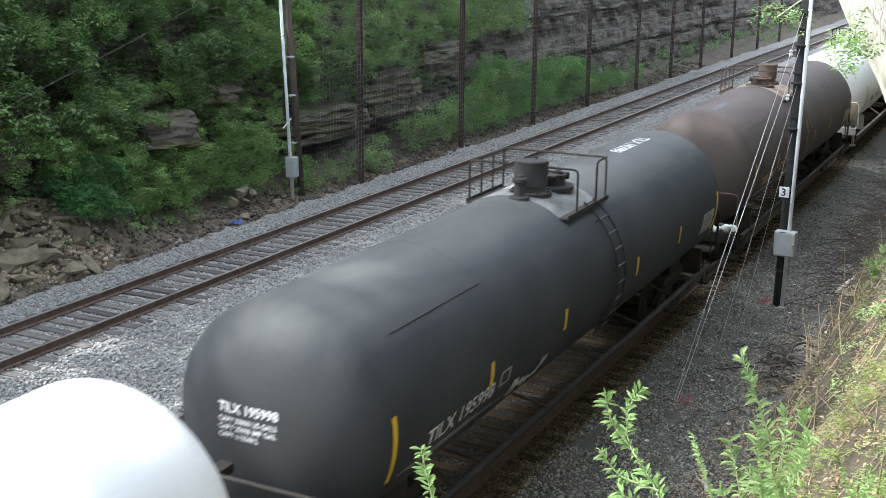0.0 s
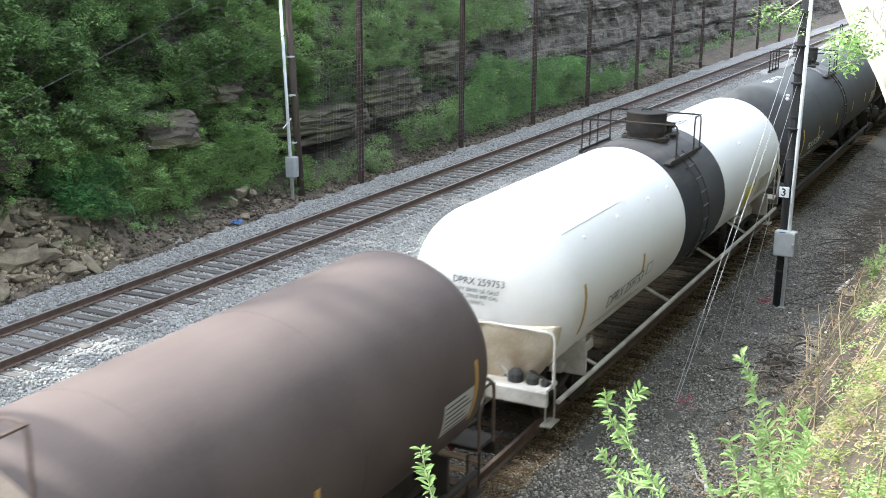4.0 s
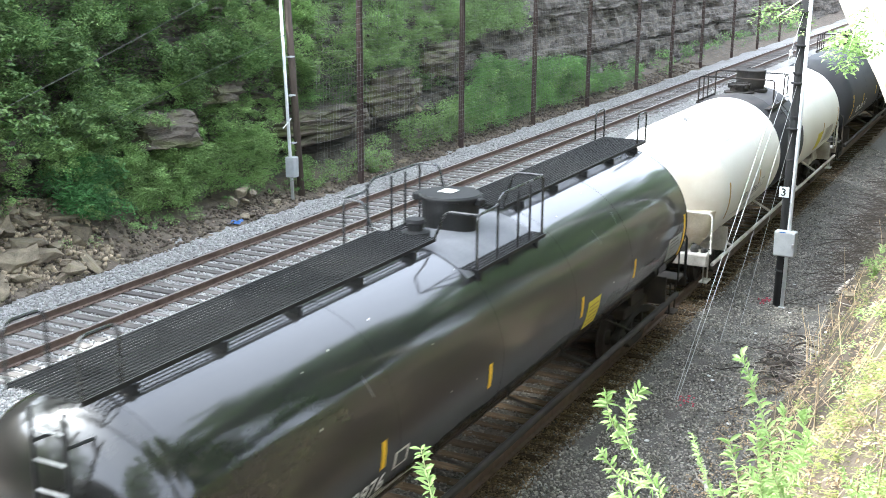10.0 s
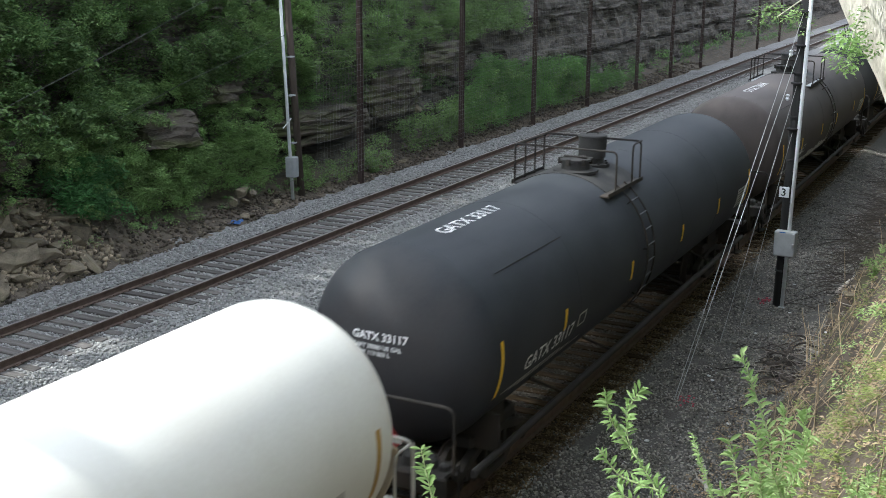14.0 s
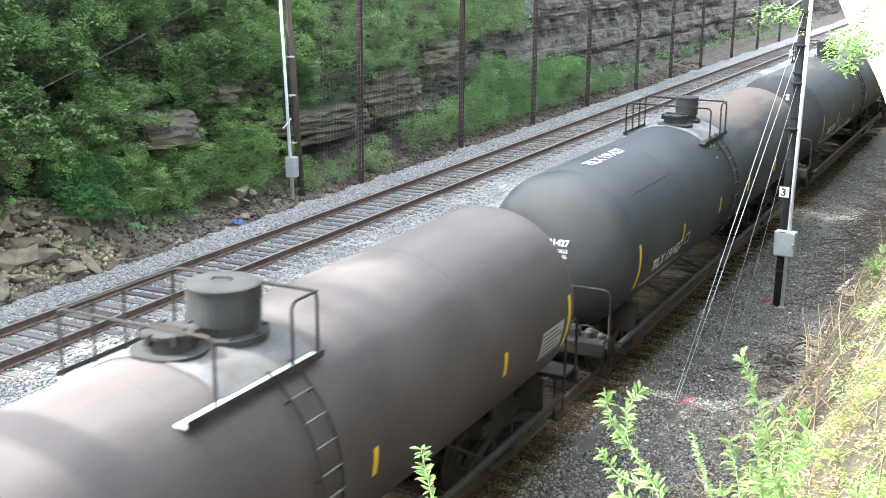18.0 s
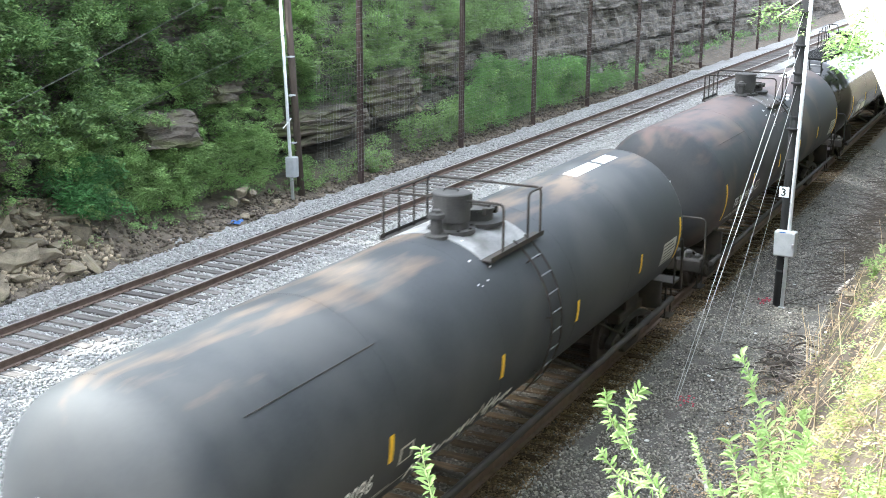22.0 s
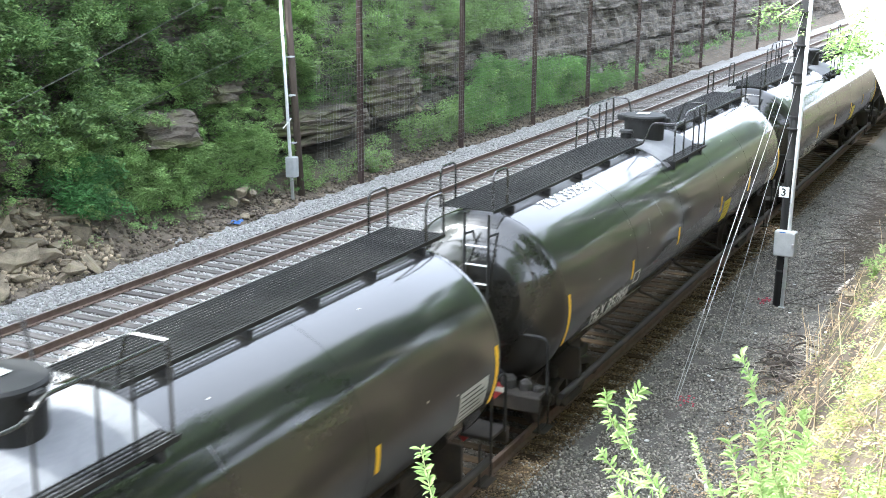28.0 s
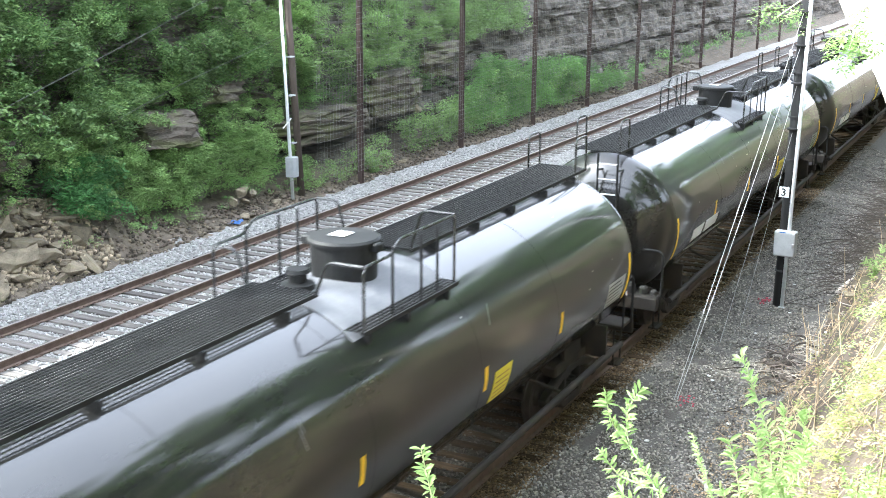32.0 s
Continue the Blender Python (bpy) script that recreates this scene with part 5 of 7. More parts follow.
def make_litter():
    rng = random.Random(71)
    bm = bmesh.new()
    bmesh.ops.create_grid(bm, x_segments=7, y_segments=7, size=0.17)
    for v in bm.verts:
        v.co.z = 0.06 + 0.1 * noise.noise(v.co * 5)
        v.co.y *= 1.2
    me = bpy.data.meshes.new("sheet")
    bmesh.ops.solidify(bm, geom=bm.faces, thickness=0.006)
    bm.to_mesh(me), bm.free()
    me.materials.append(M["blue"])
    ob = new("plastic_sheet", me)
    ob.matrix_world = pose(-13.15, 27.75, -0.42, 0, 0, 20)
    tagged(ob, "crumpled blue plastic sheet on the ballast edge", "litter")
    for (x, y) in ((2.28, 20.98), (2.2, 28.4)):
        bm = bmesh.new()
        for i in range(22):
            a, d = rng.uniform(0, 6.3), rng.uniform(0, 0.38)
            p = Vector((x + d * math.cos(a) * 0.6, y + d * math.sin(a), -0.69))
            k = rng.uniform(0.012, 0.026)
            add_box(bm, p - Vector((k, k, 0.02)), p + Vector((k, k, 0.02)), 0.006, None)
        me = bpy.data.meshes.new("stones")
        bm.to_mesh(me), bm.free()
        me.materials.append(M["red_paint"])
        tagged(new("painted_stones", me), "patch of stones sprayed with red marker paint", "marking", kind="stuff")
    for i in range(30):
        x, y = (rng.uniform(2.2, 4.6), rng.uniform(18, 34)) if i < 16 else (rng.gauss(4.3, 0.35), rng.gauss(24.3, 0.6))
        bm = bmesh.new()
        bmesh.ops.create_icosphere(bm, subdivisions=2, radius=rng.uniform(0.016, 0.038))
        for v in bm.verts:
            v.co = Vector((v.co.x * 1.3, v.co.y, v.co.z * 0.5)) * (1 + 0.4 * noise.noise(v.co * 20 + Vector((i, 0, 0))))
        me = bpy.data.meshes.new("scrap")
        bm.to_mesh(me), bm.free()
        me.materials.append(M["litter"])
        ob = new("paper_scrap", me)
        ob.location = (x, y, ground_z(x, y) + 0.03)
        tagged(ob, "crumpled pale scrap lying on the gravel", "litter", "litter on the gravel")

# ---- tank cars ----
# In a car's own space: x across, y along (near end -), z up from the rail head.
ZC, PITCH, SPEED = 2.32, 18.93, 7.889
TRAIN_X, TRAIN_Z = -0.27, -0.35
_text = {}
_shared = {}


def text_mesh(s, size, bold=True):
    if (s, size, bold) not in _text:
        cu = bpy.data.curves.new("letters", "FONT")
        cu.body, cu.size, cu.resolution_u = s, size, 2
        cu.offset = 0.0 if not bold else 0.014 * size if size > 0.2 else 0.03 * size
        ob = bpy.data.objects.new("letters", cu)
        _text[s, size, bold] = bpy.data.meshes.new_from_object(ob)
        bpy.data.objects.remove(ob)
    return _text[s, size, bold]


def shared(key, make, material, smooth=False):
    """One mesh for all alike pieces."""
    if key not in _shared:
        bm = make()
        me = bpy.data.meshes.new(key[0] if isinstance(key, tuple) else key)
        bm.to_mesh(me)
        bm.free()
        me.materials.append(material)
        if smooth:
            me.shade_smooth()
        _shared[key] = me
    return _shared[key]


def head_y(q, depth):
    """How far the dished head bulges at q of its radius: flat in the middle, with a tight knuckle."""
    return depth * (1 - min(1.0, abs(q)) ** 2.3) ** 0.5


def tank_profile(r, half, depth, n=16):
    pts = []
    for k in range(n):
        q = math.sin(math.pi / 2 * k / n)
        pts.append((max(0.001, r * q), -half - head_y(q, depth)))
    return pts


def tank_shell(r, half, depth):
    prof = tank_profile(r, half, depth)
    body = [(r, -half + 2 * half * k / 10) for k in range(11)]
    full = prof + body + [(a, -b) for a, b in prof[::-1]]
    return lathe(full, 72, "y", (0, 0, ZC))


def wrap(me_src, y0, a0, r, lift=0.014, size_x=1.0):
    """Lays flat lettering on the shell's right side: y0 its start along the car, a0 the angle of its foot from the horizontal."""
    me = me_src.copy()
    for v in me.vertices:
        a = a0 + v.co.y / r
        v.co = Vector(((r + lift) * math.cos(a), y0 + v.co.x * size_x, ZC + (r + lift) * math.sin(a)))
    return me


def face_wrap(me_src, x0, z0, r, half, depth, lift=0.02):
    """Lays flat lettering on the near head."""
    me = me_src.copy()
    for v in me.vertices:
        x, z = x0 + v.co.x, z0 + v.co.y
        d = min(0.98, math.hypot(x, z - ZC) / r)
        v.co = Vector((x, -half - head_y(d, depth) - lift, z))
    return me


def head_shield(r, half, depth, s):
    """A half-dish of plate standing off the lower half of a tank head, with a flange back to the shell."""
    bm = bmesh.new()
    rows = []
    n = 28
    for k in range(10):
        f = 0.1 + 0.8 * k / 9
        y = half + 0.2 + 0.9 * head_y(f, depth)
        rows.append([bm.verts.new((f * r * math.cos(a), s * y, min(ZC - 0.3, ZC + 1.1 * f * r * math.sin(a) - 0.15))) for a in (math.pi + math.pi * k / n for k in range(n + 1))])
    for u, v in zip(rows, rows[1:]):
        for k in range(n):
            bm.faces.new((u[k], v[k], v[k + 1], u[k + 1]))
    bm.faces.new([v for v in rows[0]])
    bmesh.ops.recalc_face_normals(bm, faces=bm.faces)
    bmesh.ops.solidify(bm, geom=bm.faces[:], thickness=0.025)
    return bm


def arc_strip(y0, y1, a0, a1, r, lift=0.005, n=10, slant=0.0):
    bm = bmesh.new()
    rows = []
    for k in range(n + 1):
        a = a0 + (a1 - a0) * k / n
        s = slant * k / n
        rows.append([bm.verts.new(((r + l) * math.cos(a), y + s, ZC + (r + l) * math.sin(a))) for y, l in ((y0, 0), (y0, lift), (y1, lift), (y1, 0))])
    for u, v in zip(rows, rows[1:]):
        for k in range(3):
            bm.faces.new((u[k], v[k], v[k + 1], u[k + 1]))
    bmesh.ops.recalc_face_normals(bm, faces=bm.faces)
    return bm


def wheelset_mesh():
    bm = bmesh.new()
    add_lathe(bm, [(0.08, -1.1), (0.09, -0.9), (0.085, 0.0), (0.09, 0.9), (0.08, 1.1)], 12, "x")
    for s in (-1, 1):
        prof = [(0.13, 0.64), (0.14, 0.70), (0.36, 0.705), (0.385, 0.68), (0.485, 0.678), (0.485, 0.708), (0.457, 0.72), (0.45, 0.81), (0.40, 0.815), (0.37, 0.77), (0.16, 0.75), (0.14, 0.83), (0.1, 0.85)]
        add_lathe(bm, [(r, s * h) for r, h in prof], 28, "x")
        for k in range(3):
            q = k * 2 * math.pi / 3
            add_box(bm, (-0.03, -0.03, 0.0), (0.03, 0.03, 0.02), 0.0, Matrix.Translation((s * 0.84, 0.05 * math.cos(q), 0.05 * math.sin(q))))
    return bm


def sideframe_mesh():
    """A cast truck side frame in the y-z plane, with openings round the springs."""
    bm = bmesh.new()
    t = 0.07

    def bar(pts, w):
        for (y0, z0), (y1, z1) in zip(pts, pts[1:]):
            d = Vector((0, y1 - y0, z1 - z0))
            m = Matrix.Translation((0, (y0 + y1) / 2, (z0 + z1) / 2)) @ Matrix.Rotation(math.atan2(z1 - z0, y1 - y0), 4, "X")
            add_box(bm, (-t, -d.length / 2 - 0.03, -w / 2), (t, d.length / 2 + 0.03, w / 2), 0.015, m)
    bar([(-1.2, 0.5), (-0.85, 0.64), (-0.3, 0.78), (0.3, 0.78), (0.85, 0.64), (1.2, 0.5)], 0.14)
    bar([(-0.72, 0.48), (-0.36, 0.2), (0.36, 0.2), (0.72, 0.48)], 0.13)
    bar([(-0.36, 0.25), (-0.34, 0.72)], 0.1)
    bar([(0.36, 0.25), (0.34, 0.72)], 0.1)
    for s in (-1, 1):
        add_box(bm, (-0.1, s * 0.89 - 0.16, 0.38), (0.1, s * 0.89 + 0.16, 0.6), 0.03)
        add_lathe(bm, [(0.0, 0.08), (0.1, 0.09), (0.11, 0.14), (0.06, 0.17)], 12, "x", (0, s * 0.89, 0.457))
    for y in (-0.2, 0.0, 0.2):
        for k in range(6):
            add_lathe(bm, [(0.05, 0.27 + k * 0.05), (0.075, 0.285 + k * 0.05), (0.05, 0.3 + k * 0.05)], 10, "z", (0, y, 0))
    return bm


SPINNING = []


def truck(car, y, dark):
    t = part("truck", box((-0.95, -0.2, 0.42), (0.95, 0.2, 0.72), 0.03), M["steel_black"], car, "cast steel two-axle truck")
    t.location = (0, y, 0)
    for s in (-1, 1):
        part_of("side_frame", shared("side_frame", sideframe_mesh, M["steel_black"]), None, t).location = (s * 1.0, 0, 0)
    for s in (-0.89, 0.89):
        w = part_of("wheelset", shared("wheelset", wheelset_mesh, M["wheel"]), None, t)
        w.location = (0, s, 0.457)
        SPINNING.append((w, s))
    part("brake_beam", box((-0.8, -0.05, 0.3), (0.8, 0.03, 0.38), 0.01), M["steel_black"], t).location = (0, 0.42, 0)
    return t


def rung(w, r=0.012):
    return lambda: tube([(0, -w / 2, 0), (0, w / 2, 0)], r, 6)


def side_ladder(car, r, y, metal, width=0.42, a_top=0.95, a_low=-0.75):
    lad = part("ladder", tube(arc_points(r + 0.09, y - width / 2, a_top, a_low), 0.018, 6), metal, car, "curved side ladder down the shell")
    part("stringer", tube(arc_points(r + 0.09, y + width / 2, a_top, a_low), 0.018, 6), metal, lad)
    n = 9
    for k in range(n):
        a = a_top + (a_low - a_top) * (k + 0.3) / n
        q = part_of("rung", shared(("rung", width), rung(width), M["paint_out"]), None, lad)
        q.location = ((r + 0.09) * math.cos(a), y, ZC + (r + 0.09) * math.sin(a))
    for a in (0.7, 0.1, -0.5):
        for s in (-1, 1):
            part("standoff", tube([((r - 0.01) * math.cos(a), y + s * width / 2, ZC + (r - 0.01) * math.sin(a)),
                                   ((r + 0.09) * math.cos(a), y + s * width / 2, ZC + (r + 0.09) * math.sin(a))], 0.014, 5), metal, lad)


def arc_points(r, y, a0, a1, n=14):
    return [(r * math.cos(a0 + (a1 - a0) * k / n), y, ZC + r * math.sin(a0 + (a1 - a0) * k / n)) for k in range(n + 1)]


def grating(x0, x1, y0, y1, z, pitch=0.06, bearer=0.55):
    """An open bar grating with a frame."""
    bm = bmesh.new()
    for x in (x0, x1 - 0.02):
        add_box(bm, (x, y0, z - 0.05), (x + 0.02, y1, z + 0.004))
    n = int((x1 - x0) / pitch)
    for k in range(1, n):
        x = x0 + (x1 - x0) * k / n
        add_box(bm, (x - 0.006, y0, z - 0.022), (x + 0.006, y1, z))
    m = max(2, int((y1 - y0) / 0.1))
    for k in range(m + 1):
        y = y0 + (y1 - y0) * k / m
        add_box(bm, (x0, y - 0.008, z - 0.012), (x1, y + 0.008, z + 0.004))
    return bm


def end_gear(car, s, metal, r, half, deep, railing, kind):
    """Stub sill, coupler, end platform and handrail at one end (s = -1 near, +1 far)."""
    e = PITCH / 2
    def at(a, b):
        return (min(s * a, s * b), max(s * a, s * b))
    y0, y1 = at(5.0, e - 0.62)
    sill = part("stub_sill", box((-0.3, y0, 0.62), (0.3, y1, 0.98), 0.03), metal, car)
    y0, y1 = at(5.6, 7.2)
    bm = bmesh.new()
    add_box(bm, (-1.05, y0, 0.8), (1.05, y1, 1.0), 0.03)
    for x in (-1.0, -0.55, 0.55, 1.0):
        yy0, yy1 = at(6.0, 6.8)
        add_box(bm, (x - 0.04, yy0, 0.85), (x + 0.04, yy1, ZC - math.sqrt(max(0.05, r * r - x * x)) + 0.06), 0.01)
    part("saddle", bm, metal, car, "bolster and saddle plates under the shell")
    y0, y1 = at(e - 1.3, e - 0.75)
    part("end_platform", box((-1.35, y0, 0.99), (1.35, y1, 1.05), 0.01), metal, car)
    y0, y1 = at(e - 0.8, e - 0.72)
    part("end_sill", box((-1.4, y0, 0.78), (1.4, y1, 1.05), 0.02), metal, car)
    # coupler
    bm = bmesh.new()
    y0, y1 = at(e - 0.75, e - 0.2)
    add_box(bm, (-0.09, y0, 0.72), (0.09, y1, 0.92), 0.03)
    y0, y1 = at(e - 0.3, e + 0.02)
    add_box(bm, (-0.05, y0, 0.66), (0.17, y1, 0.96), 0.05)
    y0, y1 = at(e - 0.2, e + 0.1)
    add_box(bm, (-0.17, y0, 0.7), (-0.06, y1, 0.94), 0.04)
    part("coupler", bm, M["steel_black"], car)
    part("air_hose", tube(bend([(0.3, s * (e - 0.7), 0.75), (0.33, s * (e - 0.45), 0.5), (0.2, s * (e - 0.1), 0.42)], 0.2), 0.025, 6), M["steel_black"], car, "black rubber air hose")
    # handrail across the end
    ye = s * (e - 0.95)
    hr = part("end_handrail", tube(bend([(-1.42, ye, 1.05), (-1.42, ye, 2.0), (1.42, ye, 2.0), (1.42, ye, 1.05)], 0.16), 0.026, 7), railing, car)
    part("rail_bracket", box((-0.35, min(ye, ye - s * 0.35), 1.9), (-0.15, max(ye, ye - s * 0.35), 2.02), 0.01), metal, hr)
    part("brace", tube([(-0.25, ye - s * 0.05, 1.95), (0.65, ye - s * 0.1, 1.05)], 0.03, 6), metal, hr)
    for x in (-1.25, 1.25):
        yy = s * (e - 1.25)
        st = part("side_step", tube(bend([(x, yy - 0.2, 1.0), (x, yy - 0.2, 0.32), (x, yy + 0.2, 0.32), (x, yy + 0.2, 1.0)], 0.05, 2), 0.018, 6), metal, car)
        part("tread", box((x - 0.1, yy - 0.2, 0.3), (x + 0.1, yy + 0.2, 0.325), 0.0), metal, st)
    if s > 0:
        part("side_handrail", tube(bend([(1.38, s * (e - 0.85), 1.05), (1.38, s * (e - 0.85), 1.95), (1.38, s * (e - 1.35), 1.95), (1.38, s * (e - 1.35), 1.02)], 0.12), 0.02, 7), railing, car)
    # placard on the end, hazard diamond
    if kind != "white":
        ph = part("placard_holder", box((-0.13, -0.006, -0.13), (0.13, 0.006, 0.13), 0.008), M["red_sign"], car, "red and white hazard diamond")
        ph.matrix_basis = Matrix.Translation((0.62, s * (e - 0.7), 0.8) if s > 0 else (0.62, s * (e - 0.7), 1.1) if kind == "gloss" else (0.5, s * (e - 0.85), 1.42)) @ Matrix.Rotation(radians(45), 4, "Y")
        part("white_band", box((-0.04, -0.011, -0.16), (0.04, 0.011, 0.16), 0.0), M["letter_dim"], ph).rotation_euler = (0, radians(45), 0)
    # brake gear at the near end
    if s < 0:
        for x, w, h in ((0.72, 0.13, 0.2), (1.02, 0.1, 0.16), (1.24, 0.07, 0.1)):
            part("brake_valve", lathe([(0.0, 1.05), (w, 1.05), (w, 1.05 + h * 0.7), (w * 0.6, 1.05 + h), (0.0, 1.06 + h)], 12, "z", (x, s * (e - 1.02), 0)), M["steel_grey"], car, "cast brake valve on the end platform")
        part("air_pipe", tube(bend([(0.5, s * (e - 1.05), 1.1), (0.9, s * (e - 1.2), 1.22), (1.3, s * (e - 1.1), 1.08), (1.4, s * (e - 1.3), 0.9)], 0.1), 0.018, 6), M["steel_black"], car)
        part("brake_wheel", lathe([(0.2, -0.015), (0.235, 0.0), (0.2, 0.015)], 20, "y", (-0.75, s * (e - 0.72), 1.25)), M["steel_black"], car)
        part("brake_box", box((-0.5, s * (e - 0.8) - 0.1, 1.0), (-0.15, s * (e - 0.8) + 0.2, 1.3), 0.03), M["steel_black"], car)


def dome_dull(car, r, metal, pad, drum, x0=0.9, flip=1, deck=None, wide=False, shift=0.0):
    """Top fittings of the plain cars: saddle pad, manway, valves, two side walkways and the railing."""
    zt = ZC + r
    part("saddle_pad", arc_strip(-0.85, 0.85, 0.95, math.pi - 0.95, r, 0.014, 20), pad, car, "plate round the top fittings")
    R, (mx, my), (vx, vy), relief = (0.42, (0.08, 0.3), (-0.05, -0.5), None) if wide and flip > 0 else (0.45, (0.08, -0.15), (0.2, 0.55), None) if wide else \
        (0.27, (0.12, 0.45), (0.08, -0.34), None) if flip > 0 else (0.29, (0.14, -0.34), (0.22, 0.38), (0.16, -0.88))
    mw = part("manway", lathe([(0.0, zt - 0.05), (R + 0.08, zt - 0.05), (R + 0.085, zt + 0.02), (R - 0.03, zt + 0.03), (R - 0.03, zt + 0.13), (R, zt + 0.14), (R, zt + 0.52), (R + 0.012, zt + 0.525), (R + 0.015, zt + 0.56), (R - 0.01, zt + 0.575), (0.0, zt + 0.59)], 28, "z", (mx, my, 0)), drum, car, "drum-shaped manway")
    for k in range(8):
        q = k * math.pi / 4
        part("bolt", box((-0.022, -0.022, 0), (0.022, 0.022, 0.05), 0.006), metal, mw).location = (mx + (R + 0.04) * math.cos(q), my + (R + 0.04) * math.sin(q), zt + 0.0)
    part("hinge", box((-0.06, R - 0.02, 0), (0.08, R + 0.09, 0.24), 0.02), metal, mw).location = (mx + 0.1, my, zt + 0.26)
    part("lid_handle", tube(bend([(mx - 0.1, my - 0.05, zt + 0.58), (mx - 0.1, my - 0.05, zt + 0.62), (mx + 0.1, my + 0.02, zt + 0.62), (mx + 0.1, my + 0.02, zt + 0.58)], 0.02, 2), 0.012, 5), metal, mw)
    vl = part("valve_cover", lathe([(0.0, zt - 0.05), (0.42, zt - 0.05), (0.43, zt + 0.015), (0.27, zt + 0.03), (0.26, zt + 0.17), (0.3, zt + 0.18), (0.3, zt + 0.22), (0.0, zt + 0.24)], 24, "z", (vx, vy, 0)), drum, car, "low bolted valve cover")
    for k in range(6):
        q = k * 1.047 + 0.4
        part("nut", box((-0.04, -0.04, 0), (0.04, 0.04, 0.12), 0.01), metal, vl).location = (vx + 0.29 * math.cos(q), vy + 0.29 * math.sin(q), zt + 0.12)
    part("lid_bar", box((-0.24, -0.03, 0), (0.24, 0.03, 0.04), 0.012), metal, vl).location = (vx, vy, zt + 0.23)
    if relief:
        part("relief_valve", lathe([(0.18, zt - 0.06), (0.18, zt + 0.02), (0.09, zt + 0.04), (0.09, zt + 0.26), (0.13, zt + 0.28), (0.13, zt + 0.34), (0.08, zt + 0.36), (0.07, zt + 0.4), (0.0, zt + 0.41)], 16, "z", (*relief, 0)), drum, car)
    zw = 3.57
    dy = -0.1 if flip > 0 or wide else 0.22
    near = {-1: -1.05 + dy, 1: -1.5 + dy} if wide else {-1: -0.66 + dy, 1: -1.08 + dy}
    far = 0.92 + dy
    for s in (-1, 1):
        w = part("walkway", box((s * x0 - 0.16, near[s], zw - 0.03), (s * x0 + 0.16, far, zw), 0.004), deck or metal, car)
        part("kick_plate", box((s * (x0 + 0.16) - 0.006, near[s], zw - 0.03), (s * (x0 + 0.16) + 0.006, far, zw + 0.05)), metal, w)
        for y in (near[s] + 0.25, far - 0.3):
            part("bracket", box((s * x0 - 0.12, y - 0.03, zw - 0.25), (s * x0 + 0.1, y + 0.03, zw - 0.03), 0.0), metal, w)
    top, xo = zw + 0.75, x0 + 0.12
    nl, e = near[-1] + 0.05, far - 0.06
    rail = part("railing", tube(bend([(xo, near[1] + 0.5, zw), (xo, near[1] + 0.5, top), (-xo, nl, top), (-xo, nl, zw)], 0.1), 0.02, 7), metal, car, "bent-pipe safety railing")
    part("back_rail", tube(bend([(xo, e, zw), (xo, e, top), (-xo, e, top), (-xo, e, zw)], 0.1), 0.02, 7), metal, rail)
    part("side_rail", tube(bend([(-xo, nl, top - 0.03), (-xo, e, top - 0.03)], 0.1), 0.02, 7), metal, rail)
    for y in (nl + 0.5, nl + 1.0):
        part("post", tube([(-xo, y, zw), (-xo, y, top - 0.03)], 0.018, 6), metal, rail)
    part("post", tube(bend([(xo, e - 0.5, zw), (xo, e - 0.5, top), (xo, e, top)], 0.12), 0.02, 6), metal, rail)
    for o in [c for c in car.children if c.name.split(".")[0] in ("saddle_pad", "manway", "valve_cover", "relief_valve", "walkway", "railing")]:
        o.location.y += shift


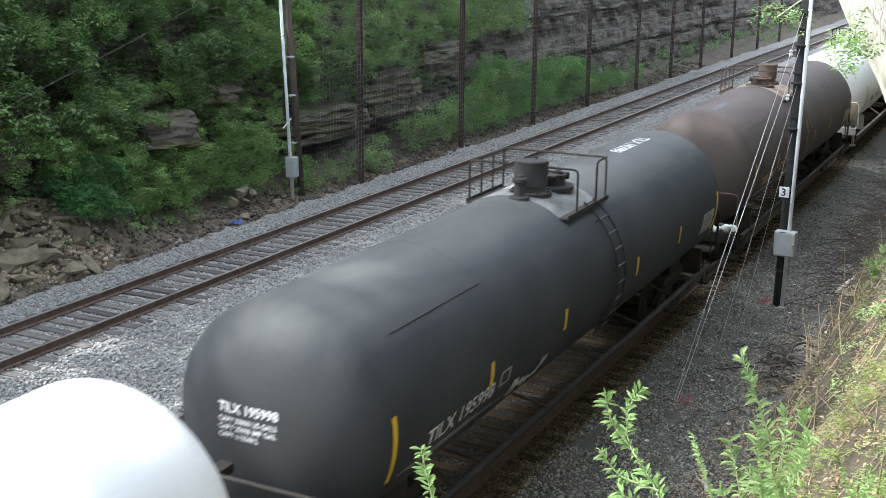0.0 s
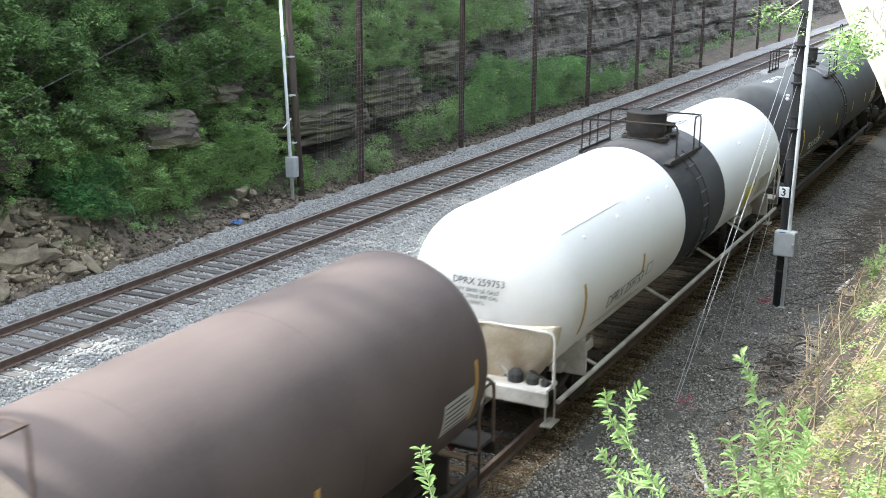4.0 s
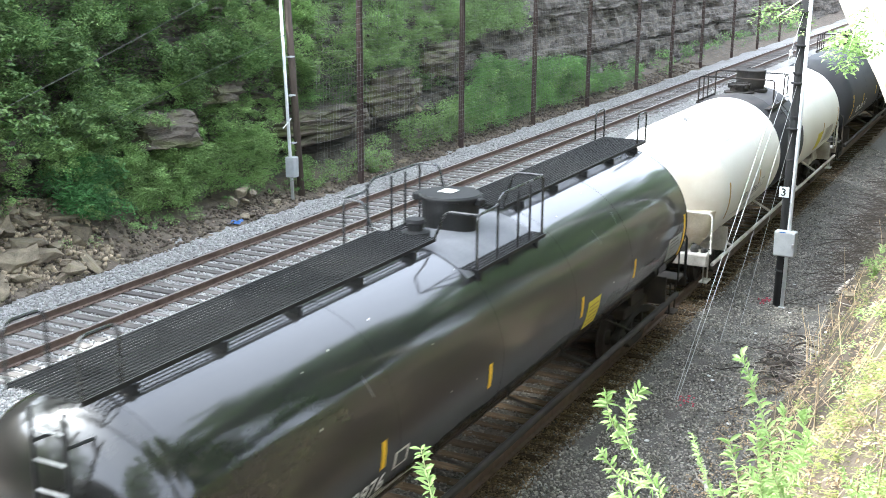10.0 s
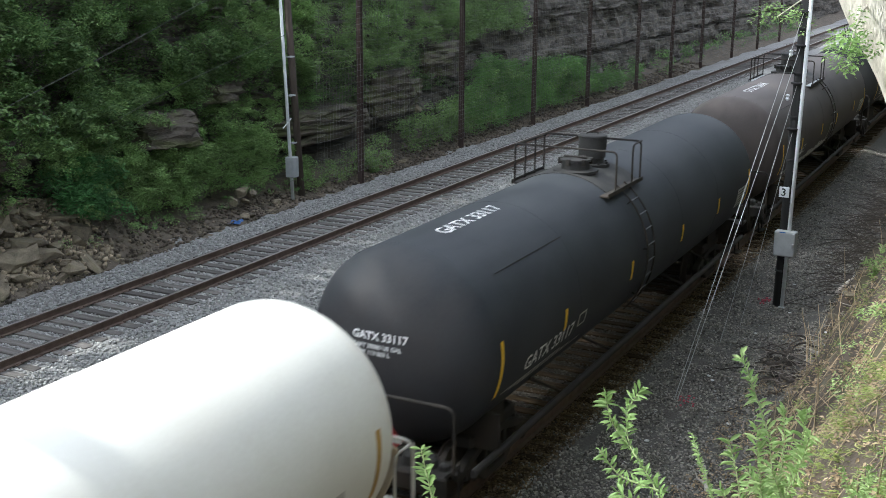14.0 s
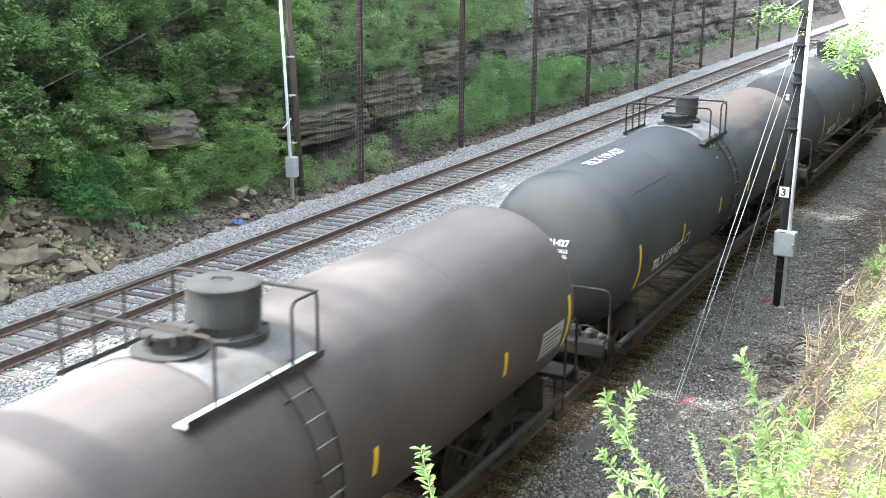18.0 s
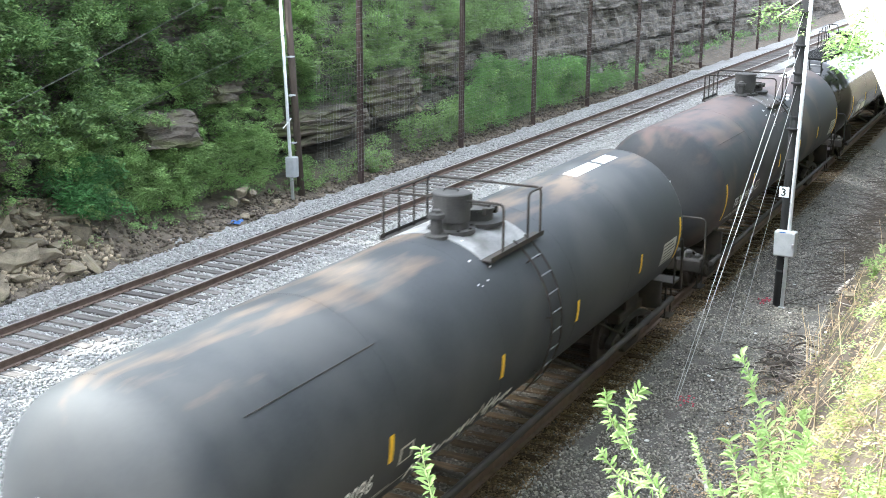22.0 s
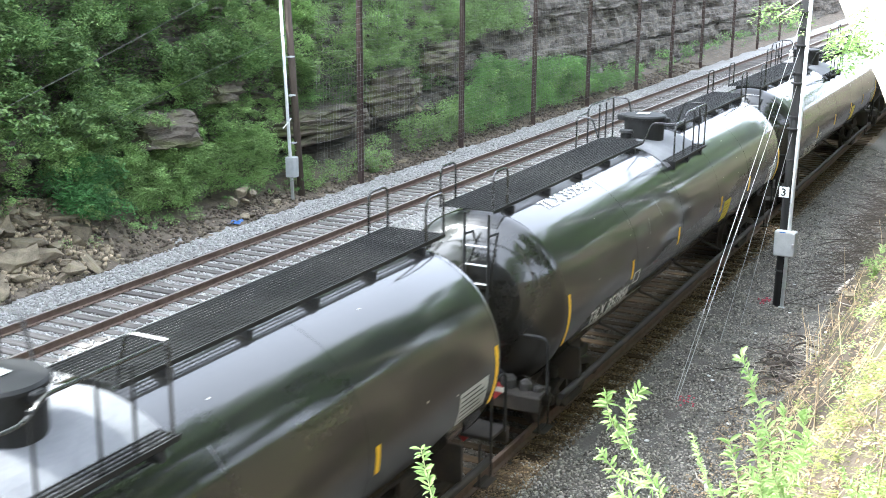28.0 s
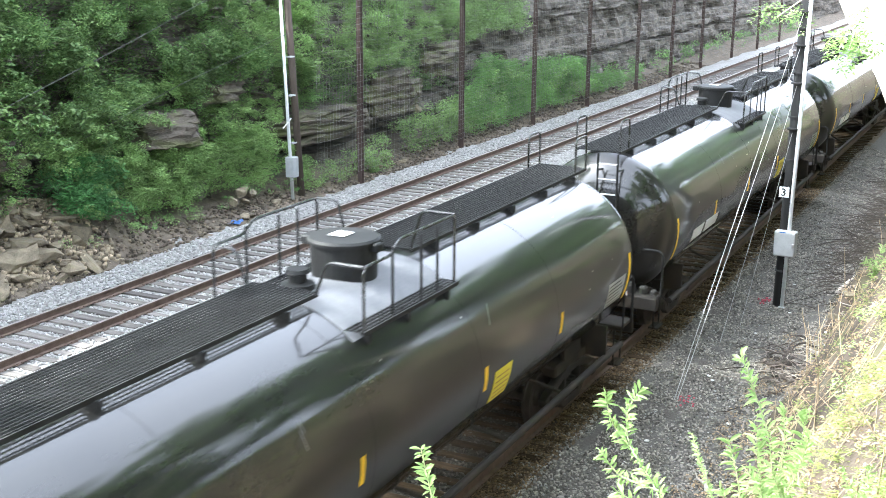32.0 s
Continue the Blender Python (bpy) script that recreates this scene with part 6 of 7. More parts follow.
def dome_gloss(car, r, metal, d):
    """Full-length grating walkway, big bonnet, side walkway and railing of the glossy cars; d: how far the fittings stand off the middle."""
    zt = ZC + r
    zw = zt + 0.1
    for y0, y1 in ((-8.45, d - 1.05), (d + 1.35, 8.5)):
        w = part("roof_walkway", grating(-0.58, 0.4, y0, y1, zw), metal, car, "open steel grating walkway")
        n = 5
        for k in range(n):
            y = y0 + 0.7 + (y1 - y0 - 1.4) * k / (n - 1)
            part("bracket", box((-0.5, y - 0.04, zt - 0.28), (0.44, y + 0.04, zw - 0.04), 0.01), metal, w)
        ye = y0 if y0 < -2 else y1
        s = -1 if y0 < -2 else 1
        for x in (-0.56, 0.38):
            part("grab_hoop", tube(bend([(x, ye, zw), (x, ye, zw + 0.62), (x, ye - s * 0.55, zw + 0.62), (x, ye - s * 0.55, zw)], 0.14), 0.02, 7), M["rail_gloss"], w)
    part("saddle_plate", arc_strip(d - 1.25, d + 1.35, 0.85, math.pi - 0.85, r, 0.012, 20), M["paint_out"], car, "grey plate round the bonnet")
    mw = part("bonnet", lathe([(0.0, zt - 0.05), (0.44, zt - 0.05), (0.45, zt + 0.42), (0.49, zt + 0.43), (0.49, zt + 0.47), (0.46, zt + 0.5), (0.0, zt + 0.52)], 32, "z", (0.0, d + 0.2, 0)), metal, car, "round hinged bonnet over the valves")
    part("hinge", box((-0.6, d + 0.05, zt + 0.35), (-0.43, d + 0.35, zt + 0.47), 0.02), metal, mw)
    part("latch", box((0.44, d + 0.12, zt + 0.34), (0.56, d + 0.28, zt + 0.46), 0.02), metal, mw)
    part("decal", box((-0.15, d + 0.05, zt + 0.523), (0.1, d + 0.3, zt + 0.53), 0.0), M["litter"], mw, "pale square label on the lid")
    part("relief_valve", lathe([(0.22, zt - 0.04), (0.22, zt + 0.08), (0.12, zt + 0.1), (0.12, zt + 0.2), (0.16, zt + 0.22), (0.14, zt + 0.27)], 18, "z", (-0.1, d - 0.75, 0)), metal, car)
    zs = 3.6
    for s in (-1, 1):
        w = part("side_walkway", grating(s * 0.98 - 0.17, s * 0.98 + 0.17, d - 1.2, d + 1.3, zs), metal, car)
        for y in (d - 1.0, d, d + 1.1):
            part("bracket", box((s * 0.98 - 0.14, y - 0.03, zs - 0.22), (s * 0.98 + 0.12, y + 0.03, zs - 0.04), 0.0), metal, w)
        xo, top = s * 1.1, zs + 0.78
        rail = part("railing", tube(bend([(xo, d - 1.15, zs), (xo, d - 1.15, top), (xo, d - 0.5, top), (xo, d - 0.3, top + 0.16), (xo, d + 0.6, top + 0.16), (xo, d + 1.25, top + 0.16), (xo, d + 1.25, zs)], 0.12), 0.02, 7), M["rail_gloss"], car, "bent-pipe safety railing")
        for y in (d - 0.45, d + 0.3, d + 0.75):
            part("post", tube([(xo, y, zs), (xo, y, top + 0.1)], 0.018, 6), metal, rail)
    for y, t in ((d - 1.15, zs + 0.78), (d + 1.25, zs + 0.94)):
        part("cross_rail", tube(bend([(-1.1, y, t), (-0.75, y, t), (-0.6, y, zw)], 0.1), 0.02, 7), M["rail_gloss"], car)
        part("cross_rail", tube(bend([(1.1, y, t), (0.6, y, t), (0.42, y, zw)], 0.1), 0.02, 7), M["rail_gloss"], car)


def end_ladder(car, r, metal):
    """Upright ladder on the near head of the glossy cars."""
    y = -8.73
    lad = part("end_ladder", tube([(0.02, y, 3.95), (0.02, y, 1.0)], 0.022, 6), metal, car)
    part("stringer", tube([(0.44, y, 3.95), (0.44, y, 1.0)], 0.022, 6), metal, lad)
    for k in range(9):
        part_of("rung", shared("end_rung", lambda: tube([(-0.21, 0, 0), (0.21, 0, 0)], 0.013, 6), M["chrome"]), None, lad).location = (0.23, y, 1.25 + k * 0.31)
    for x, z in ((0.02, 3.6), (0.44, 3.6), (0.02, 2.6), (0.44, 2.6)):
        d = min(0.97, math.hypot(x, z - ZC) / r)
        part("standoff", tube([(x, y, z), (x, -7.8 - head_y(d, 0.7) + 0.02, z - 0.05)], 0.02, 5), metal, lad)


def tank_car(n, kind, paint, mark, number, label, face=(), letter="letter", stripe="yellow", roof="near", flip=1, deck="", metal="steel_black", pad="pad", drum="steel_grey", dome=0.0):
    r, half, depth = {"white": (1.55, 7.65, 0.75), "gloss": (1.53, 8.0, 0.7), "dull": (1.53, 7.6, 0.75)}[kind]
    # dull tanks sit a little towards the far end of their frames
    mid = 0.35 if kind == "dull" else 0.0
    strips = STRIPS.get(n, STRIPS[kind])
    car = thing("tank_car", (TRAIN_X, 0, TRAIN_Z), label, "tank car", "tank cars of the train")
    mt = M[metal]
    shell = part("tank", tank_shell(r, half, depth), P[paint], car, smooth=True)
    shell.location = (0, mid, 0)
    rail_mat = M["steel_white"] if kind == "white" else mt
    for y in (-half, -4.4, -1.35, 1.55, 4.4, half):
        part("weld_seam", arc_strip(y - (0.014 if kind == "gloss" else 0.008), y + (0.014 if kind == "gloss" else 0.008), -1.2, 2.3, r, 0.004 if kind == "gloss" else 0.002, 40), P[paint], shell)
    for s in (-1, 1):
        end_gear(car, s, M["steel_white"] if kind == "white" else M["steel_black"], r, half, depth, rail_mat, kind)
        truck(car, s * 6.35, True)
    # reflective strips
    yel = M[stripe]
    for k, y in enumerate(strips):
        a1, a0 = (0.17, -0.42) if k in (0, 5) else (0.04, -0.2)
        if kind == "white" and k in (2, 3):
            continue
        part("reflector_strip", arc_strip(y - 0.05, y + 0.05, a0, a1, r, 0.004), yel, car, "" if kind != "white" else "dirty amber strip")
    name = mark + " " + number
    lt = M[letter]
    if number:
        y0 = -6.75 if kind == "gloss" else -6.3
        wide = 2.05 if len(name) > 9 else 1.6
        for me in fitted_words(name, 0.34, wide, kind != "white"):
            part_of("side_number", wrap(me, y0, -0.33 if kind != "gloss" else -0.4, r), lt, car)
        part("stencil_box", arc_strip(y0 + 2.25, y0 + 2.6, -0.3, -0.14, r, 0.003, 3), M["letter_dim"], car, "small stencilled square")
        part("stencil_core", arc_strip(y0 + 2.3, y0 + 2.55, -0.28, -0.16, r, 0.005, 3), P[paint], car)
    else:
        for y0, y1 in ((-6.6, -5.75), (-5.55, -4.5)):
            part("number_bar", arc_strip(y0, y1, -0.36, -0.17, r, 0.005, 4), lt, car)
    for k in range(3):
        part("stencil_line", arc_strip(-6.9 + 0.3 * k, -4.6 + 0.5 * k, -0.45 - 0.03 * k, -0.435 - 0.03 * k, r, 0.004, 2), M["letter_dim"], car)
    if roof == "near" or roof == "far":
        long = 2.45 if n == 8 else 2.05
        y0 = {("near", "dull"): -6.1 if n == 8 else -6.45, ("near", "white"): -7.0, ("far", "dull"): 4.65, ("far", "white"): 2.05}[roof, kind]
        for me in fitted_words(name, 0.36, long, kind != "white"):
            if roof == "far":
                for v in me.vertices:
                    v.co = Vector((long - v.co.x, 0.25 - v.co.y, 0))
            part_of("top_number", wrap(me, y0, 1.42, r), lt, car)
    elif roof == "patch":
        for y, w in ((4.9, 1.35), (6.42, 0.8)):
            part("patch", arc_strip(y, y + w, 1.37, 1.55, r, 0.003), M["letter"], car, "white paint-out patch on the crown")
    elif roof == "gloss":
        for me in fitted_words(name, 0.33, 2.25):
            part_of("top_number", wrap(me, -6.9, 1.11, r), lt, car)
    x0 = -0.5 if kind != "gloss" else -1.22
    if number:
        for i, (s, size) in enumerate(face):
            part_of("head_number", face_wrap(text_mesh(s, size, kind != "white"), x0, 2.58 - (0.0 if i == 0 else 0.03 + 0.1 * i), r, half - mid, depth, 0.012), M["letter"] if n == 2 else lt, car)
    else:
        for i in range(4):
            me = text_mesh("I", 0.1)
            bar = bpy.data.meshes.new("bar")
            w, h = (0.9, 0.16) if i == 0 else (0.75, 0.07)
            bar.from_pydata([(0, 0, 0), (w / 2, 0, 0), (w, 0, 0), (w, h, 0), (w / 2, h, 0), (0, h, 0)], [], [(0, 1, 4, 5), (1, 2, 3, 4)])
            part_of("number_bar", face_wrap(bar, x0, 2.66 - (0.0 if i == 0 else 0.03 + 0.115 * i), r, half - mid, depth, 0.02), lt, car)
    # data panel near the far end
    if kind != "white":
        part("data_panel", arc_strip(half + mid - 1.2, half + mid - 0.32, -0.36, -0.05, r, 0.003), M["data_panel"], car, "grey stencilled data panel")
        for k in range(6):
            part("data_line", arc_strip(half + mid - 1.15, half + mid - 0.37 - 0.1 * (k % 3), -0.34 + 0.048 * k, -0.325 + 0.048 * k, r, 0.006, 2), M["letter_black"], car)
    # small plumbing under the belly
    part("bottom_outlet", lathe([(0.2, 0.8), (0.2, 0.62), (0.12, 0.6), (0.12, 0.42), (0.16, 0.4), (0.16, 0.34)], 16, "z", (0, 0.1, 0)), M["steel_black"], car)
    if kind != "white":
        sr = part("side_rail", tube([(1.42, -7.9, 0.8), (1.42, 7.9, 0.8)], 0.06, 10), M["steel_black"], car, "black pipe running along the car's foot")
        for y in (-4.6, -2.2, 0.3, 2.6, 4.8):
            part("strut", tube([(1.42, y + 0.25, 0.8), (0.98, y - 0.25, 1.14)], 0.03, 6), M["steel_black"], sr)
    for s in (-1, 1):
        for x in (-1.1, 1.1):
            part("jacking_plate", box((x - 0.34, s * 7.05 - 0.03, 0.8), (x + 0.34, s * 7.05 + 0.03, 1.4), 0.01), M["steel_white"] if kind == "white" else M["steel_black"], car)
    if kind == "dull":
        dome_dull(car, r, mt, M[pad], M[drum], flip=flip, deck=M[deck] if deck else None, wide=bool(deck), shift=dome)
        side_ladder(car, r, dome + (0.1 if deck else 0.12 - 0.3 * flip), mt)
        part("grab_bar", tube([(r * math.cos(0.76), -6.6, ZC + r * math.sin(0.76) + 0.012), (r * math.cos(0.76), -4.0, ZC + r * math.sin(0.76) + 0.004)], 0.006, 5), mt, car)
    elif kind == "gloss":
        dome_gloss(car, r, mt, 0.26 * flip)
        end_ladder(car, r, mt)
        part("placard", arc_strip(strips[3] + 0.3, strips[3] + 0.9, -0.42, -0.08, r, 0.004), M["yellow_panel"], car, "yellow square placard")
        for k in range(5):
            part("placard_line", arc_strip(strips[3] + 0.37, strips[3] + 0.83, -0.38 + 0.055 * k, -0.365 + 0.055 * k, r, 0.006, 2), M["amber"], car)
    else:
        belt = {3: 0.17, 6: -0.2}.get(n, 0.0)
        part("black_band", arc_strip(-1.75 + belt, 1.5 + belt, -math.pi, math.pi, r, 0.01, 72), P["band"], car, "black painted belt round the middle", smooth=True)
        dome_dull(car, r, mt, P["band"], M["steel_black"], 0.95, flip=flip, wide=True, shift=dome)
        for y in (-6.9, -5.2, -3.4, -2.1, 4.0) if n == 3 else ():
            for a in (0.62,) if y > -6 else (0.62, 1.5):
                lug = part("lifting_lug", lathe([(0.035, -0.02), (0.035, 0.03), (0.02, 0.035), (0.0, 0.035)], 10), M["letter"], car)
                lug.matrix_basis = Matrix.Translation((r * math.cos(a), y, ZC + r * math.sin(a))) @ Matrix.Rotation(math.pi / 2 - a, 4, "Y")
        part("grab_bar", tube([(r * math.cos(0.77), -7.6, ZC + r * math.sin(0.77) + 0.006), (r * math.cos(0.77), -4.6, ZC + r * math.sin(0.77) + 0.006)], 0.007, 5), M["letter"], car)
        side_ladder(car, r, -0.3, M["steel_grey"], 0.45)
        # long side sill rail on raking struts
        sr = part("side_rail", tube([(1.42, -8.3, 0.75), (1.42, 8.3, 0.75)], 0.045, 8), M["steel_white"], car, "white pipe running along the car's foot")
        for y in (-6.6, -2.2, 1.6, 4.6):
            part("strut", tube([(1.42, y + 0.25, 0.75), (0.95, y - 0.2, 1.15)], 0.035, 6), M["steel_white"], sr)
        for s in (-1, 1):
            sh = part("head_shield", head_shield(r, half, depth, s), M["steel_cream"], car, "rust-stained cream steel shield round the lower tank head", smooth=True)
            for x in (-1.2, -0.95, 0.8, 1.05):
                part("lug", box((x - 0.02, min(s * (half + 0.05), s * (half + 0.2)), ZC - 0.42), (x + 0.02, max(s * (half + 0.05), s * (half + 0.3)), ZC - 0.2), 0.005), M["steel_cream"], sh)
        part("placard", arc_strip(4.0, 4.8, -0.5, -0.12, r, 0.004), M["yellow_panel"], car, "yellow square placard")
        part("data_block", arc_strip(5.3, 6.7, -0.45, -0.12, r, 0.003), M["steel_white"], car, "faded grey stencilled data block")
    return car


def fitted_words(s, size, length, bold=True):
    """The words of a marking, each a mesh of its own, together drawn out to the given length."""
    whole = max(v.co.x for v in text_mesh(s, size, bold).vertices)
    out = []
    for i, word in enumerate(s.split(" ")):
        me = text_mesh(word, size, bold).copy()
        w = max(v.co.x for v in me.vertices)
        for v in me.vertices:
            v.co.x = (v.co.x + (whole - w if i else 0.0)) * length / whole
        out.append(me)
    return out


def graffiti(car, y0, y1, r, seed, material):
    """Loose sprayed strokes low on the shell; no letters."""
    rng = random.Random(seed)
    y = y0
    while y < y1:
        w = rng.uniform(0.15, 0.4)
        h = rng.uniform(0.1, 0.24)
        a = -0.62 + rng.uniform(0, 0.05)
        pts = [(y, a), (y + w * 0.3, a + h), (y + w * 0.55, a + h * 0.3), (y + w, a + h * 0.9)]
        bm = bmesh.new()
        add_tube(bm, bend([((r + 0.004) * math.cos(q), v, ZC + (r + 0.004) * math.sin(q)) for v, q in pts], 0.06, 2), 0.014, 4)
        part("spray_stroke", bm, material, car)
        y += w * rng.uniform(0.8, 1.3)


def capacity(*lines):
    return tuple((s, 0.165 if i == 0 else 0.092) for i, s in enumerate(lines))


# where the reflective strips sit along each car
STRIPS = {
    "white": (-7.5, -4.35, -1.5, 1.8, 4.85, 7.45), "dull": (-7.2, -4.4, -1.35, 1.9, 4.9, 7.75), "gloss": (-7.9, -4.85, -1.65, 1.7, 4.55, 7.9),
    1: (-7.2, -4.4, -1.57, 2.1, 4.9, 7.85), 2: (-7.2, -4.45, -1.78, 0.95, 3.7, 7.7), 4: (-7.2, -4.65, -1.3, 2.1, 5.1, 7.85),
    5: (-7.9, -4.8, -1.8, 1.85, 4.6, 7.85), 7: (-7.2, -4.7, -1.35, 1.95, 4.9, 7.8), 8: (-7.2, -4.4, -1.1, 1.63, 5.35, 7.85),
    9: (-7.2, -4.25, -1.25, 1.55, 4.6, 7.6), 10: (-7.2, -4.3, -1.05, 1.95, 5.3, 7.85), 11: (-7.2, -4.43, -1.28, 1.5, 4.4, 7.8),
    12: (-7.8, -4.7, -1.7, 1.6, 4.6, 7.95), 13: (-7.9, -4.65, -1.65, 1.8, 4.55, 7.95),
}
CARS = []


def make_train():
    C3 = ("CAPY 30000 US GALS", "CAPY 25000 IMP GAL", "CAPY 113560 L")
    C4 = ("CAPY 30210 US GAL", "CAPY 25155 IMP GAL", "CAPY 114357 L")
    C7 = ("CAPY 30080 US GAL", "CAPY 113 863 L")
    gloss = "glossy black tank car with a full-length roof walkway"
    spec = [
        (0, "white", "white", "", "", "white tank car with a black belt", {"roof": "none"}, "letter_black", C3),
        (1, "dull", "grey", "TILX", "195998", "weathered charcoal-grey tank car with white lettering", {"dome": 0.45, "roof": "far", "flip": -1}, "letter", C3),
        (2, "dull", "brown", "TAEX", "2947", "faded brown tank car with tan lettering", {"dome": -0.5, "roof": "none", "drum": "steel_brown", "metal": "steel_brown", "pad": "pad_tan"}, "letter_gold", C3),
        (3, "white", "white", "DPRX", "259753", "white tank car with a black belt and domed fittings", {"dome": 0.2, "roof": "far", "flip": -1}, "letter_black", C3),
        (4, "dull", "grey", "TILX", "319241", "dull charcoal tank car with white lettering", {}, "letter", C4),
        (5, "gloss", "gloss", "TILX", "352976", gloss, {"roof": "none", "flip": -1, "metal": "steel_dark"}, "letter", C3),
        (6, "white", "cream", "DPRX", "259451", "dusty cream-white tank car with a black belt", {}, "letter_black", C3),
        (7, "dull", "navy", "GATX", "33117", "dull black tank car with white lettering", {"dome": -0.35, "pad": "steel_grey"}, "letter", C7),
        (8, "dull", "taupe", "CTCX", "733644", "faded taupe-brown tank car with pale lettering", {"pad": "pad_taupe", "deck": "grey_box", "dome": 0.45}, "letter", C7),
        (9, "dull", "sandy", "TILX", "191427", "charcoal tank car with a sandy stain along the crown", {}, "letter", C3),
        (10, "dull", "flecked", "TAEX", "2096", "charcoal tank car with rust patches and white paint-outs", {"roof": "patch", "flip": -1, "dome": 0.35}, "letter", C3),
        (11, "dull", "rusty", "TILX", "191450", "charcoal tank car with large rusty patches", {"dome": 0.25, "roof": "patch", "flip": -1, "pad": "pad_taupe"}, "letter", C3),
        (12, "gloss", "gloss", "", "", gloss, {"roof": "none", "metal": "steel_dark"}, "letter", C3),
        (13, "gloss", "gloss", "TILX", "352956", gloss, {"roof": "gloss", "metal": "steel_dark"}, "letter", C3),
        (14, "gloss", "gloss", "TILX", "352951", gloss, {"roof": "none", "metal": "steel_dark"}, "letter", C3),
        (15, "gloss", "gloss", "", "", gloss, {"roof": "none", "metal": "steel_dark"}, "letter", C3),
        (16, "gloss", "gloss", "", "", gloss, {"roof": "none", "metal": "steel_dark"}, "letter", C3),
        (17, "dull", "brown", "", "", "brown tank car behind the glossy black ones", {"roof": "none"}, "letter", C3),
    ]
    for n, kind, paint, mark, num, label, kw, letter, cap in spec:
        face = capacity(mark + " " + num, *cap)
        car = tank_car(n, kind, paint, mark, num, label, face, letter, "amber" if kind == "white" or n == 2 else "yellow", **kw)
        if n == 8:
            for a0, a1, y0, y1 in ((-0.12, -0.09, 0.45, 0.95), (-0.45, -0.1, 0.45, 0.5), (-0.3, -0.1, 0.9, 0.95), (-0.5, -0.42, 0.4, 0.75)):
                part("paint_mark", arc_strip(y0, y1, a0, a1, 1.53, 0.004, 4), M["letter_dim"], car, "smeared white paint mark")
        if n == 2:
            rng = random.Random(3)
            for k in range(7):
                bm = bmesh.new()
                bmesh.ops.create_icosphere(bm, subdivisions=2, radius=rng.uniform(0.05, 0.11))
                for v in bm.verts:
                    v.co *= 1 + 0.5 * noise.noise(v.co * 9 + Vector((k, 0, 0)))
                part("rag", bm, M["litter"], car, "pale crumpled wrapping caught on the platform").location = (0.85 + 0.09 * k, -PITCH / 2 + 0.78 + rng.uniform(-0.06, 0.06), 1.1 + rng.uniform(0, 0.12))
            part("patch", arc_strip(-6.85, -5.3, 1.39, 1.5, 1.53, 0.003), M["paint_out"], car, "blue-grey paint-out patch on the crown")
        if n in (9, 10, 11):
            rng = random.Random(n)
            for k in range(22 if n == 11 else 6):
                y, a, w = rng.gauss(-0.6, 0.5), rng.gauss(0.85, 0.22), rng.uniform(0.006, 0.018)
                part("paint_fleck", arc_strip(y - w, y + w, a - w / 2, a + w / 2, 1.53, 0.017, 2), M["letter"], car)
        if kind == "gloss":
            rng = random.Random(40 + n)
            for k in range(12):
                y, a = rng.uniform(-7, 7), rng.uniform(-0.1, 1.15)
                w = rng.uniform(0.008, 0.016)
                part("paint_chip", arc_strip(y - w, y + w, a - w / 2, a + w / 2, 1.53, 0.003, 2), M["letter_dim"], car)
            for k in range(3):
                y, a = rng.uniform(-5, 5), rng.uniform(0.2, 0.6)
                part("scuff", arc_strip(y, y + 0.012, a, a + rng.uniform(0.1, 0.25), 1.53, 0.002, 6, rng.uniform(-0.15, 0.15)), M["paint_out"], car)
        if n in (1, 8, 10, 2):
            a, b, m = {1: (-3.4, -2.2, "letter_dim"), 8: (-5.5, 0.6, "letter_dim"), 10: (-3.6, -0.4, "letter_dim"), 2: (-3.0, -1.6, "letter_gold")}[n]
            graffiti(car, a, b, 1.53, n, M[m])
        CARS.append((n, car, {3: 0.45, 6: 0.72, 5: 0.5, 12: 0.45, 13: 0.2, 8: 0.2, 10: 0.2, 11: 0.2}.get(n, {"gloss": 0.05, "white": 0.75, "dull": 0.0}[kind])))


def car_y(n, t):
    return 20.4 + PITCH * (n - 9) - SPEED * (t - 19.0)


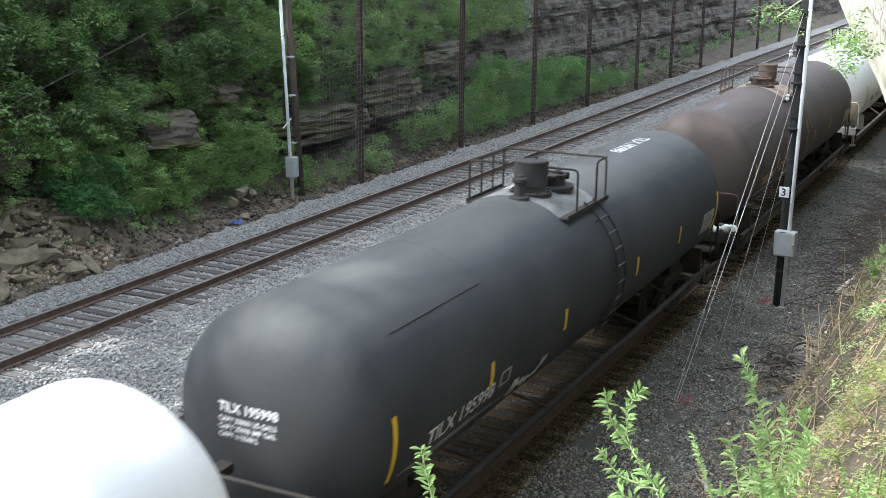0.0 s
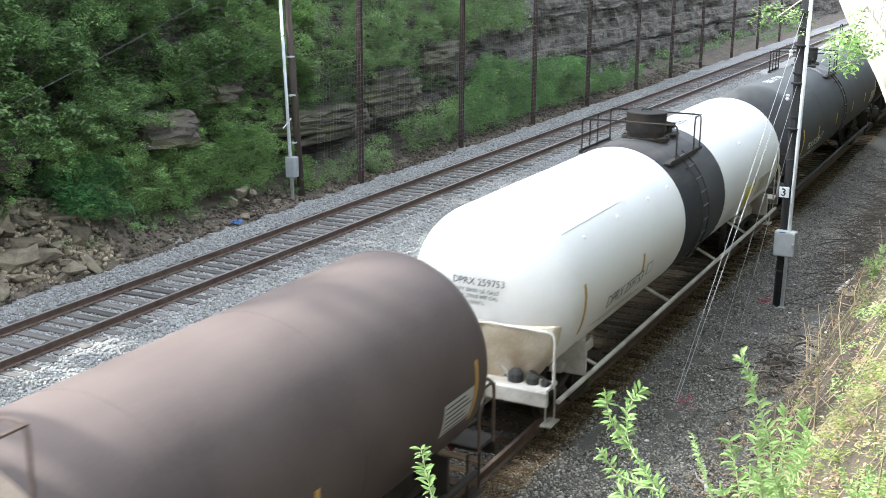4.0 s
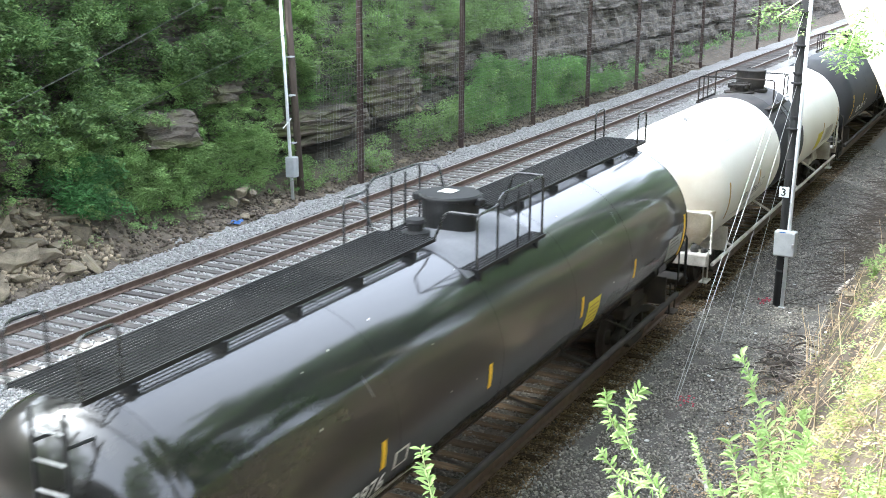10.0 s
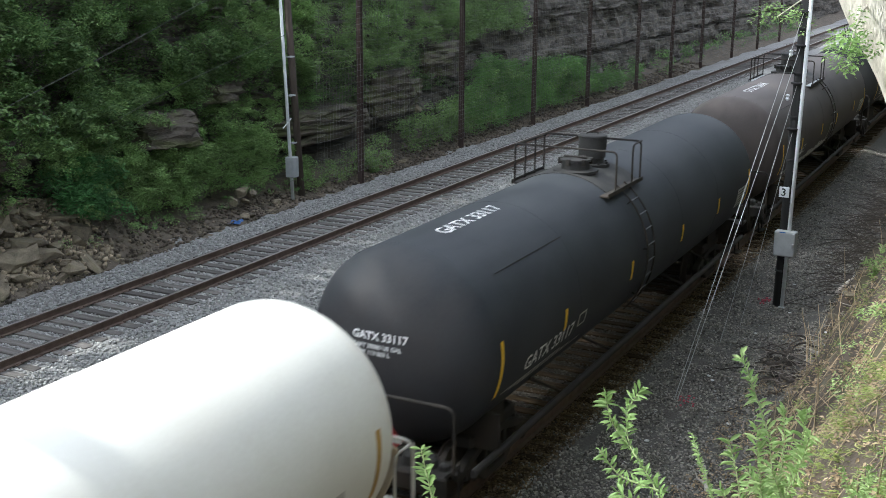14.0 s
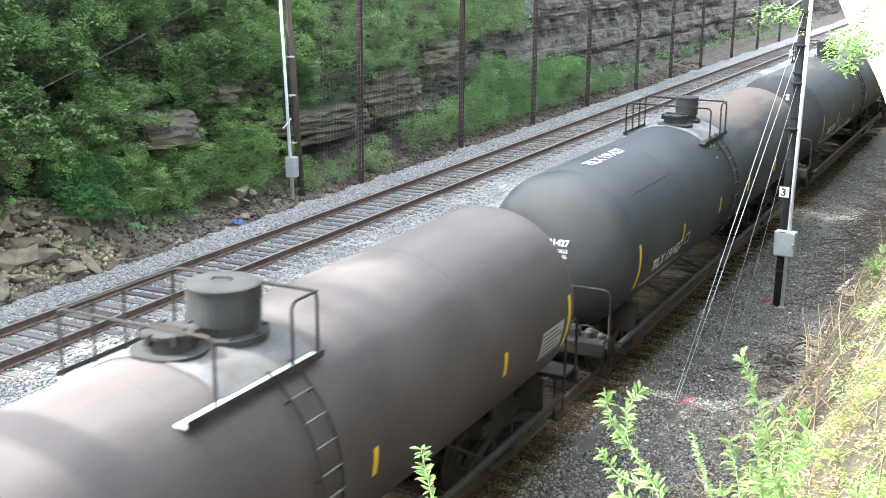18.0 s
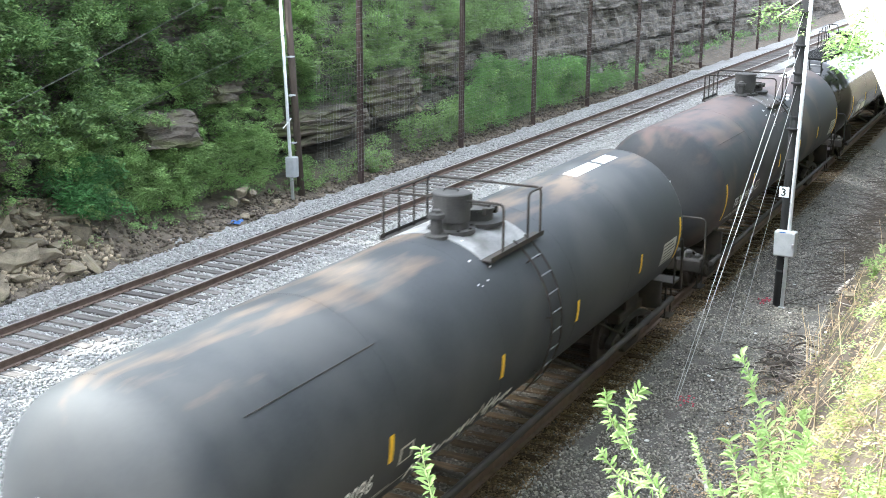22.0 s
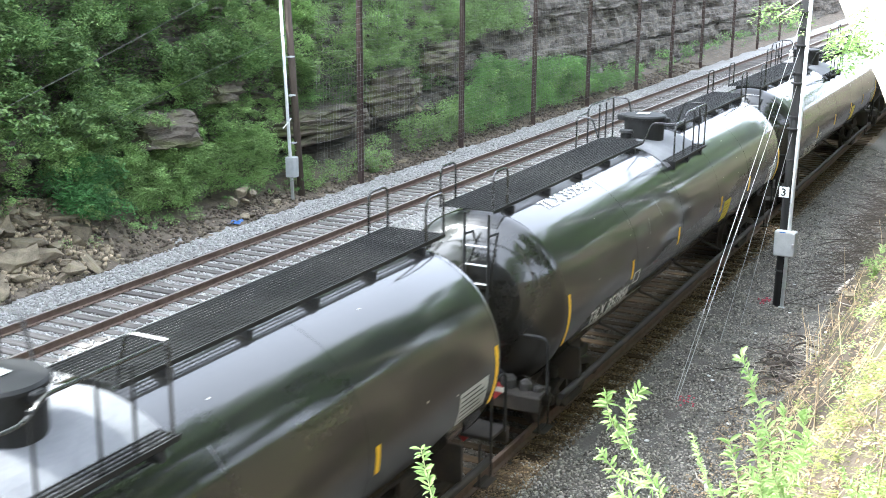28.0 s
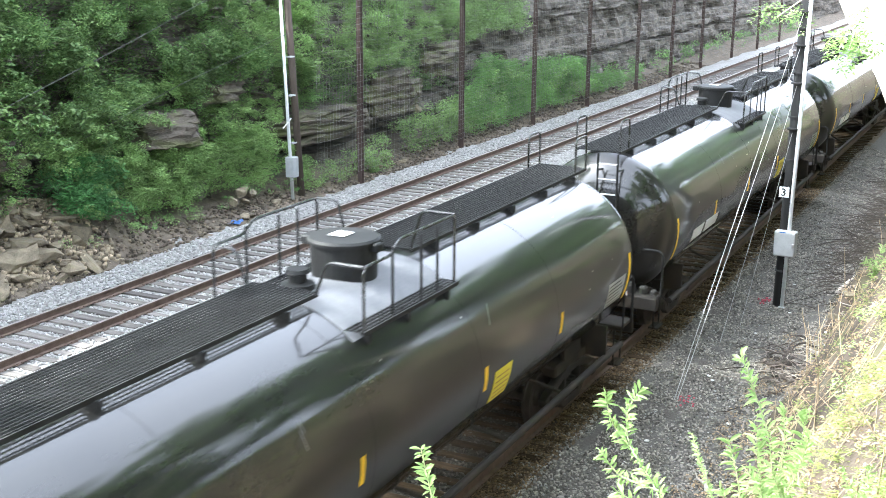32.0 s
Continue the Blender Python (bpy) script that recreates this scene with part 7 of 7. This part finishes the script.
def motions():
    ends = [0.0, 1 / FPS] + [float(k) for k in range(2, 31, 4)] + [32.0 - 1 / FPS, 32.0]
    for n, car, ahead in CARS:
        walk(car, [(t, pose(TRAIN_X, car_y(n, t) + ahead, TRAIN_Z)) for t in ends])
    # the wheels turn while their car passes near the camera
    wheel = 0.457
    for i, (w, s) in enumerate(SPINNING):
        n = CARS[i // 4][0]
        t0 = max(0.0, 19.0 - (42 - 20.4 - PITCH * (n - 9)) / SPEED)
        t1 = min(32.0, t0 + 36 / SPEED) if t0 > 0 else min(32.0, 19.0 - (4 - 20.4 - PITCH * (n - 9)) / SPEED)
        rows, k = [], 0
        times = [t0 + (t1 - t0) * j / max(1, math.ceil((t1 - t0) / 0.0667)) for j in range(math.ceil(max(0.0, t1 - t0) / 0.0667) + 1)] if t1 > t0 else []
        times = sorted({round(t * FPS) / FPS for t in times} | {0.0, 32.0})
        for t in times:
            d = SPEED * (min(max(t, t0), t1) - t0) / wheel if t1 > t0 else 0.0
            rows.append((t, Matrix.LocRotScale((0, s, wheel), Euler((d, 0, 0)), None)))
        walk(w, rows)


# ---- build ----
make_ground()
make_rock_wall()
make_boulders()
make_hillside_plants()
make_right_bank()
make_debris()
make_tree()
make_bank_trees()
make_unseen_hill_trees()
make_unseen_south_trees()
make_fence()
make_poles()
make_shadow_girder()
make_litter()
make_bank_foot()
make_weeds()
make_train()
FAR, NEAR = -10.03, -0.27
track(FAR, 0.0, -30, 170, 9, 110, M["tie"], "far track with rusty rails on weathered timber ties", seed=3)
track(-4.4, -0.35, -30, 170, 8, 50, M["tie"], "middle track with worn rails, mostly hidden by the train", seed=9, plates=False)
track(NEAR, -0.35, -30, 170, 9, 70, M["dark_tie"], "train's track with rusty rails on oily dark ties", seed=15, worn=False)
stones("ballast_stones", 95000, (-12.9, -3.0, 11, 75), 0.055, M["stone"], "loose light grey ballast stones", 81,
       lambda x, y: (np.abs(x - FAR) > 1.32) | (((y - 9) % 0.47 > 0.14) & ((y - 9) % 0.47 < 0.33)))
stones("cinder_stones", 52000, (0.75, 4.1, 13, 52), 0.036, M["dark_stone"], "loose dark cinders and gravel", 82,
       lambda x, y: (np.abs(x - NEAR) > 1.34) | (((y - 9) % 0.47 > 0.15) & ((y - 9) % 0.47 < 0.32)))
stones("oily_stones", 17000, (-1.6, 0.5, 12, 42), 0.036, M["oily_shaded_stone"], "oil-stained stones between the near rails, darkened for the train's shade", 87)
stones("rusty_grit", 15000, (0.53, 1.15, 12, 48), 0.03, M["ochre_grit"], "rust-brown grit along the rail", 86, lift=0.02)
stones("pale_pebbles", 5000, (1.0, 4.0, 13, 45), 0.027, M["pebble"], "scattered pale pebbles among the cinders", 84)
stones("scree_rubble", 3200, (-14.9, -13.2, 13.5, 23), 0.13, M["scree"], "small tan stones filling the scree", 85)
stones("slope_rubble", 9000, (-14.3, -13.0, 12, 80), 0.09, M["rubble"], "brown rubble and soil clods at the foot of the rock", 83)
motions()
